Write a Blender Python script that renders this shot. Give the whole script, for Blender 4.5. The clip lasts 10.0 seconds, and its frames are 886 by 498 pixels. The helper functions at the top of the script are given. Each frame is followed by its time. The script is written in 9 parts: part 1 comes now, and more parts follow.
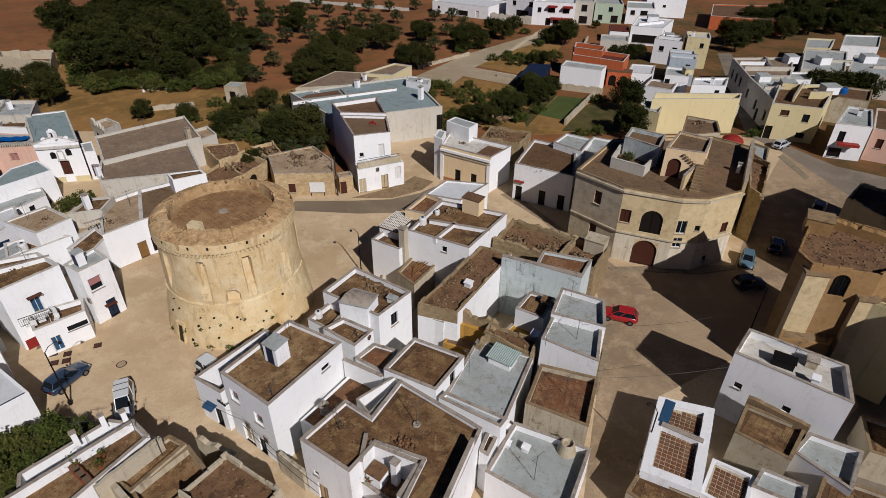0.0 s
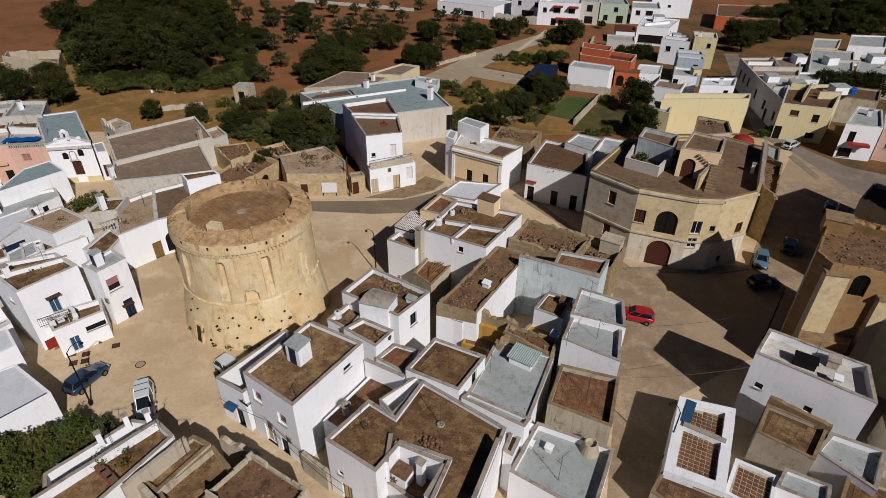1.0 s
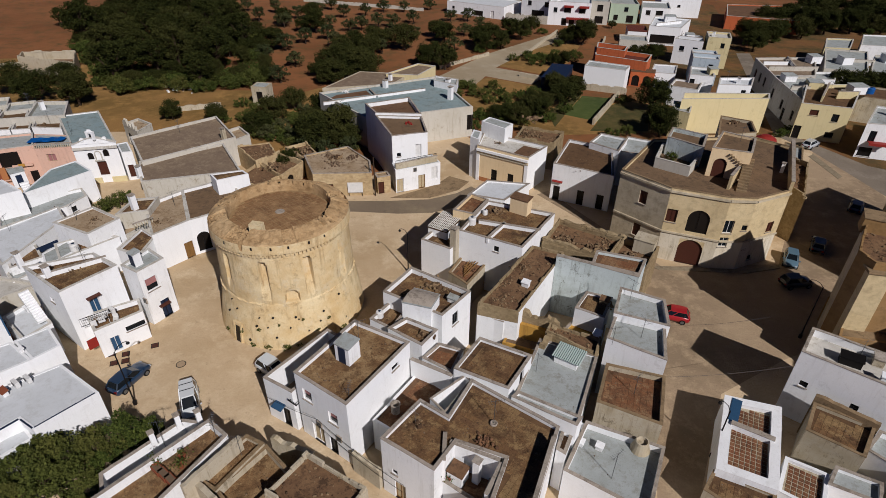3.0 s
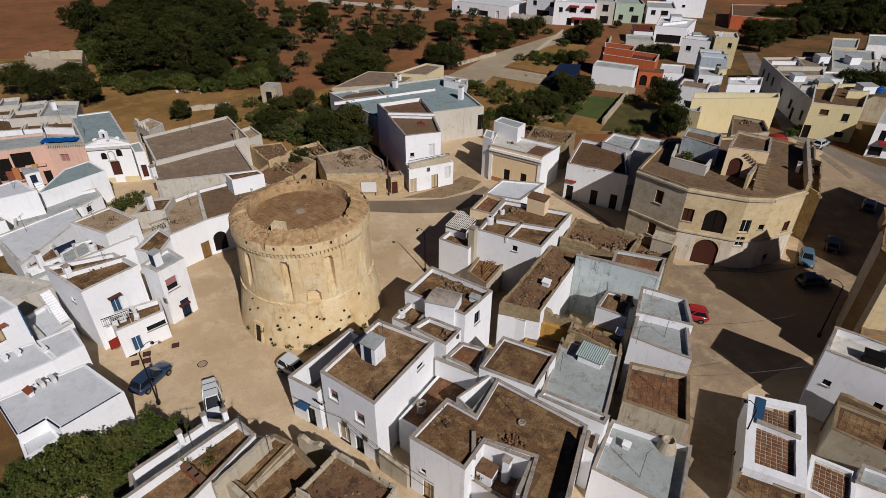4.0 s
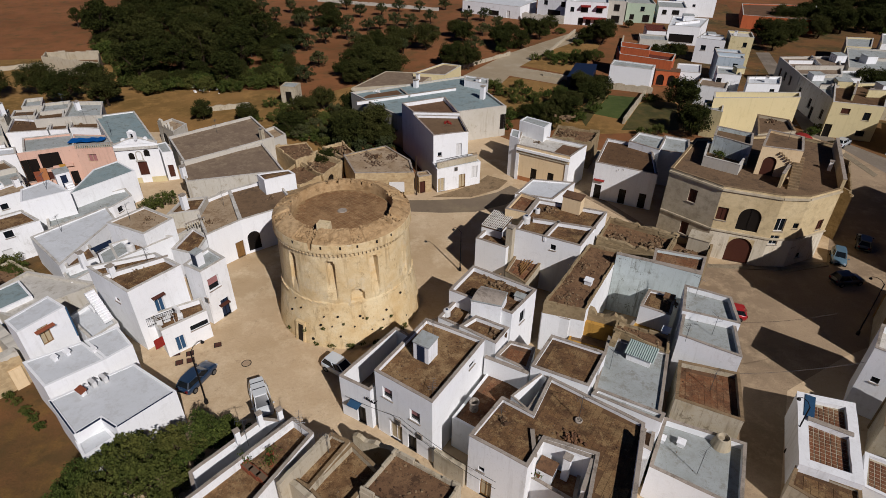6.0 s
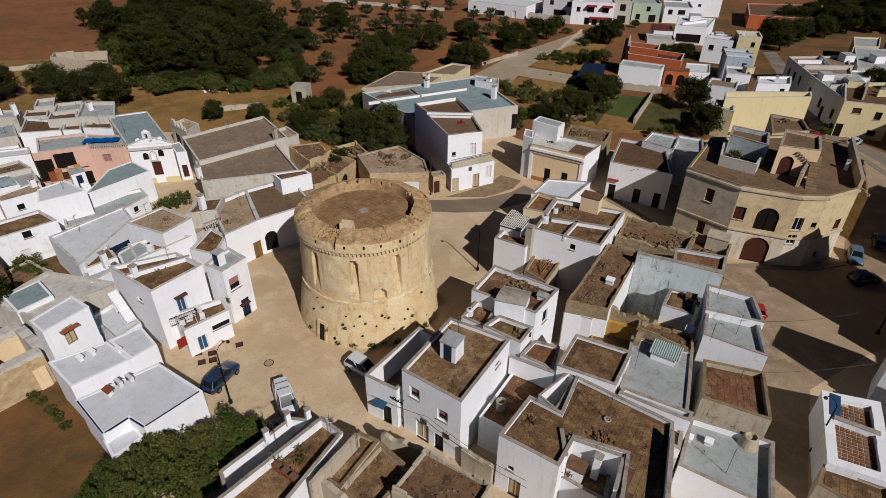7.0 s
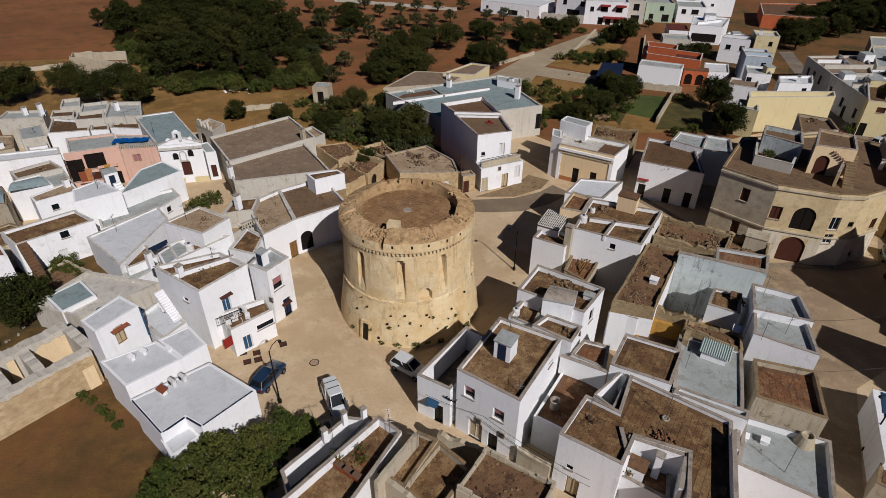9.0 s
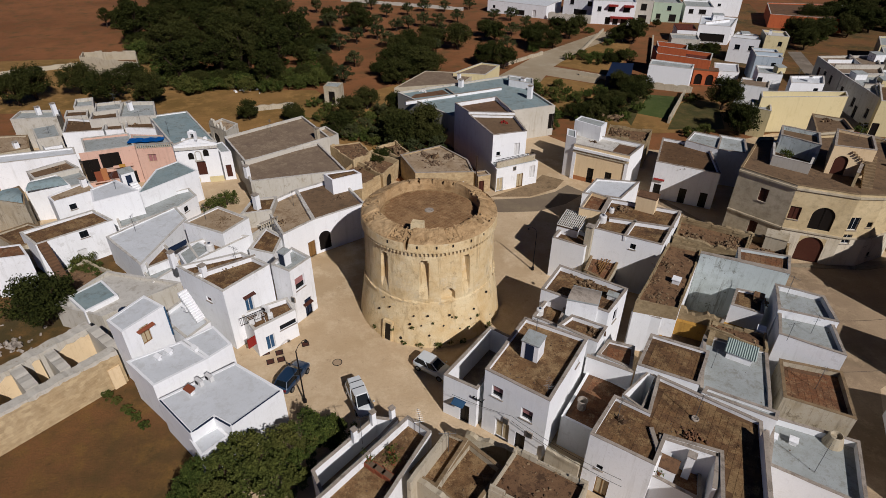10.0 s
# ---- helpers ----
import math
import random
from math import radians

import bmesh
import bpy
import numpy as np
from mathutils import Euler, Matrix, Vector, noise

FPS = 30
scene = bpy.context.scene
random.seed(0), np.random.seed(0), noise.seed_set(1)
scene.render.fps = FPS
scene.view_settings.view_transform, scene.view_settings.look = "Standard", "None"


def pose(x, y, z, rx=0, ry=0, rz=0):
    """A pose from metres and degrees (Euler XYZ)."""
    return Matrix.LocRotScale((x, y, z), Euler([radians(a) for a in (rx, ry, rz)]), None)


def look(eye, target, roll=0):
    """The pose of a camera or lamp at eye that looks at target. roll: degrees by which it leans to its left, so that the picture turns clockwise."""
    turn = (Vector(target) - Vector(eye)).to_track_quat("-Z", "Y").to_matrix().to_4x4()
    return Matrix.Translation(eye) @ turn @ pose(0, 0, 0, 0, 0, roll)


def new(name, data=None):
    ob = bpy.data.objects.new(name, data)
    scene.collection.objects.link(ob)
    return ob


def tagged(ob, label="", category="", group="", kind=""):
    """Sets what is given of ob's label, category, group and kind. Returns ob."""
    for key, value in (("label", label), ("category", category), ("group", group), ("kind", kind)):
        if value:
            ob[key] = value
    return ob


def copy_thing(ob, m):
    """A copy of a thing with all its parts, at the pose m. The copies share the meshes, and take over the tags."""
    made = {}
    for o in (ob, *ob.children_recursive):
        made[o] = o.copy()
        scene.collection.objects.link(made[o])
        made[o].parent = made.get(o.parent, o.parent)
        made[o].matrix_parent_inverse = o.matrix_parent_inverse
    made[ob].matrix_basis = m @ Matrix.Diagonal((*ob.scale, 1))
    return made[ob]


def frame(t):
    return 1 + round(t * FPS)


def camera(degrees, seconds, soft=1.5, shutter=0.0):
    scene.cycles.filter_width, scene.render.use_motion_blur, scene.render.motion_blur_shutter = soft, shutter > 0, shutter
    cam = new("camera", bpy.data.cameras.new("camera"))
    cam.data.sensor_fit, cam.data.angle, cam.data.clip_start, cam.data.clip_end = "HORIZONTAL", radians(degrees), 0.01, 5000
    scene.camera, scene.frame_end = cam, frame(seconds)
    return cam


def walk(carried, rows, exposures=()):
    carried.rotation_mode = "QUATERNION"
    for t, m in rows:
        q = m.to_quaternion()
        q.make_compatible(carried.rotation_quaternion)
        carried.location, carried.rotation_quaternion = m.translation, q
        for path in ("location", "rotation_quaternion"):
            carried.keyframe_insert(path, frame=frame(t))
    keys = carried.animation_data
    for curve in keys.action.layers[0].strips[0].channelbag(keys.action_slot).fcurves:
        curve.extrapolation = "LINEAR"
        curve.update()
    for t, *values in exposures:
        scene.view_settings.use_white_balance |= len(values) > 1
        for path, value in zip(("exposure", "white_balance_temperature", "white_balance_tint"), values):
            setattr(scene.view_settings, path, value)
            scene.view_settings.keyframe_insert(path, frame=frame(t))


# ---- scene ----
cam = camera(76.0, 10.0, soft=0.45)
# seconds, eye x y z, yaw to the left, pitch up, roll
PATH = [
    (0.0, -0.040, 0.063, 39.363, -1.605, -33.193, 0.625),
    (0.5, -0.896, 0.061, 39.391, -1.593, -33.192, 0.615),
    (1.0, -1.806, 0.056, 39.412, -1.606, -33.194, 0.612),
    (1.5, -2.761, 0.047, 39.427, -1.637, -33.197, 0.615),
    (2.0, -3.752, 0.036, 39.436, -1.682, -33.201, 0.621),
    (2.5, -4.772, 0.023, 39.441, -1.735, -33.205, 0.628),
    (4.0, -7.941, -0.017, 39.433, -1.910, -33.215, 0.638),
    (4.5, -9.017, -0.030, 39.425, -1.963, -33.217, 0.635),
    (5.0, -10.098, -0.041, 39.415, -2.009, -33.217, 0.628),
    (5.5, -11.180, -0.050, 39.405, -2.047, -33.217, 0.617),
    (7.0, -14.424, -0.059, 39.379, -2.105, -33.216, 0.565),
    (7.5, -15.504, -0.055, 39.374, -2.106, -33.217, 0.545),
    (8.0, -16.583, -0.046, 39.372, -2.099, -33.220, 0.526),
    (8.5, -17.665, -0.032, 39.375, -2.085, -33.225, 0.511),
    (9.0, -18.751, -0.013, 39.383, -2.068, -33.234, 0.502),
    (9.5, -19.844, 0.011, 39.396, -2.049, -33.247, 0.502),
    (10.0, -20.949, 0.042, 39.417, -2.031, -33.267, 0.514),
]
walk(cam, [(t, pose(x, y, z, 90 + pitch, 0, yaw) @ pose(0, 0, 0, 0, 0, roll)) for t, x, y, z, yaw, pitch, roll in PATH],
     exposures=[(0.0, -0.05, 5150, 14), (10.0, -0.10, 5150, 14)])

# ---------------------------------------------------------------- light
SUN_ELEV, SUN_AZ = radians(38.5), radians(-62.0)   # height, and heading from +x towards +y
world = bpy.data.worlds.new("world")
scene.world = world
world.use_nodes = True
wn = world.node_tree
wn.nodes.clear()
w_out = wn.nodes.new("ShaderNodeOutputWorld")
w_bg = wn.nodes.new("ShaderNodeBackground")
w_sky = wn.nodes.new("ShaderNodeTexSky")
w_sky.sky_type, w_sky.sun_disc = "NISHITA", False
w_sky.sun_elevation, w_sky.sun_rotation = SUN_ELEV, radians(90.0) - SUN_AZ
w_sky.ozone_density, w_sky.dust_density, w_sky.air_density = 10.0, 0.0, 0.16
w_bg.inputs["Strength"].default_value = 0.05
wn.links.new(w_sky.outputs[0], w_bg.inputs[0])
wn.links.new(w_bg.outputs[0], w_out.inputs[0])

to_sun = Vector((math.cos(SUN_AZ) * math.cos(SUN_ELEV), math.sin(SUN_AZ) * math.cos(SUN_ELEV), math.sin(SUN_ELEV)))
sun = new("sun", bpy.data.lights.new("sun", "SUN"))
sun.data.energy, sun.data.angle, sun.data.color = 5.0, radians(0.55), (1.0, 0.83, 0.625)
sun.matrix_world = look(to_sun * 200, (0, 0, 0))


# ---------------------------------------------------------------- materials
def srgb(h):
    """Linear albedo from a hex string; the palette is noted a fifth brighter than the surfaces are."""
    v = [int(h[i:i + 2], 16) / 255 for i in (0, 2, 4)]
    return tuple(0.8 * (c / 12.92 if c <= 0.04045 else ((c + 0.055) / 1.055) ** 2.4) for c in v) + (1.0,)


class Nodes:
    """A small helper that wires a procedural material."""

    def __init__(self, name, rough=0.85):
        self.mat = bpy.data.materials.new(name)
        self.mat.use_nodes = True
        self.t = self.mat.node_tree
        self.bsdf = self.t.nodes["Principled BSDF"]
        self.bsdf.inputs["Roughness"].default_value = rough
        self.bsdf.inputs["Specular IOR Level"].default_value = 0.25
        self.geo = self.t.nodes.new("ShaderNodeNewGeometry")
        self.pos = self.geo.outputs["Position"]

    def link(self, a, b):
        self.t.links.new(a, b)

    def scaled(self, sx, sy, sz):
        m = self.t.nodes.new("ShaderNodeMapping")
        m.inputs["Scale"].default_value = (sx, sy, sz)
        self.link(self.pos, m.inputs["Vector"])
        return m.outputs[0]

    def noise(self, scale, detail=4.0, rough=0.6, vec=None):
        n = self.t.nodes.new("ShaderNodeTexNoise")
        n.inputs["Scale"].default_value, n.inputs["Detail"].default_value = scale, detail
        n.inputs["Roughness"].default_value = rough
        self.link(vec or self.pos, n.inputs["Vector"])
        return n.outputs["Fac"]

    def cells(self, scale, vec=None, feature="F1"):
        n = self.t.nodes.new("ShaderNodeTexVoronoi")
        n.feature = feature
        n.inputs["Scale"].default_value = scale
        self.link(vec or self.pos, n.inputs["Vector"])
        return n

    def ramp(self, fac, lo, hi, a=0.0, b=1.0):
        n = self.t.nodes.new("ShaderNodeMapRange")
        n.inputs["From Min"].default_value, n.inputs["From Max"].default_value = lo, hi
        n.inputs["To Min"].default_value, n.inputs["To Max"].default_value = a, b
        self.link(fac, n.inputs["Value"])
        return n.outputs[0]

    def mix(self, fac, a, b, mode="MIX"):
        n = self.t.nodes.new("ShaderNodeMix")
        n.data_type, n.blend_type = "RGBA", mode
        for sock, v in ((n.inputs[0], fac), (n.inputs[6], a), (n.inputs[7], b)):
            if isinstance(v, (int, float, tuple)):
                sock.default_value = v
            else:
                self.link(v, sock)
        return n.outputs[2]

    def math(self, op, a, b=0.0):
        n = self.t.nodes.new("ShaderNodeMath")
        n.operation = op
        for sock, v in zip(n.inputs, (a, b)):
            if isinstance(v, (int, float)):
                sock.default_value = v
            else:
                self.link(v, sock)
        return n.outputs[0]

    def random(self):
        return self.t.nodes.new("ShaderNodeObjectInfo").outputs["Random"]

    def island(self):
        return self.geo.outputs["Random Per Island"]

    def done(self, colour, bump=None, strength=0.4, dist=0.03):
        if isinstance(colour, tuple):
            self.bsdf.inputs["Base Color"].default_value = colour
        else:
            self.link(colour, self.bsdf.inputs["Base Color"])
        if bump is not None:
            b = self.t.nodes.new("ShaderNodeBump")
            b.inputs["Strength"].default_value, b.inputs["Distance"].default_value = strength, dist
            self.link(bump, b.inputs["Height"])
            self.link(b.outputs[0], self.bsdf.inputs["Normal"])
        return self.mat


def plaster(name, base, stain, dirt, amount=0.5):
    """Limewashed or painted plaster with patches, rain streaks and blotches, more on some houses than on others."""
    n = Nodes(name, 0.9)
    worn = n.ramp(n.random(), 0.0, 1.0, 0.45, 1.7)
    much = lambda fac, lo, hi, top: n.math("MINIMUM", n.math("MULTIPLY", n.ramp(fac, lo, hi, 0.0, top), worn), 1.0)
    big = n.noise(0.35, 5.0, 0.65)
    streak = n.noise(1.0, 4.0, 0.6, n.scaled(2.2, 2.2, 0.22))
    thin = n.noise(1.0, 5.0, 0.7, n.scaled(6.0, 6.0, 0.45))
    fine = n.noise(9.0, 4.0, 0.7)
    c = n.mix(much(big, 0.45, 0.75, amount), srgb(base), srgb(stain))
    c = n.mix(much(streak, 0.55, 0.8, amount), c, srgb(dirt))
    c = n.mix(much(thin, 0.58, 0.72, amount * 0.8), c, srgb(dirt))
    c = n.mix(much(n.noise(2.3, 6.0, 0.75), 0.57, 0.66, amount * 0.8), c, srgb(stain))
    c = n.mix(much(n.noise(5.0, 6.0, 0.8, n.scaled(1.0, 1.0, 0.5)), 0.62, 0.68, amount), c, srgb(dirt))
    c = n.mix(n.ramp(fine, 0.3, 0.75, 0.0, 0.25), c, srgb(stain))
    c = n.mix(much(n.noise(0.8, 7.0, 0.8), 0.57, 0.63, amount * 0.7), c, srgb(dirt))
    return n.done(c, n.math("ADD", fine, n.math("MULTIPLY", big, 2.0)), 0.25, 0.03)


def roofing(name, a, b, c_, tile=0.0, grout="8a7660"):
    """Flat-roof finish: stained slabs, lichen and dust."""
    n = Nodes(name, 0.95)
    big = n.noise(0.45, 6.0, 0.7)
    mid = n.noise(1.9, 5.0, 0.7)
    fine = n.noise(14.0, 3.0, 0.7)
    c = n.mix(n.ramp(big, 0.35, 0.65), srgb(a), srgb(b))
    c = n.mix(n.ramp(mid, 0.5, 0.72, 0.0, 0.8), c, srgb(c_))
    c = n.mix(n.ramp(fine, 0.35, 0.7, 0.0, 0.35), c, srgb(a))
    c = n.mix(n.ramp(n.noise(6.0, 6.0, 0.8), 0.56, 0.64, 0.0, 0.6), c, srgb(c_))
    c = n.mix(n.ramp(n.noise(0.8, 7.0, 0.78), 0.53, 0.6, 0.0, 0.75), c, srgb(c_))
    c = n.mix(n.math("MULTIPLY", n.random(), 0.3), c, srgb(b))
    h = n.math("ADD", fine, mid)
    if tile:
        k = n.t.nodes.new("ShaderNodeTexBrick")
        k.inputs["Scale"].default_value = 1.0
        k.inputs["Brick Width"].default_value, k.inputs["Row Height"].default_value = tile, tile * 0.62
        k.inputs["Mortar Size"].default_value = 0.025
        k.inputs["Color1"].default_value, k.inputs["Color2"].default_value = (0.75, 0.75, 0.75, 1), (1.15, 1.15, 1.15, 1)
        k.inputs["Mortar"].default_value = (0.45, 0.42, 0.4, 1)
        m = n.t.nodes.new("ShaderNodeMapping")
        m.inputs["Rotation"].default_value = (0, 0, radians(-33))
        n.link(n.pos, m.inputs["Vector"])
        n.link(m.outputs[0], k.inputs["Vector"])
        c = n.mix(0.75, c, k.outputs["Color"], "MULTIPLY")
        h = n.math("ADD", h, k.outputs["Fac"])
    return n.done(c, h, 0.4, 0.03)


def stonework(name, a, b, c_, block=(0.55, 0.28), amount=0.5, course=0.22, line=0.12):
    """Coursed ashlar or tufa, worn and patched."""
    n = Nodes(name, 0.92)
    big = n.noise(0.3, 6.0, 0.7)
    mid = n.noise(1.4, 6.0, 0.7)
    fine = n.noise(10.0, 4.0, 0.7)
    c = n.mix(n.ramp(big, 0.35, 0.68), srgb(a), srgb(b))
    c = n.mix(n.ramp(mid, 0.48, 0.75, 0.0, amount), c, srgb(c_))
    c = n.mix(n.ramp(fine, 0.35, 0.75, 0.0, 0.3), c, srgb(b))
    # courses follow the height, joints the run of the wall
    sep = n.t.nodes.new("ShaderNodeSeparateXYZ")
    n.link(n.pos, sep.inputs[0])
    row = n.math("FRACT", n.math("DIVIDE", sep.outputs[2], block[1]))
    joint = n.ramp(n.math("ABSOLUTE", n.math("SUBTRACT", row, 0.5)), 0.44, 0.49)
    blocks = n.cells(1.0, n.scaled(1 / block[0], 1 / block[0], 1 / block[1]))
    c = n.mix(n.ramp(blocks.outputs["Color"], 0.0, 1.0, 0.0, course), c, srgb(c_))
    c = n.mix(n.math("MULTIPLY", joint, line), c, srgb("6b5637"))
    h = n.math("SUBTRACT", n.math("ADD", fine, n.math("MULTIPLY", mid, 1.8)), n.math("MULTIPLY", joint, line * 3))
    return n.done(c, h, 0.4, 0.04)


def tufa(name, a, b, stain):
    """Soft tufa, limewashed once: blotches, run-off streaks, pitted blocks."""
    n = Nodes(name, 0.95)
    big, mid, fine = n.noise(0.28, 6.0, 0.7), n.noise(1.3, 7.0, 0.75), n.noise(7.0, 6.0, 0.8)
    runs = n.noise(1.0, 5.0, 0.65, n.scaled(1.7, 1.7, 0.16))
    c = n.mix(n.ramp(big, 0.38, 0.62), srgb(a), srgb(b))
    c = n.mix(n.ramp(runs, 0.54, 0.72, 0.0, 0.6), c, srgb(stain))
    c = n.mix(n.ramp(mid, 0.56, 0.68, 0.0, 0.55), c, srgb(stain))
    c = n.mix(n.ramp(fine, 0.56, 0.68, 0.0, 0.5), c, srgb(stain))
    c = n.mix(n.ramp(n.noise(0.7, 5.0, 0.7), 0.55, 0.65, 0.0, 0.45), c, srgb("ded2b4"))
    return n.done(c, n.math("ADD", fine, n.math("MULTIPLY", mid, 2.0)), 0.8, 0.07)


def plain(name, h, rough=0.5, metal=0.0, vary=0.15):
    n = Nodes(name, rough)
    n.bsdf.inputs["Metallic"].default_value = metal
    col = srgb(h)
    dark = tuple(v * 0.6 for v in col[:3]) + (1.0,)
    return n.done(n.mix(n.ramp(n.noise(3.0, 4.0, 0.7), 0.35, 0.75, 0.0, vary * 3), col, dark))


def earth(name, a, b, c_, s=1.0):
    n = Nodes(name, 1.0)
    huge = n.noise(0.035 * s, 5.0, 0.65)
    big = n.noise(0.22 * s, 6.0, 0.7)
    fine = n.noise(2.5 * s, 6.0, 0.75)
    c = n.mix(n.ramp(huge, 0.42, 0.6), srgb(a), srgb(b))
    c = n.mix(n.ramp(big, 0.48, 0.68), c, srgb(c_))
    c = n.mix(n.ramp(fine, 0.4, 0.75, 0.0, 0.5), c, srgb(b))
    dark = tuple(v * 0.62 for v in srgb(b)[:3]) + (1.0,)
    c = n.mix(n.ramp(n.noise(0.6 * s, 8.0, 0.8), 0.58, 0.66, 0.0, 0.5), c, dark)
    return n.done(c, n.math("ADD", fine, big), 0.6, 0.12)


def leafy(name, a, b, dry="5a5628"):
    n = Nodes(name, 0.8)
    n.bsdf.inputs["Specular IOR Level"].default_value = 0.08
    c = n.mix(n.island(), srgb(a), srgb(b))
    c = n.mix(n.ramp(n.random(), 0.3, 1.0, 0.0, 0.75), c, srgb(dry))
    c = n.mix(n.ramp(n.noise(0.9, 3.0, 0.6), 0.4, 0.65, 0.0, 0.5), c, srgb(a))
    return n.done(c)


def rubbly(name, a, b):
    n = Nodes(name, 0.95)
    return n.done(n.mix(n.island(), srgb(a), srgb(b)), n.noise(12.0), 0.4, 0.03)


def tiles(name, a, b, stain, pale):
    """Worn roof or floor tiles, each with its own tone, under stains and lichen."""
    n = Nodes(name, 0.95)
    big, mid, fine = n.noise(0.5, 6.0, 0.72), n.noise(2.2, 6.0, 0.75), n.noise(16.0, 3.0, 0.7)
    c = n.mix(n.island(), srgb(a), srgb(b))
    c = n.mix(n.ramp(big, 0.46, 0.64, 0.0, 0.75), c, srgb(stain))
    c = n.mix(n.ramp(n.noise(0.33, 5.0, 0.7), 0.5, 0.62, 0.0, 0.6), c, srgb(pale))
    c = n.mix(n.ramp(mid, 0.54, 0.72, 0.0, 0.75), c, srgb(pale))
    c = n.mix(n.ramp(n.noise(0.9, 7.0, 0.8), 0.53, 0.6, 0.0, 0.8), c, srgb(pale))
    c = n.mix(n.ramp(n.noise(5.0, 5.0, 0.8), 0.55, 0.62, 0.0, 0.7), c, srgb(stain))
    c = n.mix(n.ramp(fine, 0.45, 0.7, 0.0, 0.45), c, srgb(stain))
    return n.done(c, n.math("ADD", fine, mid), 0.4, 0.02)


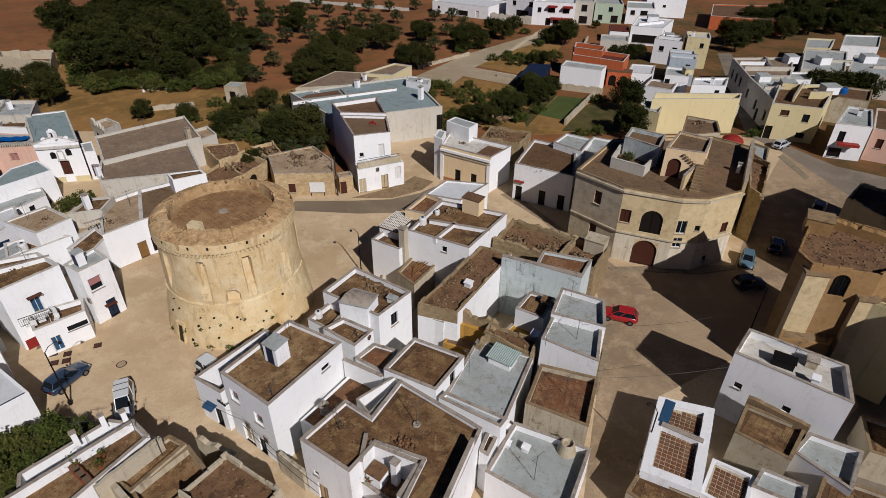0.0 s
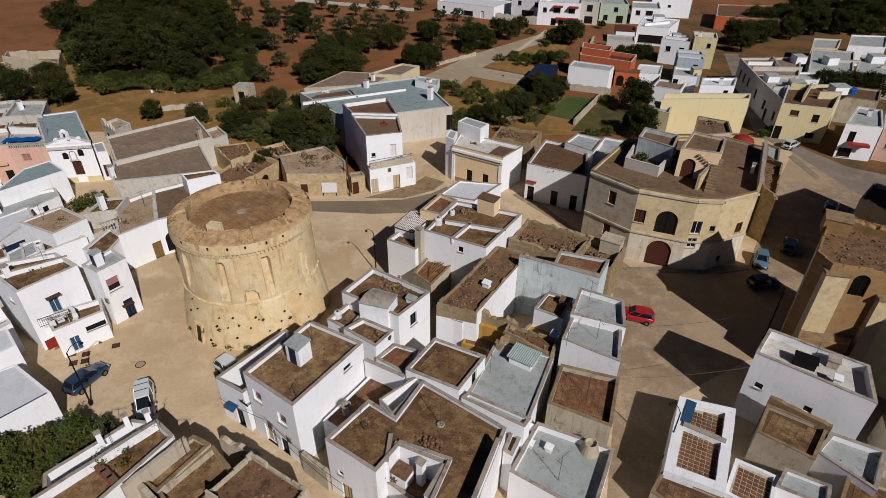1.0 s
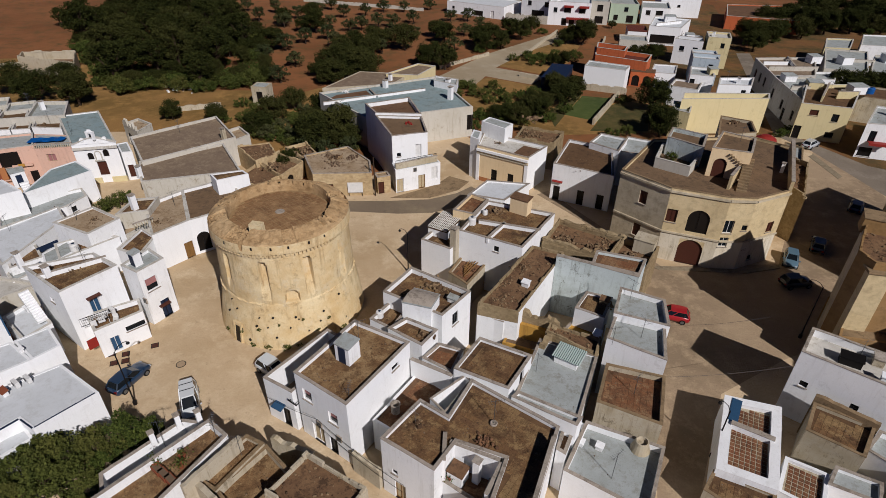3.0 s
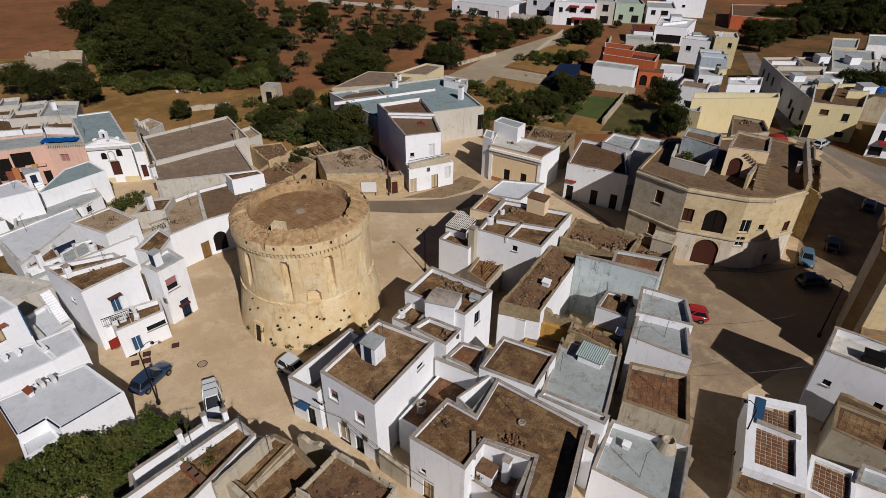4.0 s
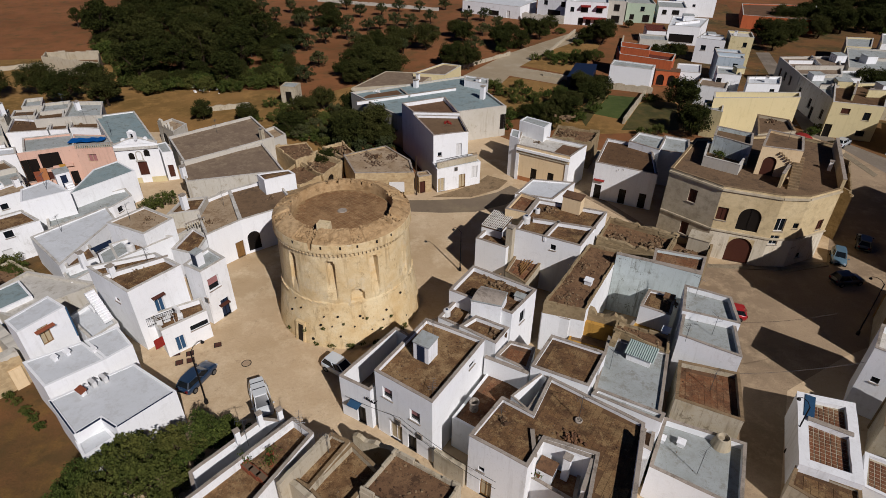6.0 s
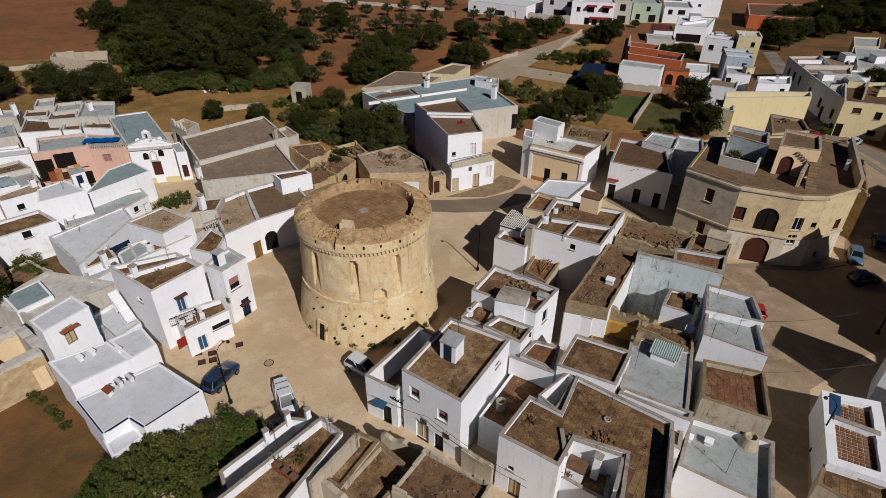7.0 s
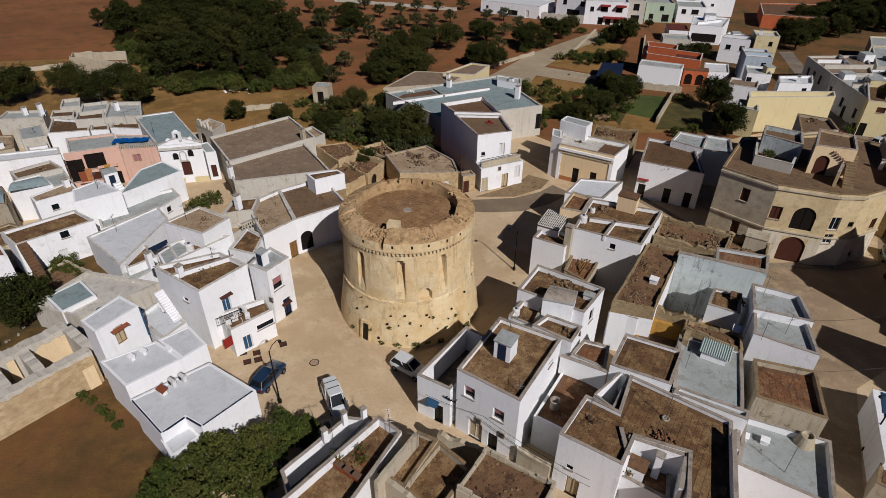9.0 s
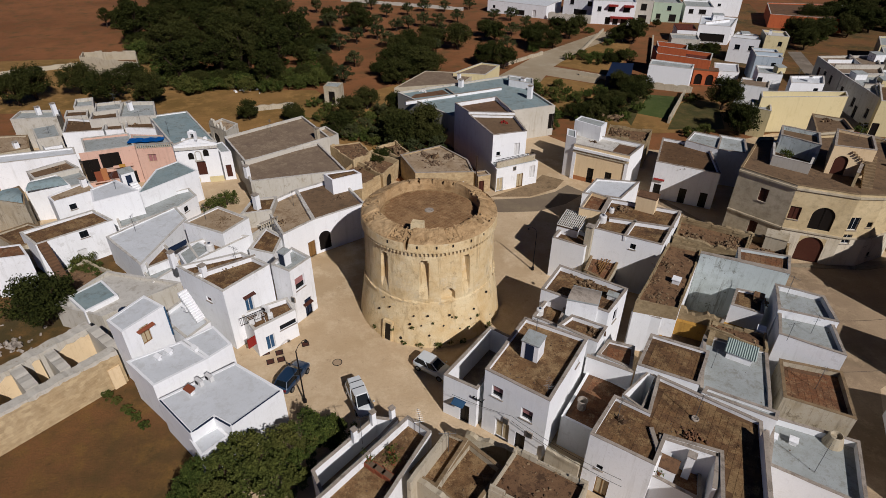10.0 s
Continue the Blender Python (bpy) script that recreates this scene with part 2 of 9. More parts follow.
M = {
    "w": plaster("limewash_white", "fafbfb", "dcdbd6", "b0aca2", 0.26),
    "lw": roofing("roof_limed_white", "dcdfe1", "d0d3d4", "c5c6c4"),
    "lc": plaster("plaster_pale_cream", "ccc7ba", "b8b09b", "938771", 0.55),
    "c": plaster("plaster_cream", "c2b8a1", "a99a78", "7c6f57", 0.7),
    "y": plaster("plaster_yellow", "dccfa0", "cbbb86", "95875f", 0.4),
    "p": plaster("plaster_pink", "dcb8a2", "cfa58e", "a08573", 0.35),
    "o2": plaster("plaster_peach", "ecd5aa", "dec08e", "b2946c", 0.35),
    "old": plaster("limewash_old", "d2dcdb", "b0b8b3", "77776c", 0.85),
    "orange": plaster("plinth_orange", "b07849", "a26a3e", "815736", 0.5),
    "sgrey": stonework("palace_stone_grey", "d8ccb0", "bcae90", "837862", (0.55, 0.28), 0.7, 0.14, 0.05),
    "slow": plaster("palace_limewash", "e2d9c3", "c9bb9c", "8b7d62", 0.8),
    "r": plaster("plaster_orange", "c26a3c", "ad5730", "784025", 0.5),
    "b": plaster("plaster_pale_blue", "b5c0c7", "a4b1bb", "848e95", 0.4),
    "g": plaster("plaster_pale_green", "b5c4ab", "a5b69b", "84917c", 0.4),
    "s": stonework("palace_stone", "e0cda0", "ccb789", "8f7f5f", (0.55, 0.28), 0.65, 0.14, 0.05),
    "tower": tufa("tower_tufa", "ead7aa", "d8bb84", "967a4e"),
    "tower_top": stonework("tower_parapet_worn", "d2b688", "b09062", "6d5433", (0.45, 0.27), 1.0, 0.3, 0.05),
    "towerdeck": roofing("tower_roof_joints", "a88d63", "957b55", "806846"),
    "br": roofing("roof_brown", "59432d", "705639", "3a2b1e"),
    "tl": roofing("roof_terracotta", "785c41", "6a4f39", "4e3c2c"),
    "gr": roofing("roof_limed_grey", "b1b6b5", "9fa49f", "8a887d"),
    "bl": roofing("roof_blue_grey", "869a9e", "97a3a1", "6d7672"),
    "rd": roofing("roof_red", "7b402d", "6a3627", "4f3025", 0.3),
    "copew": roofing("coping_limed", "d8d5cc", "c3beb2", "a19a8b"),
    "copes": roofing("coping_stone", "9d8664", "847052", "665740"),
    "dk": roofing("roof_dusty_brown", "8c7a63", "746353", "a39277"),
    "stonec": stonework("rough_stone_cream", "b3a17c", "9b8763", "6d5c41", (0.45, 0.3), 0.7, 0.5, 0.3),
    "sand": roofing("roof_sandy_stone", "81694e", "6e5a41", "584837"),
    "rb": roofing("roof_rubble", "6a4f38", "8c6f4e", "3a2a1f"),
    "cope": roofing("coping_weathered", "b5ab9d", "9b9081", "71675a"),
    "ps": roofing("roof_pale_stained", "bba98d", "9d8767", "70563b"),
    "gv": tiles("roof_gravel_brown", "76593a", "886a45", "44311f", "ac9166"),
    "tile_br": tiles("roof_tiles_brown", "6f5338", "82633f", "3f2f1f", "a0855a"),
    "tile_tl": tiles("roof_tiles_terracotta", "7c5234", "8b6240", "4f392a", "9c7f5c"),
    "tile_red": tiles("floor_tiles_red", "74482f", "8a5c3e", "4d3626", "8f7454"),
    "tile_tower": tiles("tower_slabs", "98764f", "8a6945", "6b4f34", "b59468"),
    "stonep": stonework("rough_stone_pale", "d8c49a", "c2a97c", "8d7653", (0.45, 0.3), 0.7, 0.5, 0.25),
    "rubble": rubbly("rubble_stones", "97805f", "4c3827"),
    "debris": rubbly("roof_debris", "8b7961", "4f3a2b"),
    "sherd": rubbly("broken_tiles", "8f6a4b", "5e4532"),
    # near-black: paints the shade inside openings and holes, also used for dark doors
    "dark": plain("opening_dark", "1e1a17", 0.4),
    "glass": plain("window_glass", "181d22", 0.08),
    "wood": plain("door_wood", "866537", 0.6),
    "brown": plain("door_brown", "4e2b1e", 0.6),
    "sheet": plain("corrugated_sheet", "aab8b1", 0.5),
    "ochre": plaster("plaster_ochre", "bd9340", "b08436", "785c2d", 0.6),
    "teal": plain("paint_teal", "32787a", 0.5),
    "navy": plain("door_navy", "202c44", 0.5),
    "blue": plain("paint_blue", "365575", 0.5),
    "white": plain("paint_white", "e6e5e1", 0.5),
    "cream": plain("paint_cream", "beae8b", 0.6),
    "pink": plain("blind_pink", "a87875", 0.6),
    "iron": plain("iron_dark", "252323", 0.5, 0.6),
    "steel": plain("steel_grey", "868889", 0.4, 0.8),
    "terracotta": plain("terracotta", "8b4e32", 0.8),
    "redcloth": plain("red_paint", "932d23", 0.6),
    "tarp": plain("blue_tarpaulin", "1e58a1", 0.5),
    "pave": earth("plaza_sand", "d2bb97", "bba27a", "dfcaa6", 1.3),
    "road": earth("road_dusty", "b09a7b", "917e64", "bda785", 2.2),
    "asphalt": earth("asphalt_worn", "867863", "786a57", "938468", 0.8),
    "soil": earth("red_soil", "8f5f37", "784f2a", "64502b", 1.0),
    "drygrass": earth("dry_grass", "9a7641", "7a602f", "a98449", 1.6),
    "weeds": earth("weedy_field", "7c5631", "514524", "80602f", 2.0),
    "och": stonework("church_stone_ochre", "ab8a5c", "977848", "6b5535", (0.6, 0.3), 0.6, 0.15, 0.05),
    "kerb": roofing("kerb_stone", "9e9176", "897c65", "746752"),
    "dkroad": earth("street_worn_asphalt", "877c6c", "756b5d", "968b7b", 1.2),
    "grass": earth("green_grass", "4f5b27", "404d1f", "5c6431", 2.0),
    "garden": earth("overgrown_grass", "5b5428", "464420", "6c5b33", 2.4),
    "dirtroad": earth("pale_dirt_road", "afa185", "a19174", "b8ac93", 1.0),
    "leaf": leafy("leaves_dark", "20260c", "42451b", "4a4922"),
    "olive": leafy("leaves_olive", "2d331b", "555a37", "5c5a35"),
    "bush": leafy("leaves_bush", "2e3b16", "616a2d", "64602e"),
    "bark": plain("bark", "403224", 0.9),
    "tyre": plain("rubber", "151515", 0.8),
    "rim": plain("wheel_rim", "87898b", 0.35, 0.7),
    "lamp_red": plain("tail_lamp", "7a1512", 0.3),
    "lamp_white": plain("head_lamp", "bec1c4", 0.2),
}


# ---------------------------------------------------------------- mesh helpers
def mesh_of(name, verts, faces, mats, slots=None, smooth=False):
    me = bpy.data.meshes.new(name)
    me.from_pydata([tuple(v) for v in verts], [], faces)
    for m in (mats if isinstance(mats, (list, tuple)) else [mats]):
        me.materials.append(m)
    if slots:
        me.polygons.foreach_set("material_index", slots)
    if smooth:
        me.polygons.foreach_set("use_smooth", [True] * len(me.polygons))
    me.update()
    return me


def part(name, geo, material, parent, label="", smooth=False):
    """Links (verts, faces) as one mesh object under parent; verts are in the parent's space."""
    ob = new(name, mesh_of(name, geo[0], geo[1], material, smooth=smooth))
    ob.parent = parent
    if label:
        ob["label"] = label
    return ob


GROUPS = {
    "house": "flat-roofed houses of the village", "ruined_house": "ruined houses of the village", "car": "parked cars",
    "olive_tree": "olive trees of the fields", "tree": "leafy trees round the village", "pine_tree": "pines of the wood", "bush": "shrubs of the gardens",
    "street_lamp": "street lamps", "aerial": "television aerials on the roofs", "chimney": "chimneys on the roofs", "cable": "overhead cables",
    "satellite_dish": "satellite dishes", "water_tank": "water tanks on the roofs", "barn": "long barns", "plant_pot": "potted plants",
    "pillar": "pergola pillars", "air_conditioner": "air conditioning units", "awning": "red awnings", "stone_wall": "field walls",
}


def thing(name, label, category, at=(0, 0, 0), turn=0.0, group="", kind=""):
    ob = new(name)
    ob.empty_display_size = 0.2
    ob.matrix_basis = pose(*at, 0, 0, turn)
    return tagged(ob, label, category, group or GROUPS.get(name, ""), kind)


class Geo:
    """Collects vertices and faces of one mesh."""

    def __init__(self):
        self.v, self.f = [], []

    def __iter__(self):
        return iter((self.v, self.f))

    def __getitem__(self, i):
        return (self.v, self.f)[i]

    def poly(self, pts):
        k = len(self.v)
        self.v += [tuple(p) for p in pts]
        self.f.append(tuple(range(k, k + len(pts))))
        return self

    def weld(self):
        """Joins vertices that lie on one spot."""
        at, to = {}, []
        for v in self.v:
            to.append(at.setdefault(tuple(round(q, 4) for q in v), len(at)))
        self.v, self.f = list(at), [tuple(to[i] for i in f) for f in self.f]
        return self

    def box(self, x0, y0, z0, x1, y1, z1, m=None, taper=0.0):
        k = len(self.v)
        t = taper
        pts = [(x0, y0, z0), (x1, y0, z0), (x1, y1, z0), (x0, y1, z0), (x0 + t, y0 + t, z1), (x1 - t, y0 + t, z1), (x1 - t, y1 - t, z1), (x0 + t, y1 - t, z1)]
        self.v += [tuple(m @ Vector(p)) if m else p for p in pts]
        self.f += [tuple(k + i for i in q) for q in ((3, 2, 1, 0), (4, 5, 6, 7), (0, 1, 5, 4), (1, 2, 6, 5), (2, 3, 7, 6), (3, 0, 4, 7))]
        return self

    def tube(self, a, b, r0, r1=None, n=8, cap=True):
        a, b = Vector(a), Vector(b)
        r1 = r0 if r1 is None else r1
        q = (b - a).to_track_quat("Z", "Y")
        k = len(self.v)
        for c, r in ((a, r0), (b, r1)):
            for i in range(n):
                w = 2 * math.pi * i / n
                self.v.append(tuple(c + q @ Vector((r * math.cos(w), r * math.sin(w), 0))))
        for i in range(n):
            j = (i + 1) % n
            self.f.append((k + i, k + j, k + n + j, k + n + i))
        if cap:
            self.f += [tuple(k + i for i in reversed(range(n))), tuple(k + n + i for i in range(n))]
        return self

    def lathe(self, rings, n=24, cx=0.0, cy=0.0, wobble=0.0, closed=True):
        k = len(self.v)
        for r, z in rings:
            for i in range(n):
                w = 2 * math.pi * i / n
                d = wobble * noise.noise(Vector((math.cos(w) * 3, math.sin(w) * 3, z * 0.8)))
                self.v.append((cx + (r + d) * math.cos(w), cy + (r + d) * math.sin(w), z))
        for s in range(len(rings) - 1):
            for i in range(n):
                j = (i + 1) % n
                self.f.append((k + s * n + i, k + s * n + j, k + (s + 1) * n + j, k + (s + 1) * n + i))
        if closed:
            self.f.append(tuple(k + (len(rings) - 1) * n + i for i in range(n)))
        return self


def inset(pts, d):
    """The polygon moved inwards by d (counter-clockwise corners)."""
    n, out = len(pts), []
    for i in range(n):
        a, b, c = Vector(pts[i - 1]), Vector(pts[i]), Vector(pts[(i + 1) % n])
        e, g = (b - a).normalized(), (c - b).normalized()
        ne, ng = Vector((-e.y, e.x)), Vector((-g.y, g.x))
        s = 1 + ne.dot(ng)
        out.append(b + (ne + ng) * (d / max(s, 0.35)))
    return out


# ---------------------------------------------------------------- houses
# "dark" leaves are flat panels that paint an unlit inside, or a dark door
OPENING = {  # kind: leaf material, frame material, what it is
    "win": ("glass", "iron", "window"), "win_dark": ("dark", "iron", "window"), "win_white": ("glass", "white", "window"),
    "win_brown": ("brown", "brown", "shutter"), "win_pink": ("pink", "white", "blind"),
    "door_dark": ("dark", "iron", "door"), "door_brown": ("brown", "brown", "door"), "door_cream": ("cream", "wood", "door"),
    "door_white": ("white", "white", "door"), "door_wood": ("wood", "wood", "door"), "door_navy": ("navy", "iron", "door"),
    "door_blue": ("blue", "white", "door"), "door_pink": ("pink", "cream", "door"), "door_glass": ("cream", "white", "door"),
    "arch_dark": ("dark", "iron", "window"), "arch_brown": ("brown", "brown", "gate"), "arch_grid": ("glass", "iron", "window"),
}


def add_opening(root, o, e, n, hole, wall_mat):
    """A framed door, window or arch set back in its opening. o: the wall's start, e: along it, n: outwards."""
    u, z0, w, h, kind = hole
    leaf, rim, what = OPENING[kind]
    base = Matrix(((e.x, n.x, 0, o.x), (e.y, n.y, 0, o.y), (0, 0, 1, 0), (0, 0, 0, 1)))
    d = -0.19
    x0, x1, z1 = u - w / 2, u + w / 2, z0 + h
    fr = Geo()
    t = 0.07
    for a in ((x0, z0, x0 + t, z1), (x1 - t, z0, x1, z1), (x0 + t, z1 - t, x1 - t, z1), (x0 + t, z0, x1 - t, z0 + t)):
        fr.box(a[0], d, a[1], a[2], d + 0.06, a[3], base)
    if what in ("window", "shutter", "door") and w > 0.55:
        fr.box(u - 0.025, d, z0 + t, u + 0.025, d + 0.05, z1 - t, base)
    if kind == "arch_grid":
        for i in range(1, 5):
            fr.box(x0 + w * i / 5 - 0.04, d, z0 + t, x0 + w * i / 5 + 0.04, d + 0.055, z1 - t, base)
        for i in range(1, 6):
            fr.box(x0 + t, d, z0 + h * i / 6 - 0.04, x1 - t, d + 0.058, z0 + h * i / 6 + 0.04, base)
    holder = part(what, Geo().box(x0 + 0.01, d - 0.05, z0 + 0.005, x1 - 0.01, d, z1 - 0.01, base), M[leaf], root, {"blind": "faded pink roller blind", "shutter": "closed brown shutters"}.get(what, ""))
    part("frame", fr, M[rim], holder)
    if what == "blind":
        part("pane", Geo().box(x0 + t, d + 0.001, z0 + t, x1 - t, d + 0.012, z0 + h * 0.42, base), M["glass"], holder, "dark window pane below the blind")
    if what in ("window", "shutter", "blind") and not kind.startswith("arch"):
        part("sill", Geo().box(x0 - 0.08, -0.02, z0 - 0.07, x1 + 0.08, 0.09, z0 - 0.001, base), M["cope"], root)
    if kind == "arch_brown" or kind.startswith("arch"):
        # rounded head: two spandrels close the corners of the opening
        r = w / 2
        zc = z1 - r
        for s in (-1, 1):
            g = Geo()
            pts = [(u + s * r * math.cos(k * math.pi / 16), zc + r * math.sin(k * math.pi / 16)) for k in range(9)]
            corner = (u + s * r, z1)
            for (ax, az), (bx, bz) in zip(pts, pts[1:]):
                g.poly([base @ Vector((corner[0], -0.004, corner[1])), base @ Vector((ax, -0.004, az)), base @ Vector((bx, -0.004, bz))])
                g.poly([base @ Vector((ax, -0.004, az)), base @ Vector((bx, -0.004, bz)), base @ Vector((bx, d + 0.07, bz)), base @ Vector((ax, d + 0.07, az))])
            part("arch_head", g, wall_mat, root)


def wall_faces(g, o, e, n, length, z0, z1, holes, depth=0.2):
    """The outer face of one wall, with its openings cut and their reveals."""
    us = sorted({0.0, length, *[h[0] - h[2] / 2 for h in holes], *[h[0] + h[2] / 2 for h in holes]})
    zs = sorted({z0, z1, *[h[1] for h in holes], *[h[1] + h[3] for h in holes]})
    at = lambda u, z, d=0.0: (o.x + e.x * u + n.x * d, o.y + e.y * u + n.y * d, z)
    for a, b in zip(us, us[1:]):
        for c, d in zip(zs, zs[1:]):
            mu, mz = (a + b) / 2, (c + d) / 2
            if any(abs(mu - h[0]) < h[2] / 2 and h[1] < mz < h[1] + h[3] for h in holes):
                continue
            g.poly([at(a, c), at(b, c), at(b, d), at(a, d)])
    for u, c, w, h, *_ in holes:
        a, b, d = u - w / 2, u + w / 2, c + h
        g.poly([at(a, c), at(a, d), at(a, d, -depth), at(a, c, -depth)])
        g.poly([at(b, c), at(b, c, -depth), at(b, d, -depth), at(b, d)])
        g.poly([at(a, d), at(b, d), at(b, d, -depth), at(a, d, -depth)])
        g.poly([at(a, c), at(a, c, -depth), at(b, c, -depth), at(b, c)])


def stone(g, rng, x, y, z, s):
    """One rough block of rubble."""
    m = Matrix.Translation((x, y, z)) @ Euler((rng.uniform(-0.4, 0.4), rng.uniform(-0.4, 0.4), rng.uniform(0, 3.1))).to_matrix().to_4x4()
    a, b, c = s * rng.uniform(0.5, 1.0), s * rng.uniform(0.4, 0.9), s * rng.uniform(0.3, 0.7)
    g.box(-a / 2, -b / 2, -c * 0.3, a / 2, b / 2, c * 0.7, m, taper=0.12 * min(a, b))


def within(x, y, poly):
    """Whether a point lies in a polygon."""
    hit, j = False, len(poly) - 1
    for i in range(len(poly)):
        (xi, yi), (xj, yj) = poly[i], poly[j]
        if (yi > y) != (yj > y) and x < (xj - xi) * (y - yi) / (yj - yi) + xi:
            hit = not hit
        j = i
    return hit


def litter(root, poly, z, density, roof):
    """Loose stones, broken tiles and debris lying on a flat roof."""
    rng = random.Random(int(abs(root.location.x * 131 + root.location.y * 17)))
    xs, ys = [p[0] for p in poly], [p[1] for p in poly]
    area = (max(xs) - min(xs)) * (max(ys) - min(ys))
    g = Geo()
    heaps = [(rng.uniform(min(xs), max(xs)), rng.uniform(min(ys), max(ys))) for _ in range(3)]
    for _ in range(int(area * density)):
        if rng.random() < 0.5:
            x, y = rng.uniform(min(xs), max(xs)), rng.uniform(min(ys), max(ys))
        else:
            hx, hy = rng.choice(heaps)
            x, y = rng.gauss(hx, 0.6), rng.gauss(hy, 0.6)
        if within(x, y, poly):
            stone(g, rng, x, y, z, rng.uniform(0.06, 0.32 if roof == "rb" else 0.16))
    if g.v:
        ob = part("debris", g, M["rubble" if roof == "rb" else "debris"], root, "loose stones and debris on the roof")
        ob["kind"] = "stuff"


def tile_field(root, poly, along, z, mat, size=0.38, gap=0.026):
    """Square floor tiles laid one by one with wide pale joints."""
    turn = math.atan2(along.y, along.x)
    m = Matrix.Rotation(turn, 2)
    back = [m.inverted() @ Vector(p) for p in poly]
    xs, ys = [p.x for p in back], [p.y for p in back]
    s = size / 2 - gap
    shape = mesh_of("tile", *Geo().box(-s, -s, -0.03, s, s, 0.0, taper=0.012), M[mat])
    rng = random.Random(7)
    y = min(ys) + size / 2
    while y < max(ys):
        x = min(xs) + size / 2
        while x < max(xs):
            if all(within(x + a * s, y + b * s, back) for a in (-1, 1) for b in (-1, 1)):
                ob, p = new("tile", shape), m @ Vector((x, y))
                ob.parent = root
                ob.matrix_basis = pose(p.x, p.y, z + 0.03 + rng.uniform(-0.006, 0.006), rng.uniform(-0.6, 0.6), rng.uniform(-0.6, 0.6), math.degrees(turn) + rng.uniform(-1, 1))
            x += size
        y += size


def tiling(root, poly, along, z, mat, size=(0.48, 0.48), gap=0.011):
    """Rows of flat tiles laid over a roof deck, each with its own edges."""
    w = math.atan2(along.y, along.x)
    rng = random.Random(int(abs(root.location.x * 53)))
    m = Matrix.Rotation(w, 2)
    back = [m.inverted() @ Vector(p) for p in poly]
    xs, ys = [p.x for p in back], [p.y for p in back]
    g, row, y = Geo(), 0, min(ys)
    while y < max(ys):
        x = min(xs) - rng.uniform(0.0, 0.06)
        while x < max(xs):
            a, b = x + gap, x + size[0] - gap
            c, d = y + gap, y + size[1] - gap
            if all(within(u, v, back) for u, v in ((a, c), (b, c), (b, d), (a, d))):
                t = z + 0.018 + rng.uniform(-0.003, 0.004)
                top = [m @ Vector(p) for p in ((a, c), (b, c), (b, d), (a, d))]
                k = len(g.v)
                g.v += [(p.x, p.y, t + rng.uniform(-0.002, 0.002)) for p in top] + [(p.x, p.y, z - 0.01) for p in top]
                g.f += [(k, k + 1, k + 2, k + 3)] + [(k + i, k + 4 + i, k + 4 + (i + 1) % 4, k + (i + 1) % 4) for i in range(4)]
            x += size[0]
        y += size[1]
        row += 1
    if g.v:
        ob = part("roof_tiling", g, M[mat], root, "worn flat tiles of the roof")
        ob["kind"] = "stuff"


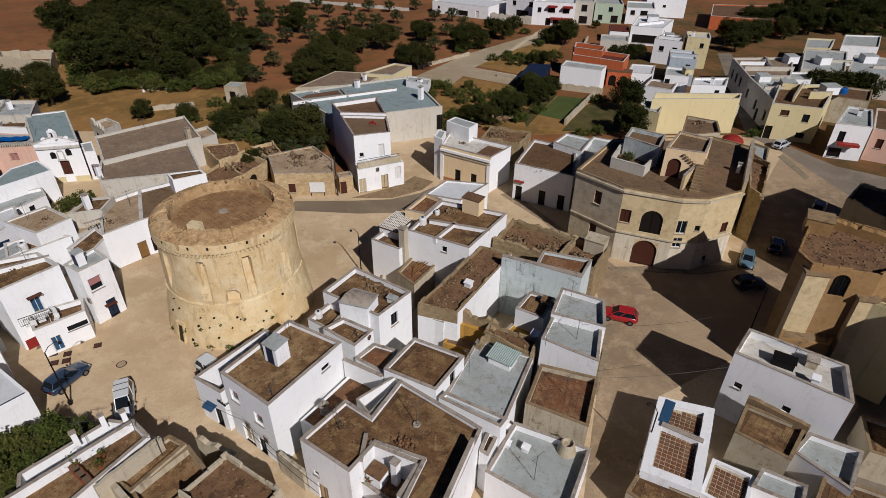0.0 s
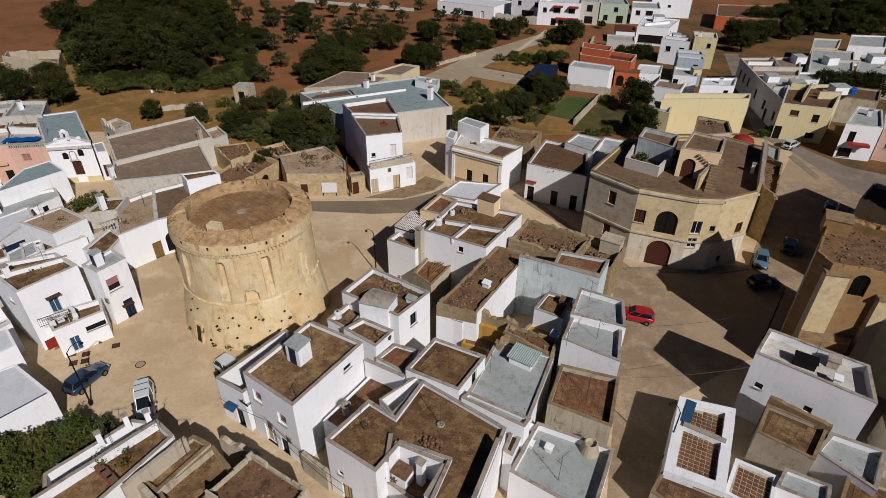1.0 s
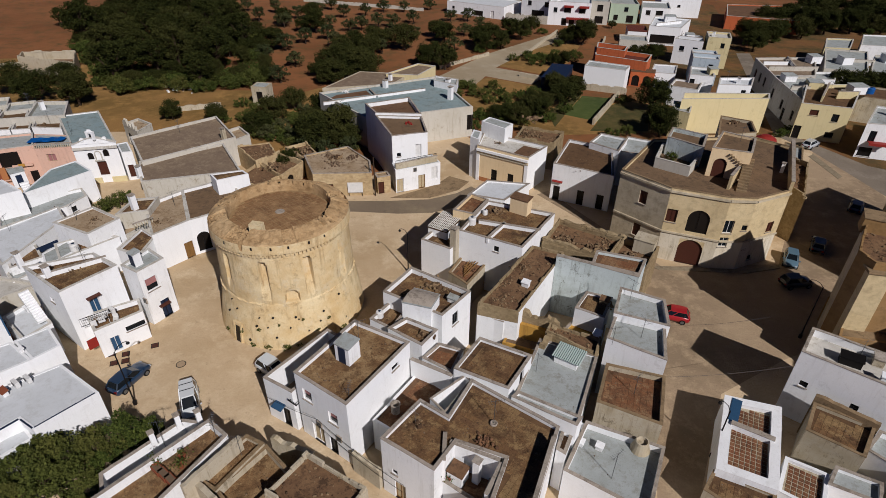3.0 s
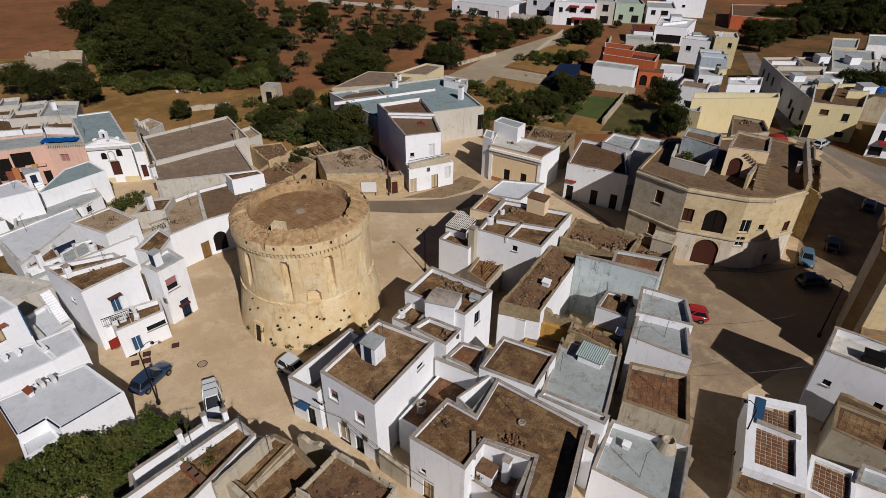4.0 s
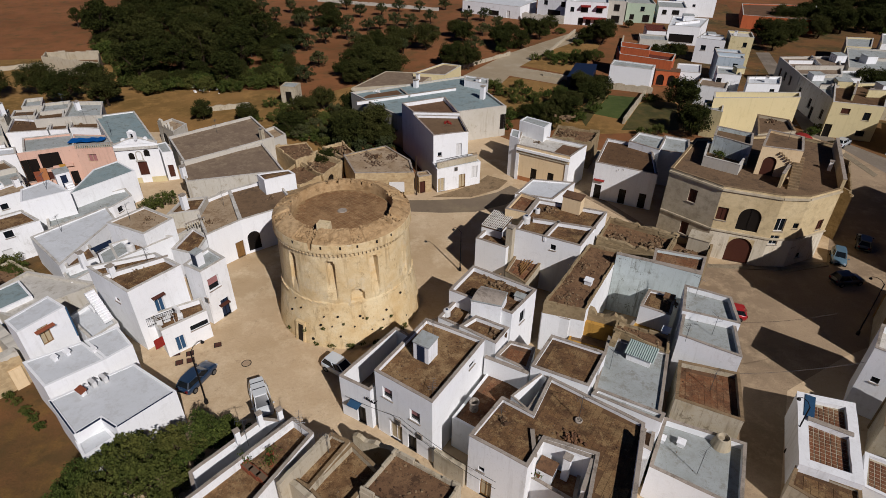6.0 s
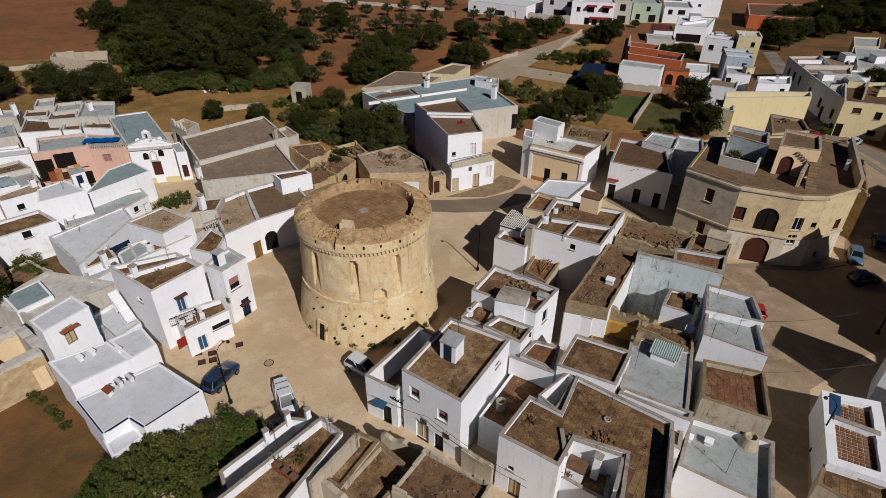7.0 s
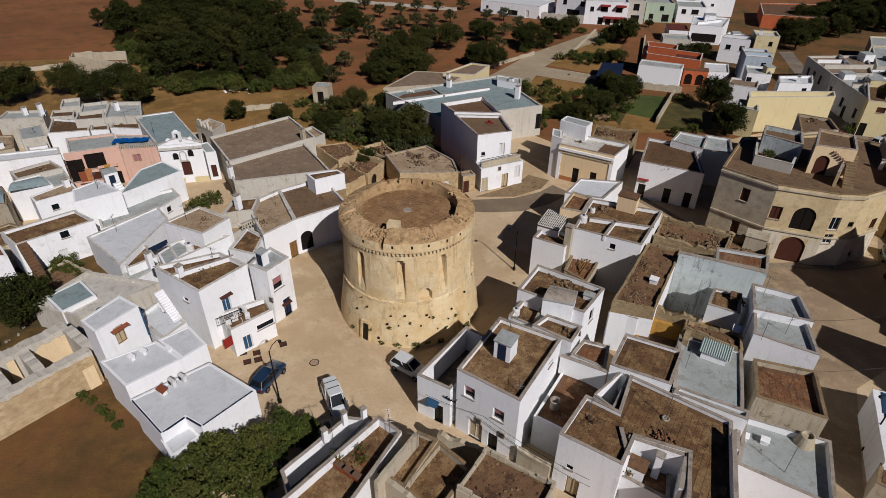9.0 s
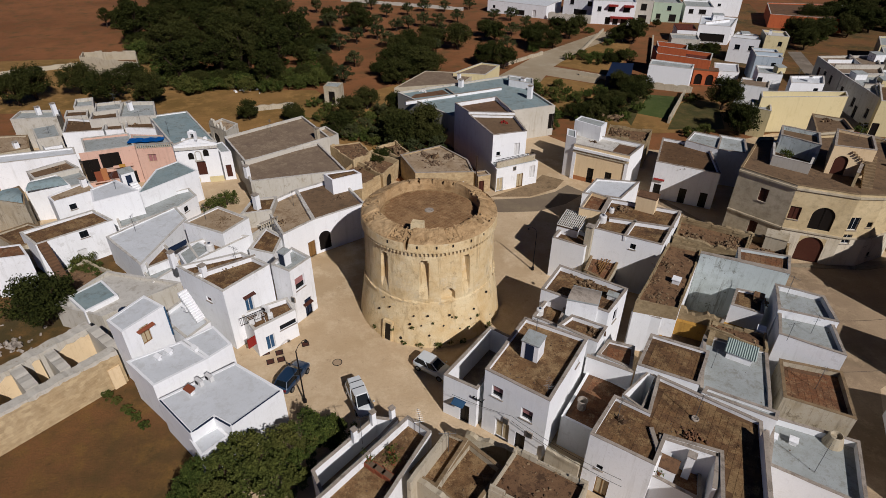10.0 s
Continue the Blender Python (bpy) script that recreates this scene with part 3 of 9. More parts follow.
def house(label, h, wall, roof, parapet, pts, base=0.0, holes=(), category="house", name="house", thick=0.22, cope=True, facade=None):
    """A flat-roofed block: walls with cut openings, parapet, coping and roof deck."""
    c = sum((Vector(p) for p in pts), Vector((0, 0))) / len(pts)
    root = thing(name, label, category, (c.x, c.y, base))
    loc = [Vector(p) - c for p in pts]
    inner = inset(loc, thick)
    top, deck = h - base, h - base - max(parapet, 0.02)
    g = Geo()
    for i, a in enumerate(loc):
        b = loc[(i + 1) % len(loc)]
        e = (b - a).normalized()
        n = Vector((e.y, -e.x))
        mine = [(u, z - base, w, hh, k) for j, u, z, w, hh, k in holes if j == i]
        bottom, run = -0.25 if base == 0 else -0.05, (b - a).length
        skin = (facade or {}).get(i)
        if skin is None:
            wall_faces(g, a, e, n, run, bottom, top, mine)
        elif isinstance(skin, str):
            f_ = Geo()
            wall_faces(f_, a, e, n, run, bottom, top, mine)
            part("facade", f_, M[skin], root)
        else:
            low, split, high = skin
            for z0, z1, mat in ((bottom, split, low), (split, top, high)):
                f_ = Geo()
                cut = [(u, max(z, z0), w, min(z + hh, z1) - max(z, z0)) for u, z, w, hh, k in mine if z < z1 and z + hh > z0]
                wall_faces(f_, a, e, n, run, z0, z1, cut)
                part("facade", f_, M[mat], root)
        for hole in mine:
            add_opening(root, a, e, n, hole, M[wall])
        ia, ib = inner[i], inner[(i + 1) % len(loc)]
        g.poly([(a.x, a.y, top), (b.x, b.y, top), (ib.x, ib.y, top), (ia.x, ia.y, top)])
        if parapet > 0.02:
            g.poly([(ib.x, ib.y, deck - 0.02), (ia.x, ia.y, deck - 0.02), (ia.x, ia.y, top), (ib.x, ib.y, top)])
    part("wall", g, M[wall], root)
    edge = inset(loc, thick - 0.03) if parapet > 0.02 else inset(loc, -0.06)
    g = Geo()
    lift = deck if parapet > 0.02 else top + 0.004
    g.poly([(p.x, p.y, lift) for p in edge])
    if parapet <= 0.02:
        low = lift - 0.12
        for i, a in enumerate(edge):
            b = edge[(i + 1) % len(edge)]
            g.poly([(a.x, a.y, low), (b.x, b.y, low), (b.x, b.y, lift), (a.x, a.y, lift)])
    part("roof", g, M["c" if roof == "tw" else roof], root)
    if roof == "tw":
        tile_field(root, inset(loc, thick + 0.04), loc[1] - loc[0], lift, "tile_red")
    if roof in ("br", "tl") and parapet > 0.02 and c.y < 72:
        tiling(root, inset(loc, thick + 0.04), loc[1] - loc[0], lift, "tile_" + roof)
    count = {"rb": 5.0, "br": 0.9, "tl": 0.7, "ps": 0.8, "gr": 0.12, "gv": 1.6}.get(roof, 0.0)
    if count and c.y < 95:
        litter(root, edge, lift, count, roof)
    if roof == "rb":
        rng, g = random.Random(int(abs(c.x * 91 + c.y * 7))), Geo()
        for i, a in enumerate(loc):
            b = loc[(i + 1) % len(loc)]
            run, w = (b - a).length, math.atan2((b - a).y, (b - a).x)
            m, u = Matrix.Translation((a.x, a.y, 0)) @ Matrix.Rotation(w, 4, "Z"), 0.02
            while u < run - 0.3:
                step = min(rng.uniform(0.5, 1.3), run - u)
                up = 0.5 * max(0.0, noise.noise(Vector((u * 0.45 + c.x, i * 5.0, c.y))) + 0.2) + rng.uniform(0.0, 0.1)
                g.box(u, 0.03, top - 0.1, u + step - 0.02, thick + rng.uniform(-0.05, 0.08), top + up, m, taper=0.02)
                u += step
        ob = part("broken_parapet", g, M[wall], root, "crumbling top courses of the wall")
        ob["kind"] = "stuff"
    elif cope and parapet > 0.1:
        outer, inn = inset(loc, -0.025), inset(loc, thick + 0.02)
        g, rng = Geo(), random.Random(int(abs(c.x * 61 + c.y * 23)))
        for i in range(len(loc)):
            j = (i + 1) % len(loc)
            A, B, C, D = outer[i], outer[j], inn[j], inn[i]
            near = c.y < 100
            k = max(1, int((B - A).length / 0.9)) if near else 1
            rag = [(rng.uniform(-0.02, 0.025), rng.uniform(-0.02, 0.03)) if near and 0 < q < k else (0.0, 0.0) for q in range(k + 1)]
            nrm = (A - D).normalized()
            for q in range(k):
                a_, b_ = A.lerp(B, q / k) + nrm * rag[q][0], A.lerp(B, (q + 1) / k) + nrm * rag[q + 1][0]
                d_, c_ = D.lerp(C, q / k) + nrm * rag[q][1], D.lerp(C, (q + 1) / k) + nrm * rag[q + 1][1]
                z0, z1, z2 = top + 0.003, top + 0.055 + rag[q][1] * 0.8, top + 0.055 + rag[q + 1][1] * 0.8
                for f4 in ([(a_, z1), (b_, z2), (c_, z2), (d_, z1)], [(a_, z0), (b_, z0), (b_, z2), (a_, z1)], [(c_, z0), (d_, z0), (d_, z1), (c_, z2)]):
                    g.poly([(v.x, v.y, z) for v, z in f4])
        part("coping", g, M["w" if roof == "tw" else "copes" if wall in ("s", "stonec", "c", "och") else "copew" if c.x < -31 or c.y > 90 or wall == "lc" else "cope"], root)
    return root


def sheet(name, label, category, pts, z, mat):
    """A flat ground surface with a thin edge."""
    g = Geo()
    g.poly([(x, y, z) for x, y in pts])
    for i, a in enumerate(pts):
        b = pts[(i + 1) % len(pts)]
        g.poly([(a[0], a[1], z - 0.1), (b[0], b[1], z - 0.1), (b[0], b[1], z), (a[0], a[1], z)])
    return tagged(new(name, mesh_of(name, g.v, g.f, M[mat])), label, category, kind="structure")


def garden_wall(a, b, h, thick=0.4, mat="c", label="rough pale dry-stone field wall"):
    """A freestanding wall with an uneven top."""
    a, b = Vector(a), Vector(b)
    root = thing("stone_wall", label, "wall", (a.x, a.y, 0))
    e = (b - a)
    n = max(2, int(e.length / 0.8))
    side = Vector((-e.y, e.x)).normalized() * thick / 2
    g = Geo()
    tops = [h * (0.88 + 0.24 * random.random()) for _ in range(n + 1)]
    for i in range(n):
        p, q = e * (i / n), e * ((i + 1) / n)
        z0, z1 = tops[i], tops[i + 1]
        A, B, C, D = p - side, q - side, q + side, p + side
        g.poly([(A.x, A.y, -0.1), (B.x, B.y, -0.1), (B.x, B.y, z1), (A.x, A.y, z0)])
        g.poly([(C.x, C.y, -0.1), (D.x, D.y, -0.1), (D.x, D.y, z0), (C.x, C.y, z1)])
        g.poly([(A.x, A.y, z0), (B.x, B.y, z1), (C.x, C.y, z1), (D.x, D.y, z0)])
    for p, z in ((Vector((0, 0)), tops[0]), (e, tops[-1])):
        A, B = p - side, p + side
        g.poly([(A.x, A.y, -0.1), (B.x, B.y, -0.1), (B.x, B.y, z), (A.x, A.y, z)])
    part("wall", g, M[mat], root)
    return root


# ---------------------------------------------------------------- ground
g = Geo()
g.poly([(-2500, -2500, 0), (2500, -2500, 0), (2500, 2500, 0), (-2500, 2500, 0)])
tagged(new("ground", mesh_of("ground", g.v, g.f, M["soil"])), "red farmland soil with dry grass round the village", "ground", kind="structure")
sheet("pavement", "sandy pale paving of the village squares and lanes", "pavement",
      [(-36, 8), (95, 5), (120, 95), (66, 135), (48, 100), (24, 90), (5, 93), (1, 98), (-7, 97), (-8, 88), (-20, 76), (-42, 90), (-60, 100), (-95, 100), (-80, 55), (-46, 46), (-36, 34)], 0.02, "pave")
sheet("street", "dusty grey-beige surface of the village street", "lane_surface",
      [(11.3, 24.7), (17.7, 43.3), (19.9, 56.4), (15.5, 67.0), (10.5, 74.9), (12.3, 76.1), (18.1, 64.6), (22.6, 56.1), (37.3, 56.3), (51.6, 77.5), (61.4, 90.4), (62.9, 74.6), (59.6, 61.2), (37.1, 43.0), (29.2, 39.9), (21.0, 35.6), (14.4, 24.6)], 0.024, "road")
sheet("road", "worn grey asphalt lane behind the tower", "road",
      [(-19.5, 73.0), (-16.5, 73.1), (-11.0, 73.1), (-5.6, 73.5), (-1.5, 75.4), (0.8, 77.6), (3.0, 75.0), (-0.7, 71.6), (-5.2, 69.5), (-10.0, 69.3), (-15.8, 69.9), (-19.8, 70.2)], 0.028, "asphalt")
sheet("road", "pale dirt road through the fields", "road",
      [(-4.5, 132.9), (10.7, 156.0), (33.9, 181.1), (41.5, 179.7), (21.6, 158.0), (11.3, 142.5), (22.3, 135.4), (18.1, 128.7), (8.1, 135.2), (5.2, 128.6), (-2.5, 128.6)], 0.03, "dirtroad")
sheet("pavement_strip", "rough broken stone paving along the white house", "pavement",
      [(-11.4, 74.0), (-7.7, 76.1), (-4.4, 78.4), (-2.4, 81.2), (0.6, 79.2), (-1.2, 76.4), (-5.6, 73.9)], 0.045, "copes")
sheet("lawn", "mown green lawn in a walled garden", "grass",
      [(21.7, 108.9), (27.9, 120.7), (33.9, 119.0), (27.4, 105.1)], 0.03, "grass")
sheet("field", "overgrown dry grass garden", "grass",
      [(0.0, 120.6), (27.7, 120.7), (43.2, 117.1), (39.0, 99.5), (14.5, 98.1), (2.3, 110.0)], 0.02, "drygrass")
sheet("field", "dry grassy field below the white house", "grass",
      [(-61.1, 25.9), (-82.9, 54.3), (-68.1, 57.4), (-55.3, 49.6), (-40.4, 30.8), (-35.2, 25.2)], 0.02, "weeds")
sheet("field", "dry yellow grass behind the church", "grass",
      [(-94.8, 147.1), (-73.0, 124.4), (-44.7, 124.2), (-32.7, 100.8), (-44.5, 108.4), (-71.4, 110.2)], 0.02, "drygrass")
sheet("field", "dry grass behind the houses", "grass",
      [(-115.5, 128.7), (-101.5, 132.9), (-77.2, 113.6), (-96.3, 113.7), (-106.4, 113.8)], 0.02, "drygrass")
sheet("street", "worn grey asphalt of the far street", "lane_surface",
      [(78.7, 157.0), (82.5, 157.0), (71.0, 122.9), (61.8, 98.2), (67.3, 84.6), (77.1, 77.4), (64.0, 59.8), (62.9, 74.6), (61.4, 90.4), (58.6, 98.2), (66.4, 121.0)], 0.028, "dkroad")
sheet("kerb", "pale stone kerb strip across the street", "kerb",
      [(59.5, 88.5), (60.9, 89.4), (60.5, 80.6), (59.3, 79.8)], 0.05, "kerb")
sheet("kerb", "pale kerb along the white houses", "kerb",
      [(17.2, 41.6), (17.6, 41.4), (15.2, 35.7), (14.8, 35.7)], 0.12, "kerb")
sheet("kerb", "stone kerb at the palace foot", "kerb",
      [(21.5, 55.8), (22.2, 56.0), (32.6, 55.1), (37.2, 56.0), (37.0, 55.4), (32.3, 54.4), (22.0, 55.3)], 0.12, "kerb")
sheet("field", "brown dry grass beside the wood", "grass",
      [(-120.8, 110.7), (-145.5, 144.7), (-94.2, 152.5), (-62.1, 108.5)], 0.022, "drygrass")
sheet("street", "worn dark asphalt yard beside the church", "lane_surface",
      [(41.8, 43.0), (53.9, 46.4), (37.3, 24.3), (28.3, 24.4), (30.5, 28.3), (38.4, 34.1)], 0.03, "dkroad")
# weeds, and the shadows between these houses put into the dark ground colour
sheet("yard", "dark weedy ground between the far houses", "grass",
      [(37.5, 98.1), (46.4, 140.4), (65.5, 196.4), (76.6, 226.5), (102.6, 227.3), (80.5, 154.1), (135.3, 154.8), (77.1, 77.4), (67.3, 84.6), (61.8, 98.2), (45.9, 98.1)], 0.024, "weeds")
sheet("field", "dry yellow plot beside the dirt road", "grass",
      [(11.5, 148.5), (31.4, 173.4), (38.2, 166.6), (30.2, 146.5), (22.3, 136.5), (11.7, 144.3)], 0.024, "drygrass")
sheet("field", "dry yellow plot behind the long house", "grass",
      [(6.0, 131.5), (8.6, 134.2), (18.0, 128.2), (22.6, 134.9), (30.0, 133.0), (27.0, 121.5), (4.0, 121.0)], 0.026, "drygrass")
sheet("field", "brown dry grass behind the barns", "grass",
      [(-71.4, 98.4), (-81.9, 141.9), (-47.4, 110.0), (-27.0, 128.4), (-22.0, 100.9), (-28.0, 86.0), (-46.3, 78.0), (-60.0, 84.1)], 0.018, "drygrass")
sheet("field", "dark weedy ground under the eastern trees", "grass",
      [(80.5, 154.1), (106.1, 206.6), (211.3, 256.0), (137.5, 157.8)], 0.018, "weeds")
sheet("yard", "brown weedy yard with rubble between white houses", "grass",
      [(-64.1, 57.4), (-63.9, 61.1), (-60.4, 61.0), (-55.6, 56.2), (-49.3, 53.6), (-53.4, 52.6), (-57.9, 52.7)], 0.03, "weeds")
sheet("garden", "overgrown green garden beside the walled lawn", "grass",
      [(24.6, 100.2), (32.7, 114.7), (36.2, 117.6), (40.7, 114.7), (35.6, 100.2)], 0.026, "garden")
sheet("garden", "overgrown green verge beside the mown lawn", "grass",
      [(18.3, 110.0), (26.4, 122.5), (28.0, 121.4), (21.4, 108.3), (18.4, 102.2)], 0.026, "garden")


# ---------------------------------------------------------------- tower
TX, TY = -20.6, 49.9
tower = thing("round_tower", "massive round tufa watchtower with corbelled parapet", "tower", (TX, TY, 0))
tower.scale = (0.985, 0.985, 1.0)
SEG = 96
g = Geo()
rows_ = [(7.72, -0.2), (7.66, 0.4), (7.5, 1.4), (7.34, 2.4), (7.17, 3.4), (7.03, 4.2), (6.95, 4.7), (6.9, 5.02), (6.6, 5.04)]
for r, z in rows_:
    for i in range(SEG):
        w = 2 * math.pi * i / SEG
        rr = r + (0.05 * noise.noise(Vector((3 * math.cos(w), 3 * math.sin(w), z * 0.7))) if z < 4.9 else 0.0)
        g.v.append((rr * math.cos(w), rr * math.sin(w) - 0.25 * max(0.0, 1 - max(z, 0) / 4.8), z))
for s in range(len(rows_) - 1):
    g.f += [(s * SEG + i, s * SEG + (i + 1) % SEG, (s + 1) * SEG + (i + 1) % SEG, (s + 1) * SEG + i) for i in range(SEG)]
part("scarp", g, M["tower"], tower, "battered stone base of the tower", smooth=True)
for a0, a1 in ((-34, -9), (8, 22), (37, 54), (72, 96), (-86, -50)):
    g, k = Geo(), max(4, int((a1 - a0) / 2))
    for r, z in ((6.6, 4.72), (7.05, 4.76), (7.04, 4.96), (6.6, 5.0)):
        g.v += [(r * math.sin(radians(a0 + (a1 - a0) * i / k)), -r * math.cos(radians(a0 + (a1 - a0) * i / k)), z - 0.05 * ((i * 7) % 3)) for i in range(k + 1)]
    for q in range(3):
        g.f += [(q * (k + 1) + i, q * (k + 1) + i + 1, (q + 1) * (k + 1) + i + 1, (q + 1) * (k + 1) + i) for i in range(k)]
    part("string_course", g, M["tower"], tower, "worn stretch of projecting stone band")

NICHES = [-41 + 36 * i for i in range(10)]


def drum_radius(deg, z):
    """Radius of the upper drum: tall niches that deepen upwards, and one low arched recess."""
    r = 6.9 - 0.18 * (z - 4.7) / 5.2
    for a in NICHES:
        d = abs((deg - a + 180) % 360 - 180)
        if d < 3.9 and 5.4 < z < 9.72 - (0.25 if d > 2.6 else 0.0):
            return r - 0.02 - 0.85 * (z - 5.4) / 4.3
    d = abs((deg - 15 + 180) % 360 - 180)
    if d < 6.0 and 5.0 < z < 6.4 - 0.6 * (d / 6.0) ** 2:
        return r - 0.6
    return r


def drum():
    n, zs = 360, [4.6, 4.9, 4.98, 5.03, 5.38, 5.42, 5.8, 5.82, 6.0, 6.02, 6.15, 6.17, 6.3, 6.32, 6.4, 6.42, 7.0, 7.6, 8.2, 8.8, 9.3, 9.46, 9.48, 9.7, 9.73, 10.0, 10.4]
    g = Geo()
    for z in zs:
        for i in range(n):
            deg = 360 * i / n
            r = drum_radius(deg, z + 0.001) + 0.05 * noise.noise(Vector((deg * 0.12, z * 0.9, 3.0)))
            w = radians(deg - 90)
            g.v.append((r * math.cos(w), r * math.sin(w), z))
    for s in range(len(zs) - 1):
        for i in range(n):
            j = (i + 1) % n
            g.f.append((s * n + i, s * n + j, (s + 1) * n + j, (s + 1) * n + i))
    return g


part("drum", drum(), M["tower"], tower, "upper drum with tall blind niches")

corbel = mesh_of("corbel", *Geo().box(6.6, -0.085, 10.36, 6.96, 0.085, 10.66, taper=0.01), M["tower"])
for i in range(112):
    ob = new("corbel", corbel)
    ob.parent, ob.matrix_basis = tower, Matrix.Rotation(2 * math.pi * i / 112, 4, "Z")


def parapet():
    """Wide worn parapet ring with breaches."""
    n = 360
    prof = [(6.66, 10.2), (6.7, 10.64), (6.99, 10.66), (6.99, 10.84), (6.96, 11.2), (6.93, 11.58), (6.8, 11.68), (6.5, 11.8), (6.15, 11.95), (5.8, 12.1), (5.45, 12.24), (5.14, 12.3), (5.08, 11.8), (5.04, 11.05)]
    cuts = ((-19, 1.5, 1.7, 3, 11), (-27, 9.0, 0.35, 6, 11), (56, 2.4, 0.7, 8, 12), (66, 5.0, 0.45, 7, 12), (150, 1.4, 0.6, 7, 12), (163, 1.2, 0.7, 7, 12), (176, 1.0, 0.7, 7, 12), (192, 1.2, 0.6, 7, 12), (205, 2.0, 0.4, 7, 12),
            (120, 2.6, 0.9, 6, 12), (112, 5.0, 0.5, 6, 12), (-95, 3.5, 0.5, 6, 12), (-70, 7.0, 0.35, 6, 12), (250, 2.5, 0.4, 6, 12), (100, 2.0, 0.6, 6, 12), (20, 6.0, 0.2, 6, 12))
    g = Geo()
    fine = prof[:5]
    for (r0, z0), (r1, z1) in zip(prof[4:11], prof[5:12]):
        fine += [(r0 + (r1 - r0) * q / 3, z0 + (z1 - z0) * q / 3) for q in (1, 2, 3)]
    prof = fine + prof[12:]
    for row, (r, z) in enumerate(prof):
        k = row if row < 5 else 4 + (row - 4) / 3 if row < 26 else row - 14
        for i in range(n):
            deg = 360 * i / n
            w = radians(deg - 90)
            v = Vector((math.cos(w) * r, math.sin(w) * r, 0.6 * z))
            dz = 0.0
            if 4 <= k <= 11:
                rough = 0.05 if k < 5.1 else min(0.8, (k - 4) / 4)
                dz = rough * (0.14 * noise.noise(v * 0.8) + 0.05 * noise.noise(v * 2.1) + 0.07 * noise.noise(v * 6.3) + 0.05 * noise.noise(v * 13.0))
                for a, half, cut, k0, k1 in cuts:
                    if k0 <= k <= k1 and abs((deg - a + 180) % 360 - 180) < half:
                        dz -= cut * (0.75 + 0.25 * noise.noise(v * 2.0))
            rr = r + ((0.025 if k < 6 else 0.08) * noise.noise(v * 3.7 + Vector((0, 0, 9))) if 3 < k < 12 else 0.0)
            g.v.append((rr * math.cos(w), rr * math.sin(w), max(z + dz, 10.86) if k > 3.5 else z))
    for s in range(len(prof) - 1):
        for i in range(n):
            j = (i + 1) % n
            g.f.append((s * n + i, s * n + j, (s + 1) * n + j, (s + 1) * n + i))
    return g


crown = parapet()
face = Geo()
face.v, face.f = list(crown.v), crown.f[:360 * 7]
crown.f = crown.f[360 * 7:]
part("parapet", crown, M["tower_top"], tower, "worn thick parapet with breaches")
part("parapet_face", face, M["tower"], tower, "upright outer face of the parapet")
# slits are not cut: near-black blocks paint the shade inside them
for deg in (-10, 5, 18, 34, 48, -35):
    g, w = Geo(), radians(deg)
    g.box(-0.09, -6.97, 11.12, 0.09, -6.8, 11.42, Matrix.Rotation(w, 4, "Z"))
    part("embrasure", g, M["dark"], tower, "small dark slit in the parapet")
g = Geo()
g.lathe([(5.0, 11.17), (3.5, 11.27), (1.8, 11.33), (0.35, 11.35)], 64)
part("roof", g, M["towerdeck"], tower, "brown stone-slab roof of the tower", smooth=True)
g = Geo()
for i in range(-13, 14):
    for j in range(-13, 14):
        x0, y0, k = i * 0.48, j * 0.48, len(g.v)
        cs = [Matrix.Rotation(radians(43), 2) @ Vector(p) for p in ((x0, y0), (x0 + 0.41, y0), (x0 + 0.41, y0 + 0.41), (x0, y0 + 0.41))]
        if all(p.length < 4.98 for p in cs):
            up = 0.004 + 0.006 * random.random()
            g.v += [(p.x, p.y, 11.38 - 0.18 * (p.length / 5) ** 1.6 + up) for p in cs] + [(p.x, p.y, 11.15) for p in cs]
            g.f += [(k, k + 1, k + 2, k + 3)] + [(k + n, k + 4 + n, k + 4 + (n + 1) % 4, k + (n + 1) % 4) for n in range(4)]
tagged(part("slab_field", g, M["tile_tower"], tower, "square stone slabs of the tower roof"), kind="stuff")
g, rng = Geo(), random.Random(21)
for _ in range(1100):
    w, r = rng.uniform(0, 6.283), rng.uniform(5.15, 6.75)
    stone(g, rng, r * math.cos(w), r * math.sin(w), 11.66 + 0.6 * (6.75 - r) / 1.6 - 0.05, rng.uniform(0.06, 0.26))
tagged(part("loose_rubble", g, M["tower_top"], tower, "loose stones on the worn parapet"), kind="stuff")
g = Geo()
g.lathe([(0.5, 11.37), (0.45, 11.44), (0.1, 11.46)], 16)
part("roof_boss", g, M["cope"], tower, "pale stone disc in the middle of the roof")
m = Matrix.Rotation(radians(-15), 4, "Z")
part("stair_head", Geo().box(-0.6, -4.95, 11.2, 0.65, -4.05, 12.55, m, taper=0.05), M["tower"], tower, "small stone stair head")

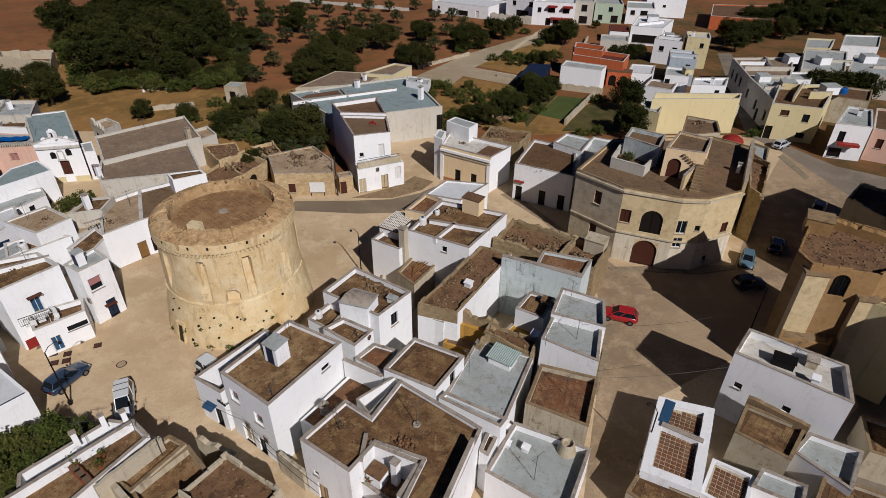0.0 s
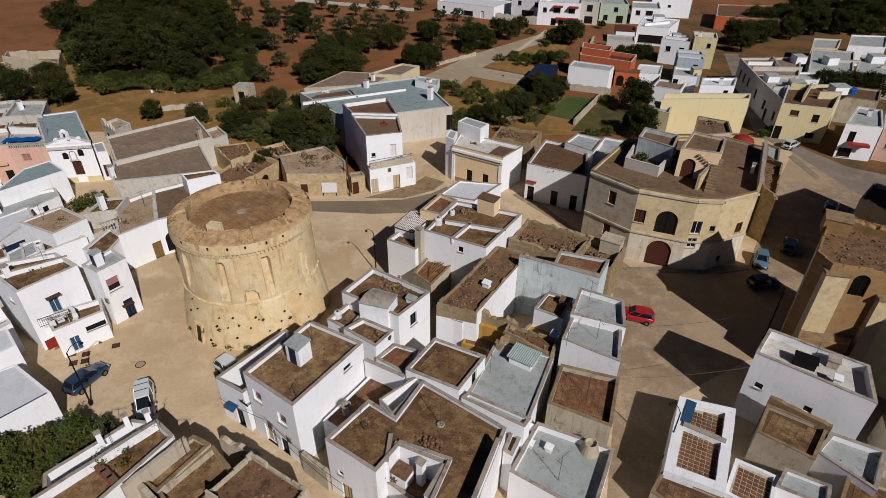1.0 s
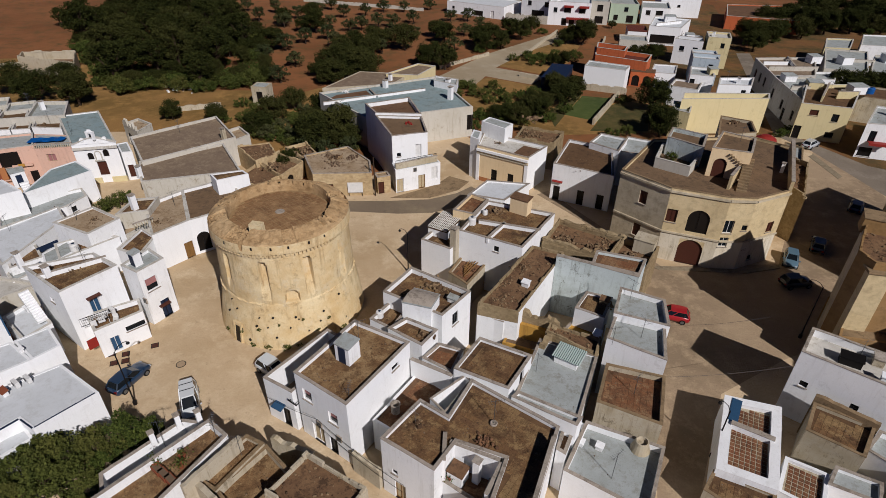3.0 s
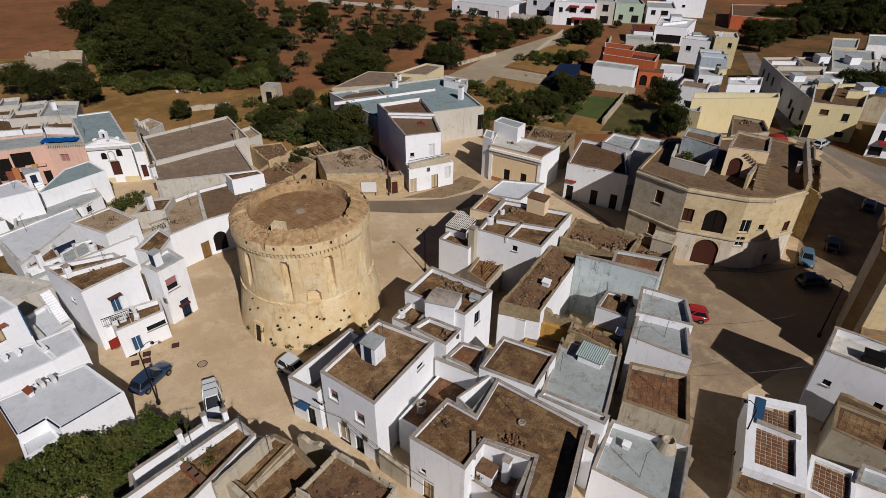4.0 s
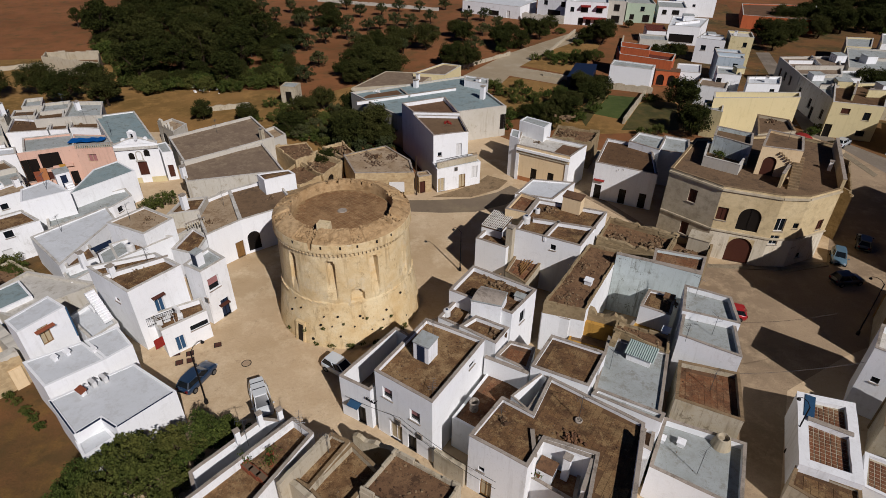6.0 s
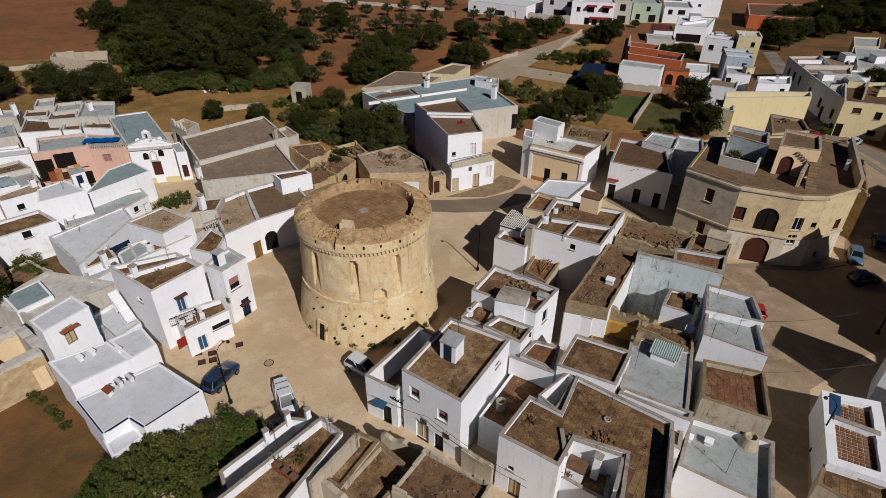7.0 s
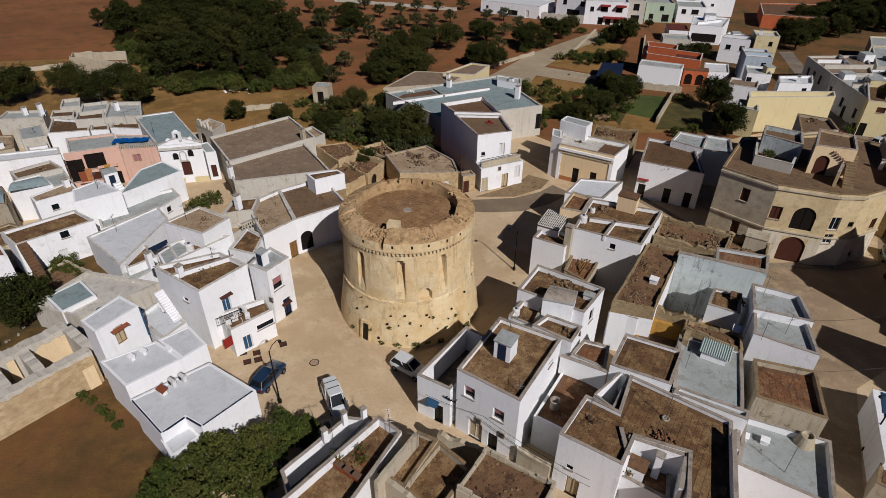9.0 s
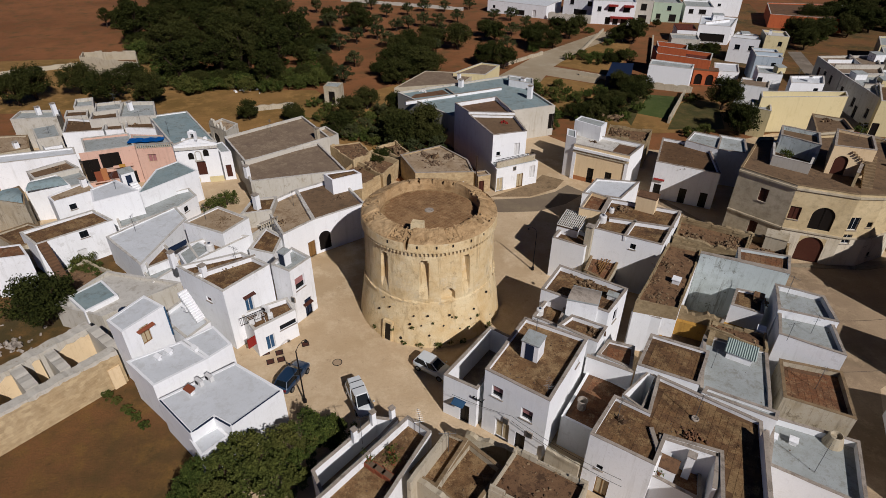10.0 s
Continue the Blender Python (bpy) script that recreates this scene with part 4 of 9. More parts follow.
# putlog holes and pockets eaten into the base, their shade painted as near-black discs
for deg, z, s_ in (-45, 3.00, 0.2), (-34, 3.84, 0.16), (-31, 1.66, 0.32), (-13, 3.54, 0.14), (-16, 2.54, 0.22), (10, 2.44, 0.15), (-1, 1.42, 0.2), (-49, 0.32, 0.16), (-40, 4.62, 0.12), (-23, 0.72, 0.28), (23, 1.72, 0.14), (-2, 3.66, 0.18), (33, 2.38, 0.16), (15, 3.54, 0.2), (37, 3.30, 0.18), (54, 4.16, 0.2), (56, 1.22, 0.16), (17, 3.24, 0.12), (-7, 2.52, 0.13):
    w = radians(deg - 90)
    r = 7.66 - 0.14 * z + 0.25 * math.cos(radians(deg))
    g = Geo().lathe([(s_ * 0.55, -0.1), (s_ * 0.62, 0.02), (s_ * 0.5, 0.03)], 9, wobble=0.06)
    m = Matrix.Translation((r * math.cos(w), r * math.sin(w), z)) @ Matrix.Rotation(w, 4, "Z") @ Matrix.Rotation(radians(80), 4, "Y")
    g.v = [tuple(m @ Vector(v)) for v in g.v]
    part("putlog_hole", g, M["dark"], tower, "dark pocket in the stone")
m = Matrix.Rotation(radians(-34), 4, "Z")


def slanted(x0, x1, z0, z1, out, back):
    """A panel lying on the battered base, proud of it by out, running back into it."""
    face = lambda z: -(7.92 - 0.155 * z)
    g = Geo()
    g.v = [tuple(m @ Vector(p)) for p in ((x0, face(z0) - out, z0), (x1, face(z0) - out, z0), (x1, face(z1) - out, z1), (x0, face(z1) - out, z1), (x0, face(z0) + back, z0), (x1, face(z0) + back, z0), (x1, face(z1) + back, z1), (x0, face(z1) + back, z1))]
    g.f = [(0, 1, 2, 3), (4, 0, 3, 7), (1, 5, 6, 2), (3, 2, 6, 7)]
    return g


# the doorway is not cut: a near-black panel paints its shade
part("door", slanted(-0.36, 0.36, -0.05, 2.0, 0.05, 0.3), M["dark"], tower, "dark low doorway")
part("jamb", slanted(-0.62, -0.36, -0.05, 2.25, 0.16, 0.3), M["tower"], tower, "pale stone door jamb")
part("jamb", slanted(0.36, 0.55, -0.05, 2.25, 0.12, 0.3), M["tower"], tower, "pale stone door jamb")
part("lintel", slanted(-0.36, 0.36, 2.0, 2.25, 0.14, 0.3), M["tower"], tower, "stone lintel")


# ---------------------------------------------------------------- trees
def tree_parts(h, r, seed, leaf, clumps=46, per=30, size=0.34, flat=0.75, low=0.28):
    """Trunk with limbs, and a crown of leaf sprays gathered in uneven clumps."""
    rng = random.Random(seed)
    wood, crown = Geo(), Geo()
    fork = Vector((rng.uniform(-0.1, 0.1) * r, rng.uniform(-0.1, 0.1) * r, h * low))
    wood.tube((0, 0, -0.15), fork, 0.05 * h, 0.034 * h, 7)
    for k in range(clumps):
        a, t = rng.uniform(0, 2 * math.pi), rng.random() ** 0.45
        lift = rng.uniform(-0.62, 1.0)
        rad = r * rng.choice((1.0, 1.0, 1.15, 0.85)) * t * math.sqrt(max(0.08, 1 - (lift * 0.9) ** 2))
        c = Vector((rad * math.cos(a), rad * math.sin(a), h * (low + 0.36) + lift * h * 0.34 * flat / 0.75))
        if k % 6 == 0:
            wood.tube(fork, fork.lerp(c, 0.9), 0.022 * h, 0.008 * h, 5)
        cr = r * rng.uniform(0.14, 0.34)
        for _ in range(per):
            d = Vector((rng.gauss(0, 1), rng.gauss(0, 1), rng.gauss(0, 0.75)))
            d = d.normalized() * cr * rng.uniform(0.45, 1.05)
            p = c + d
            q = Euler((rng.uniform(-0.9, 0.9), rng.uniform(-0.9, 0.9), rng.uniform(0, 6.28))).to_matrix()
            s = size * rng.uniform(0.6, 1.3)
            crown.poly([p + q @ Vector(v) for v in ((-s, 0, 0), (-0.1 * s, -0.55 * s, 0.1 * s), (s, 0, -0.12 * s), (0.1 * s, 0.55 * s, 0.1 * s))])
    return wood, crown


def plant(kind, label, category, h, r, seed, leaf, **kw):
    root = thing(kind, label, category, (0, 0, -500))
    wood, crown = tree_parts(h, r, seed, leaf, **kw)
    part("trunk", wood, M["bark"], root)
    part("crown", crown, M[leaf], root)
    return root


PLANTS = {
    "olive": [plant("olive_tree", "grey-green olive tree in the red field", "tree", 4.2, 2.1, 10 + i, "olive", clumps=42, per=70, size=0.15, low=0.25) for i in range(3)],
    "tree": [plant("tree", "broad dark green leafy tree", "tree", 6.5, 3.4, 30 + i, "leaf", clumps=90, per=110, size=0.16, low=0.2) for i in range(3)],
    "pine": [plant("pine_tree", "tall dark pine of the wood", "tree", 9.5, 3.6, 50 + i, "leaf", clumps=80, per=80, size=0.22, low=0.3) for i in range(3)],
    "garden": [plant("tree", "bright green garden tree with an uneven crown", "tree", 4.6, 2.3, 90 + i, "bush", clumps=38, per=130, size=0.13, low=0.1, flat=0.95) for i in range(3)],
    "bush": [plant("bush", "low green shrub with dense leaves", "shrub", 2.2, 1.6, 70 + i, "bush", clumps=30, per=90, size=0.1, low=0.05) for i in range(3)],
}
TREES_AT = []


def put(kind, x, y, s=1.0, z=0.0):
    rng = random.Random(int(x * 97 + y * 31))
    src = PLANTS[kind][rng.randrange(3)]
    m = pose(x, y, z, 0, 0, rng.uniform(0, 360)) @ Matrix.Diagonal((s * rng.uniform(0.88, 1.12), s * rng.uniform(0.88, 1.12), s * rng.uniform(0.85, 1.12), 1))
    ob = copy_thing(src, Matrix())
    ob.matrix_basis = m
    TREES_AT.append(ob)
    return ob


# ---------------------------------------------------------------- houses, block by block
a_ = house("two-storey white limewashed house with stained brown flat roof", 7.0, "w", "gv", 0.35, [(-11.9, 28.7), (-7.4, 35.4), (-12.3, 38.3), (-16.4, 32.1)], holes=[(3, 1.23, 4.54, 1.0, 1.2, "win_pink"), (3, 3.95, 3.74, 1.0, 1.2, "win_pink"), (3, 1.94, 0.02, 1.3, 2.1, "door_glass"), (3, 3.61, 0.02, 0.9, 1.8, "door_dark"), (0, 5.97, 5.68, 0.9, 0.5, "win")])
alean_ = house("low white annexe with a walled roof terrace", 4.6, "w", "dk", 2.6, [(-16.9, 32.2), (-13.0, 38.2), (-15.1, 39.9), (-19.6, 33.9)], holes=[(3, 2.08, 0.02, 0.9, 2.1, "door_dark")])
b_ = house("white house with walled roof terrace and rubble", 6.8, "w", "br", 0.5, [(-4.6, 39.0), (-1.8, 42.5), (-7.5, 46.6), (-10.1, 42.6)], holes=[(0, 2.02, 4.48, 0.9, 1.4, "win")])
bvault_ = house("white roof room with grey vaulted top", 7.5, "w", "gr", 0.0, [(-5.6, 39.3), (-4.8, 41.2), (-7.1, 42.2), (-8.2, 40.2)], base=5.0, category="roof room", name="roof_room")
bfront_ = house("white house with small brown roof terrace", 6.3, "w", "br", 0.4, [(-6.4, 35.7), (-5.0, 37.7), (-7.8, 39.4), (-9.4, 38.0)])
bside_ = house("low white house with sandy roof terrace", 5.6, "w", "br", 0.5, [(-9.1, 38.6), (-7.8, 41.3), (-9.2, 43.0), (-11.2, 40.1)])
c1_ = house("small white house with orange tiled terrace", 5.2, "w", "tl", 0.2, [(-3.9, 33.6), (-2.8, 36.3), (-4.9, 37.2), (-6.4, 35.4)])
c2_ = house("white house with brown tiled flat roof", 6.2, "w", "br", 0.25, [(0.4, 30.8), (2.8, 34.5), (-1.4, 36.8), (-3.8, 33.1)], holes=[(0, 2.53, 4.45, 0.8, 1.6, "win")])
d1_ = house("white house with wide L-shaped brown flat roof", 6.0, "w", "br", 0.3, [(-5.5, 23.8), (-3.9, 26.1), (-0.6, 24.7), (-2.6, 20.0), (0.5, 20.0), (3.7, 27.3), (-2.4, 32.1), (-4.4, 28.5), (-6.5, 30.1), (-9.3, 26.5)], holes=[(9, 1.17, 2.81, 0.5, 0.5, "win"), (9, 1.61, 0.02, 1.0, 2.0, "door_cream")])
e1_ = house("low white house with pale grey limed roof", 4.8, "w", "gr", 0.15, [(5.6, 28.7), (8.9, 35.8), (4.2, 38.1), (1.1, 31.5)])
f_ = house("cream plastered house with brown tiled terrace", 5.0, "c", "tl", 0.5, [(11.8, 28.1), (13.8, 33.1), (9.3, 34.7), (7.4, 30.5)])
ffront_ = house("low white house with pale limed roof terrace", 3.6, "w", "gr", 0.6, [(9.1, 21.8), (12.0, 27.2), (6.6, 29.8), (3.9, 25.4)])
g1_ = house("white house with pale blue-grey roof", 7.1, "w", "gr", 0.5, [(15.1, 36.9), (16.0, 40.6), (12.4, 42.6), (10.7, 38.8)])
g2_ = house("white house with pale grey roof and low parapets", 6.7, "w", "gr", 0.4, [(13.6, 33.2), (14.9, 37.2), (11.2, 39.5), (9.4, 36.0)])
g3_ = house("small white house with brown roof", 5.6, "w", "br", 0.2, [(10.4, 39.9), (12.0, 42.9), (9.7, 43.9), (8.0, 41.4)])
g4_ = house("low ochre outbuilding with mossy roof", 3.6, "y", "ochre", 0.15, [(9.6, 39.2), (11.2, 41.3), (8.3, 42.1), (6.8, 40.4)])
h1_ = house("old white house with reddish tiled roof", 7.2, "old", "tl", 0.3, [(14.6, 44.0), (16.4, 47.1), (11.7, 48.8), (10.5, 46.2)])
i_ = house("old stone house with rubble-covered roof", 6.0, "stonec", "rb", 0.1, [(2.5, 40.3), (8.7, 50.0), (5.5, 51.5), (-1.2, 41.6)], facade={0: "w", 3: ("w", 4.7, "stonec")})
i2_ = house("ruined stone house with collapsed roof", 5.2, "stonec", "rb", 0.5, [(13.4, 50.0), (16.4, 54.2), (9.9, 58.6), (7.0, 53.5)], category="ruin", name="ruined_house")
i3_ = house("ruined stone shed with collapsed roof", 5.0, "stonec", "rb", 0.6, [(17.4, 48.6), (20.2, 52.8), (16.6, 54.5), (13.6, 50.3)], category="ruin", name="ruined_house")
j_ = house("white house with brown roof terraces and pavilion", 7.0, "w", "br", 0.4, [(4.1, 49.7), (8.9, 56.9), (1.4, 60.1), (-2.4, 53.3)], holes=[(3, 4.5, 5.57, 0.6, 0.7, "win")])
jt_ = house("orange-brown roof terrace of the white house", 7.0, "o2", "tl", 0.4, [(-0.5, 56.8), (1.5, 60.4), (-0.5, 62.0), (-2.9, 57.9)])
k_ = house("low white house with bright limed roof", 5.4, "w", "lw", 0.2, [(3.9, 63.1), (7.8, 67.8), (2.2, 68.9), (-0.7, 64.7)])
l1_ = house("white house with glass-roofed porch", 5.3, "w", "br", 0.5, [(-3.4, 52.1), (-1.6, 54.4), (-4.6, 57.0), (-6.6, 54.2)])
l2_ = house("white roof porch with lattice cover", 5.9, "w", "br", 0.02, [(-3.7, 54.7), (-1.7, 58.1), (-4.0, 59.3), (-5.8, 56.0)], base=3.0)
lb_ = house("low house with broken tiled roof", 3.4, "c", "tl", 0.3, [(-1.7, 48.1), (1.3, 52.9), (-1.4, 54.7), (-3.6, 50.4)])
r1_ = house("white house with walled roof terrace", 7.2, "w", "copew", 0.7, [(31.2, 28.1), (33.2, 32.0), (27.4, 36.5), (24.8, 33.6)], holes=[(3, 1.11, 3.81, 0.6, 0.6, "win"), (3, 4.84, 3.65, 0.6, 0.6, "win")])
r2_ = house("low white house with red-tiled roof terraces", 3.2, "w", "tw", 0.35, [(19.0, 23.7), (23.2, 31.2), (19.1, 32.6), (15.3, 25.6)], thick=0.7)
r3_ = house("cream house with brown roof", 4.0, "c", "br", 0.3, [(26.3, 25.7), (29.0, 28.5), (25.5, 31.0), (23.3, 28.3)])
r4_ = house("low white house with limed roof", 3.0, "w", "gr", 0.3, [(25.9, 22.6), (27.1, 24.3), (24.5, 25.8), (23.0, 24.3)])
r5_ = house("low white house with pale roof terrace", 3.8, "w", "gr", 0.5, [(29.4, 23.3), (32.3, 26.5), (29.2, 28.3), (27.0, 26.6)])
x1_ = house("tall ochre stone church with flat stained roof", 12.0, "och", "rb", 0.4, [(32.3, 41.0), (32.6, 39.1), (37.6, 37.5), (42.5, 39.0), (44.5, 43.0), (39.3, 47.1), (36.6, 46.4)], holes=[(1, 2.65, 9.3, 1.3, 2.2, "arch_grid")], facade={6: "sgrey"}, category="church", name="church")
x2_ = house("low ochre stone sacristy beside the church", 5.0, "och", "copes", 0.1, [(35.4, 36.7), (37.8, 39.0), (33.9, 40.9), (31.3, 37.7)])
u1_ = house("stone stair tower on the palace roof", 13.0, "o2", "sand", 0.3, [(32.0, 60.3), (34.6, 64.7), (31.5, 67.2), (27.9, 61.9)], base=9.3, holes=[(3, 1.31, 9.33, 1.5, 2.5, "arch_brown")], category="roof room", name="roof_room")
u2_ = house("walled garden terrace on the palace roof", 10.7, "lc", "sand", 1.1, [(25.7, 61.5), (28.8, 65.5), (24.9, 68.8), (22.4, 64.3)], base=9.3)
u4_ = house("roof room of the palace", 12.0, "old", "sand", 0.5, [(28.2, 64.4), (30.4, 68.4), (26.8, 71.1), (24.9, 67.8)], base=9.3, category="roof room", name="roof_room")
y1_ = house("narrow stone house with orange terrace", 6.4, "stonec", "rb", 0.4, [(41.2, 61.4), (47.4, 71.4), (45.9, 74.3), (40.7, 63.7)])
y2_ = house("small cream house beside the palace", 5.0, "c", "gr", 0.3, [(49.2, 75.3), (52.4, 80.6), (50.7, 82.9), (48.6, 79.4)])
n_ = house("white house with dark shutters and brown roof", 5.6, "w", "br", 0.4, [(19.6, 69.6), (22.1, 79.3), (16.2, 82.6), (12.1, 73.8)], holes=[(3, 0.89, 0.02, 1.0, 2.2, "door_dark"), (3, 4.45, 0.02, 1.0, 2.3, "door_dark"), (3, 7.26, 0.02, 1.0, 2.3, "door_dark")])
n2_ = house("white house with small grey roof", 6.2, "w", "gr", 0.3, [(22.2, 76.6), (24.9, 81.3), (21.4, 83.6), (18.7, 80.0)])
n3_ = house("white house with grey roof terrace", 5.6, "w", "gr", 0.3, [(26.7, 76.4), (29.0, 81.9), (25.7, 83.7), (22.8, 78.0)])
o_ = house("single-storey house with peach facade and white cornice", 5.7, "w", "copew", 0.4, [(8.8, 75.4), (12.3, 79.7), (3.1, 85.3), (1.7, 80.1)], holes=[(3, 3.07, 0.02, 1.0, 2.4, "door_dark"), (3, 5.84, 0.02, 1.0, 2.4, "door_dark")], facade={3: ("orange", 0.7, "o2")})
o2_ = house("white roof room with mossy top", 7.6, "w", "gr", 0.1, [(6.0, 81.9), (7.5, 84.0), (4.1, 87.0), (2.7, 85.2)], base=5.2, category="roof room", name="roof_room")
o3_ = house("ruined house with tufa block heaps", 4.4, "stonec", "rb", 0.3, [(14.2, 83.4), (16.8, 88.4), (10.3, 90.9), (8.2, 86.0)], category="ruin", name="ruined_house")
p1_ = house("two-storey white house with balcony", 8.0, "w", "sand", 0.35, [(-5.8, 79.5), (-6.7, 86.1), (-14.0, 86.6), (-11.0, 78.0)], holes=[(3, 3.98, 4.31, 0.9, 2.0, "door_white"), (3, 0.98, 4.65, 0.6, 0.6, "win")])
p2_ = house("white house with orange tiled terrace", 8.4, "w", "tl", 0.6, [(-6.75, 86.2), (-8.8, 94.2), (-16.0, 91.0), (-14.0, 86.7)])
p0_ = house("white ground floor with balcony", 3.7, "w", "gr", 0.1, [(-3.9, 78.4), (-5.1, 81.3), (-11.2, 78.4), (-10.5, 75.5)], holes=[(3, 0.67, 0.02, 1.1, 2.2, "door_glass"), (3, 4.13, 0.02, 1.1, 2.2, "door_cream"), (3, 6.23, 1.13, 1.0, 2.0, "door_white")])
q_ = house("long white building with blue-grey roof", 5.6, "lc", "bl", 0.3, [(-15.6, 91.4), (2.1, 97.8), (-3.8, 115.9), (-26.0, 105.2)], holes=[(0, 18.51, 1.28, 1.1, 2.8, "door_dark")])
q2_ = house("white chimney room on the long building", 6.6, "w", "gr", 0.2, [(-0.2, 107.0), (0.3, 110.6), (-4.2, 112.9), (-4.5, 109.9)], base=5.2, category="roof room", name="roof_room")
s1_ = house("old cream house with crumbling roof", 3.6, "stonep", "ps", 0.15, [(-22.4, 74.7), (-13.9, 74.9), (-14.5, 79.2), (-18.5, 84.7), (-24.8, 81.2)], holes=[(0, 2.3, 0.5, 1.0, 1.4, "win_brown")], category="ruin", name="ruined_house")
s1b_ = house("small stone gate lodge with a brown door", 2.7, "stonep", "ps", 0.15, [(-13.2, 75.2), (-11.3, 75.9), (-11.9, 77.4), (-13.8, 76.8)], holes=[(0, 0.55, 0.02, 0.9, 1.9, "door_brown")], category="lodge", name="gate_lodge")
s2_ = house("small cream shed with sagging roof", 3.0, "stonep", "rb", 0.1, [(-31.9, 80.0), (-29.4, 83.1), (-31.6, 87.7), (-36.7, 86.1)], holes=[(0, 1.2, 0.1, 1.4, 1.8, "arch_dark")], category="ruin", name="ruined_house")
s3_ = house("roofless cream ruin with broken walls", 2.6, "stonep", "rb", 0.7, [(-27.2, 75.8), (-25.0, 81.2), (-29.4, 84.5), (-32.0, 81.3)], holes=[(0, 2.0, 0.1, 1.8, 1.9, "arch_dark")], category="ruin", name="ruined_house")
s4_ = house("ruined shed with broken walls", 2.6, "stonep", "rb", 0.4, [(-24.7, 81.8), (-23.4, 84.4), (-25.8, 88.6), (-29.0, 86.7)], category="ruin", name="ruined_house")
s5_ = house("white ruined wall house", 3.4, "lc", "ps", 0.4, [(-37.4, 87.3), (-35.4, 90.2), (-38.1, 93.8), (-40.7, 91.0)], category="ruin", name="ruined_house")
s6_ = house("low ruin with sandy roof", 2.4, "stonep", "rb", 0.4, [(-30.1, 73.0), (-27.3, 76.6), (-32.0, 81.3), (-34.3, 75.8)], category="ruin", name="ruined_house")
t1_ = house("long barn with wide dark flat roof", 4.8, "lc", "dk", 0.35, [(-47.0, 76.3), (-36.1, 85.5), (-42.1, 95.0), (-52.7, 85.7)], category="barn", name="barn")
t2_ = house("long barn with dark flat roof and pale parapet", 4.5, "lc", "dk", 0.35, [(-44.8, 70.5), (-32.2, 73.8), (-37.7, 83.9), (-47.8, 77.1)], holes=[(0, 0.53, 0.3, 0.8, 0.5, "win_dark")], category="barn", name="barn")
t0_ = house("small cream gatehouse with a broken top", 3.6, "lc", "ps", 0.35, [(-54.1, 90.9), (-53.2, 94.6), (-56.6, 97.2), (-58.1, 94.6)], holes=[(0, 0.9, 0.6, 1.9, 2.0, "arch_dark"), (3, 1.8, 0.4, 1.8, 2.0, "arch_dark")])
w_ = house("white village church with bell gable", 6.3, "w", "bl", 0.15, [(-51.9, 80.0), (-60.8, 93.4), (-66.2, 91.0), (-57.8, 78.8)], holes=[(3, 3.23, 1.25, 1.3, 2.2, "door_brown"), (3, 2.07, 3.85, 0.8, 1.1, "arch_dark"), (3, 4.22, 4.19, 0.8, 1.1, "arch_dark")], category="church", name="church")
v1_ = house("pink house with balustraded roof", 5.8, "p", "gr", 0.1, [(-57.9, 79.5), (-60.5, 84.0), (-66.5, 84.5), (-63.3, 78.8)], holes=[(3, 1.94, 3.64, 1.2, 1.2, "door_pink")])
v2_ = house("pink house with open loggias", 5.9, "p", "gr", 0.3, [(-63.9, 79.8), (-66.8, 84.7), (-73.1, 82.7), (-69.9, 77.4)], holes=[(3, 0.25, 1.3, 2.1, 3.4, "win_dark"), (3, 2.9, 3.0, 2.6, 2.3, "win_dark"), (3, 2.6, 1.2, 1.7, 1.2, "win_brown"), (3, 5.25, 0.02, 1.0, 2.0, "door_dark")])
c1_ = house("white house with brown roof terrace", 5.4, "w", "br", 0.35, [(-72.0, 87.2), (-73.6, 91.5), (-80.6, 92.8), (-77.8, 86.1)])
c2_ = house("white house with walled roof terrace", 6.4, "lc", "br", 0.5, [(-70.6, 90.0), (-72.5, 94.0), (-76.1, 92.7), (-74.8, 89.1)])
c3_ = house("white house with brown roof terrace", 5.8, "w", "br", 0.5, [(-63.6, 86.8), (-65.7, 91.1), (-70.2, 91.7), (-68.5, 87.3)])
c4_ = house("white house with brown roof terrace", 5.6, "w", "br", 0.5, [(-68.7, 87.1), (-70.4, 90.6), (-72.9, 90.1), (-71.4, 86.7)])
c5_ = house("white house with walled grey roof", 6.6, "lc", "gr", 0.5, [(-64.7, 90.5), (-67.7, 97.4), (-73.0, 97.2), (-70.4, 89.7)])
c6_ = house("white house with small grey roof", 6.2, "lc", "gr", 0.5, [(-77.7, 96.6), (-79.8, 100.8), (-82.4, 99.9), (-80.7, 95.8)])
c7_ = house("white house with pale roof", 6.5, "lc", "gr", 0.4, [(-71.7, 94.0), (-73.6, 98.1), (-77.3, 96.6), (-75.5, 92.4)])
c8_ = house("white house with brown roof", 5.6, "lc", "br", 0.3, [(-77.3, 93.3), (-78.7, 96.4), (-82.1, 95.8), (-80.8, 92.6)])
d0_ = house("cream house with flat roof", 5.2, "lc", "gr", 0.3, [(-82.7, 93.7), (-84.1, 97.3), (-90.5, 96.8), (-89.8, 92.7)])
d1_ = house("white house with brown roof", 4.6, "w", "br", 0.4, [(-78.7, 82.2), (-76.6, 83.3), (-79.2, 87.2), (-81.7, 85.3)])
d2_ = house("sandy plastered house with wide flat roof", 5.0, "c", "ps", 0.2, [(-80.2, 81.3), (-83.4, 86.4), (-88.9, 85.8), (-84.4, 78.5)])
d3_ = house("cream plastered roof room", 5.6, "lc", "gr", 0.1, [(-80.0, 83.1), (-77.1, 84.6), (-80.7, 89.7), (-83.4, 87.8)], base=3, category="roof room", name="roof_room")
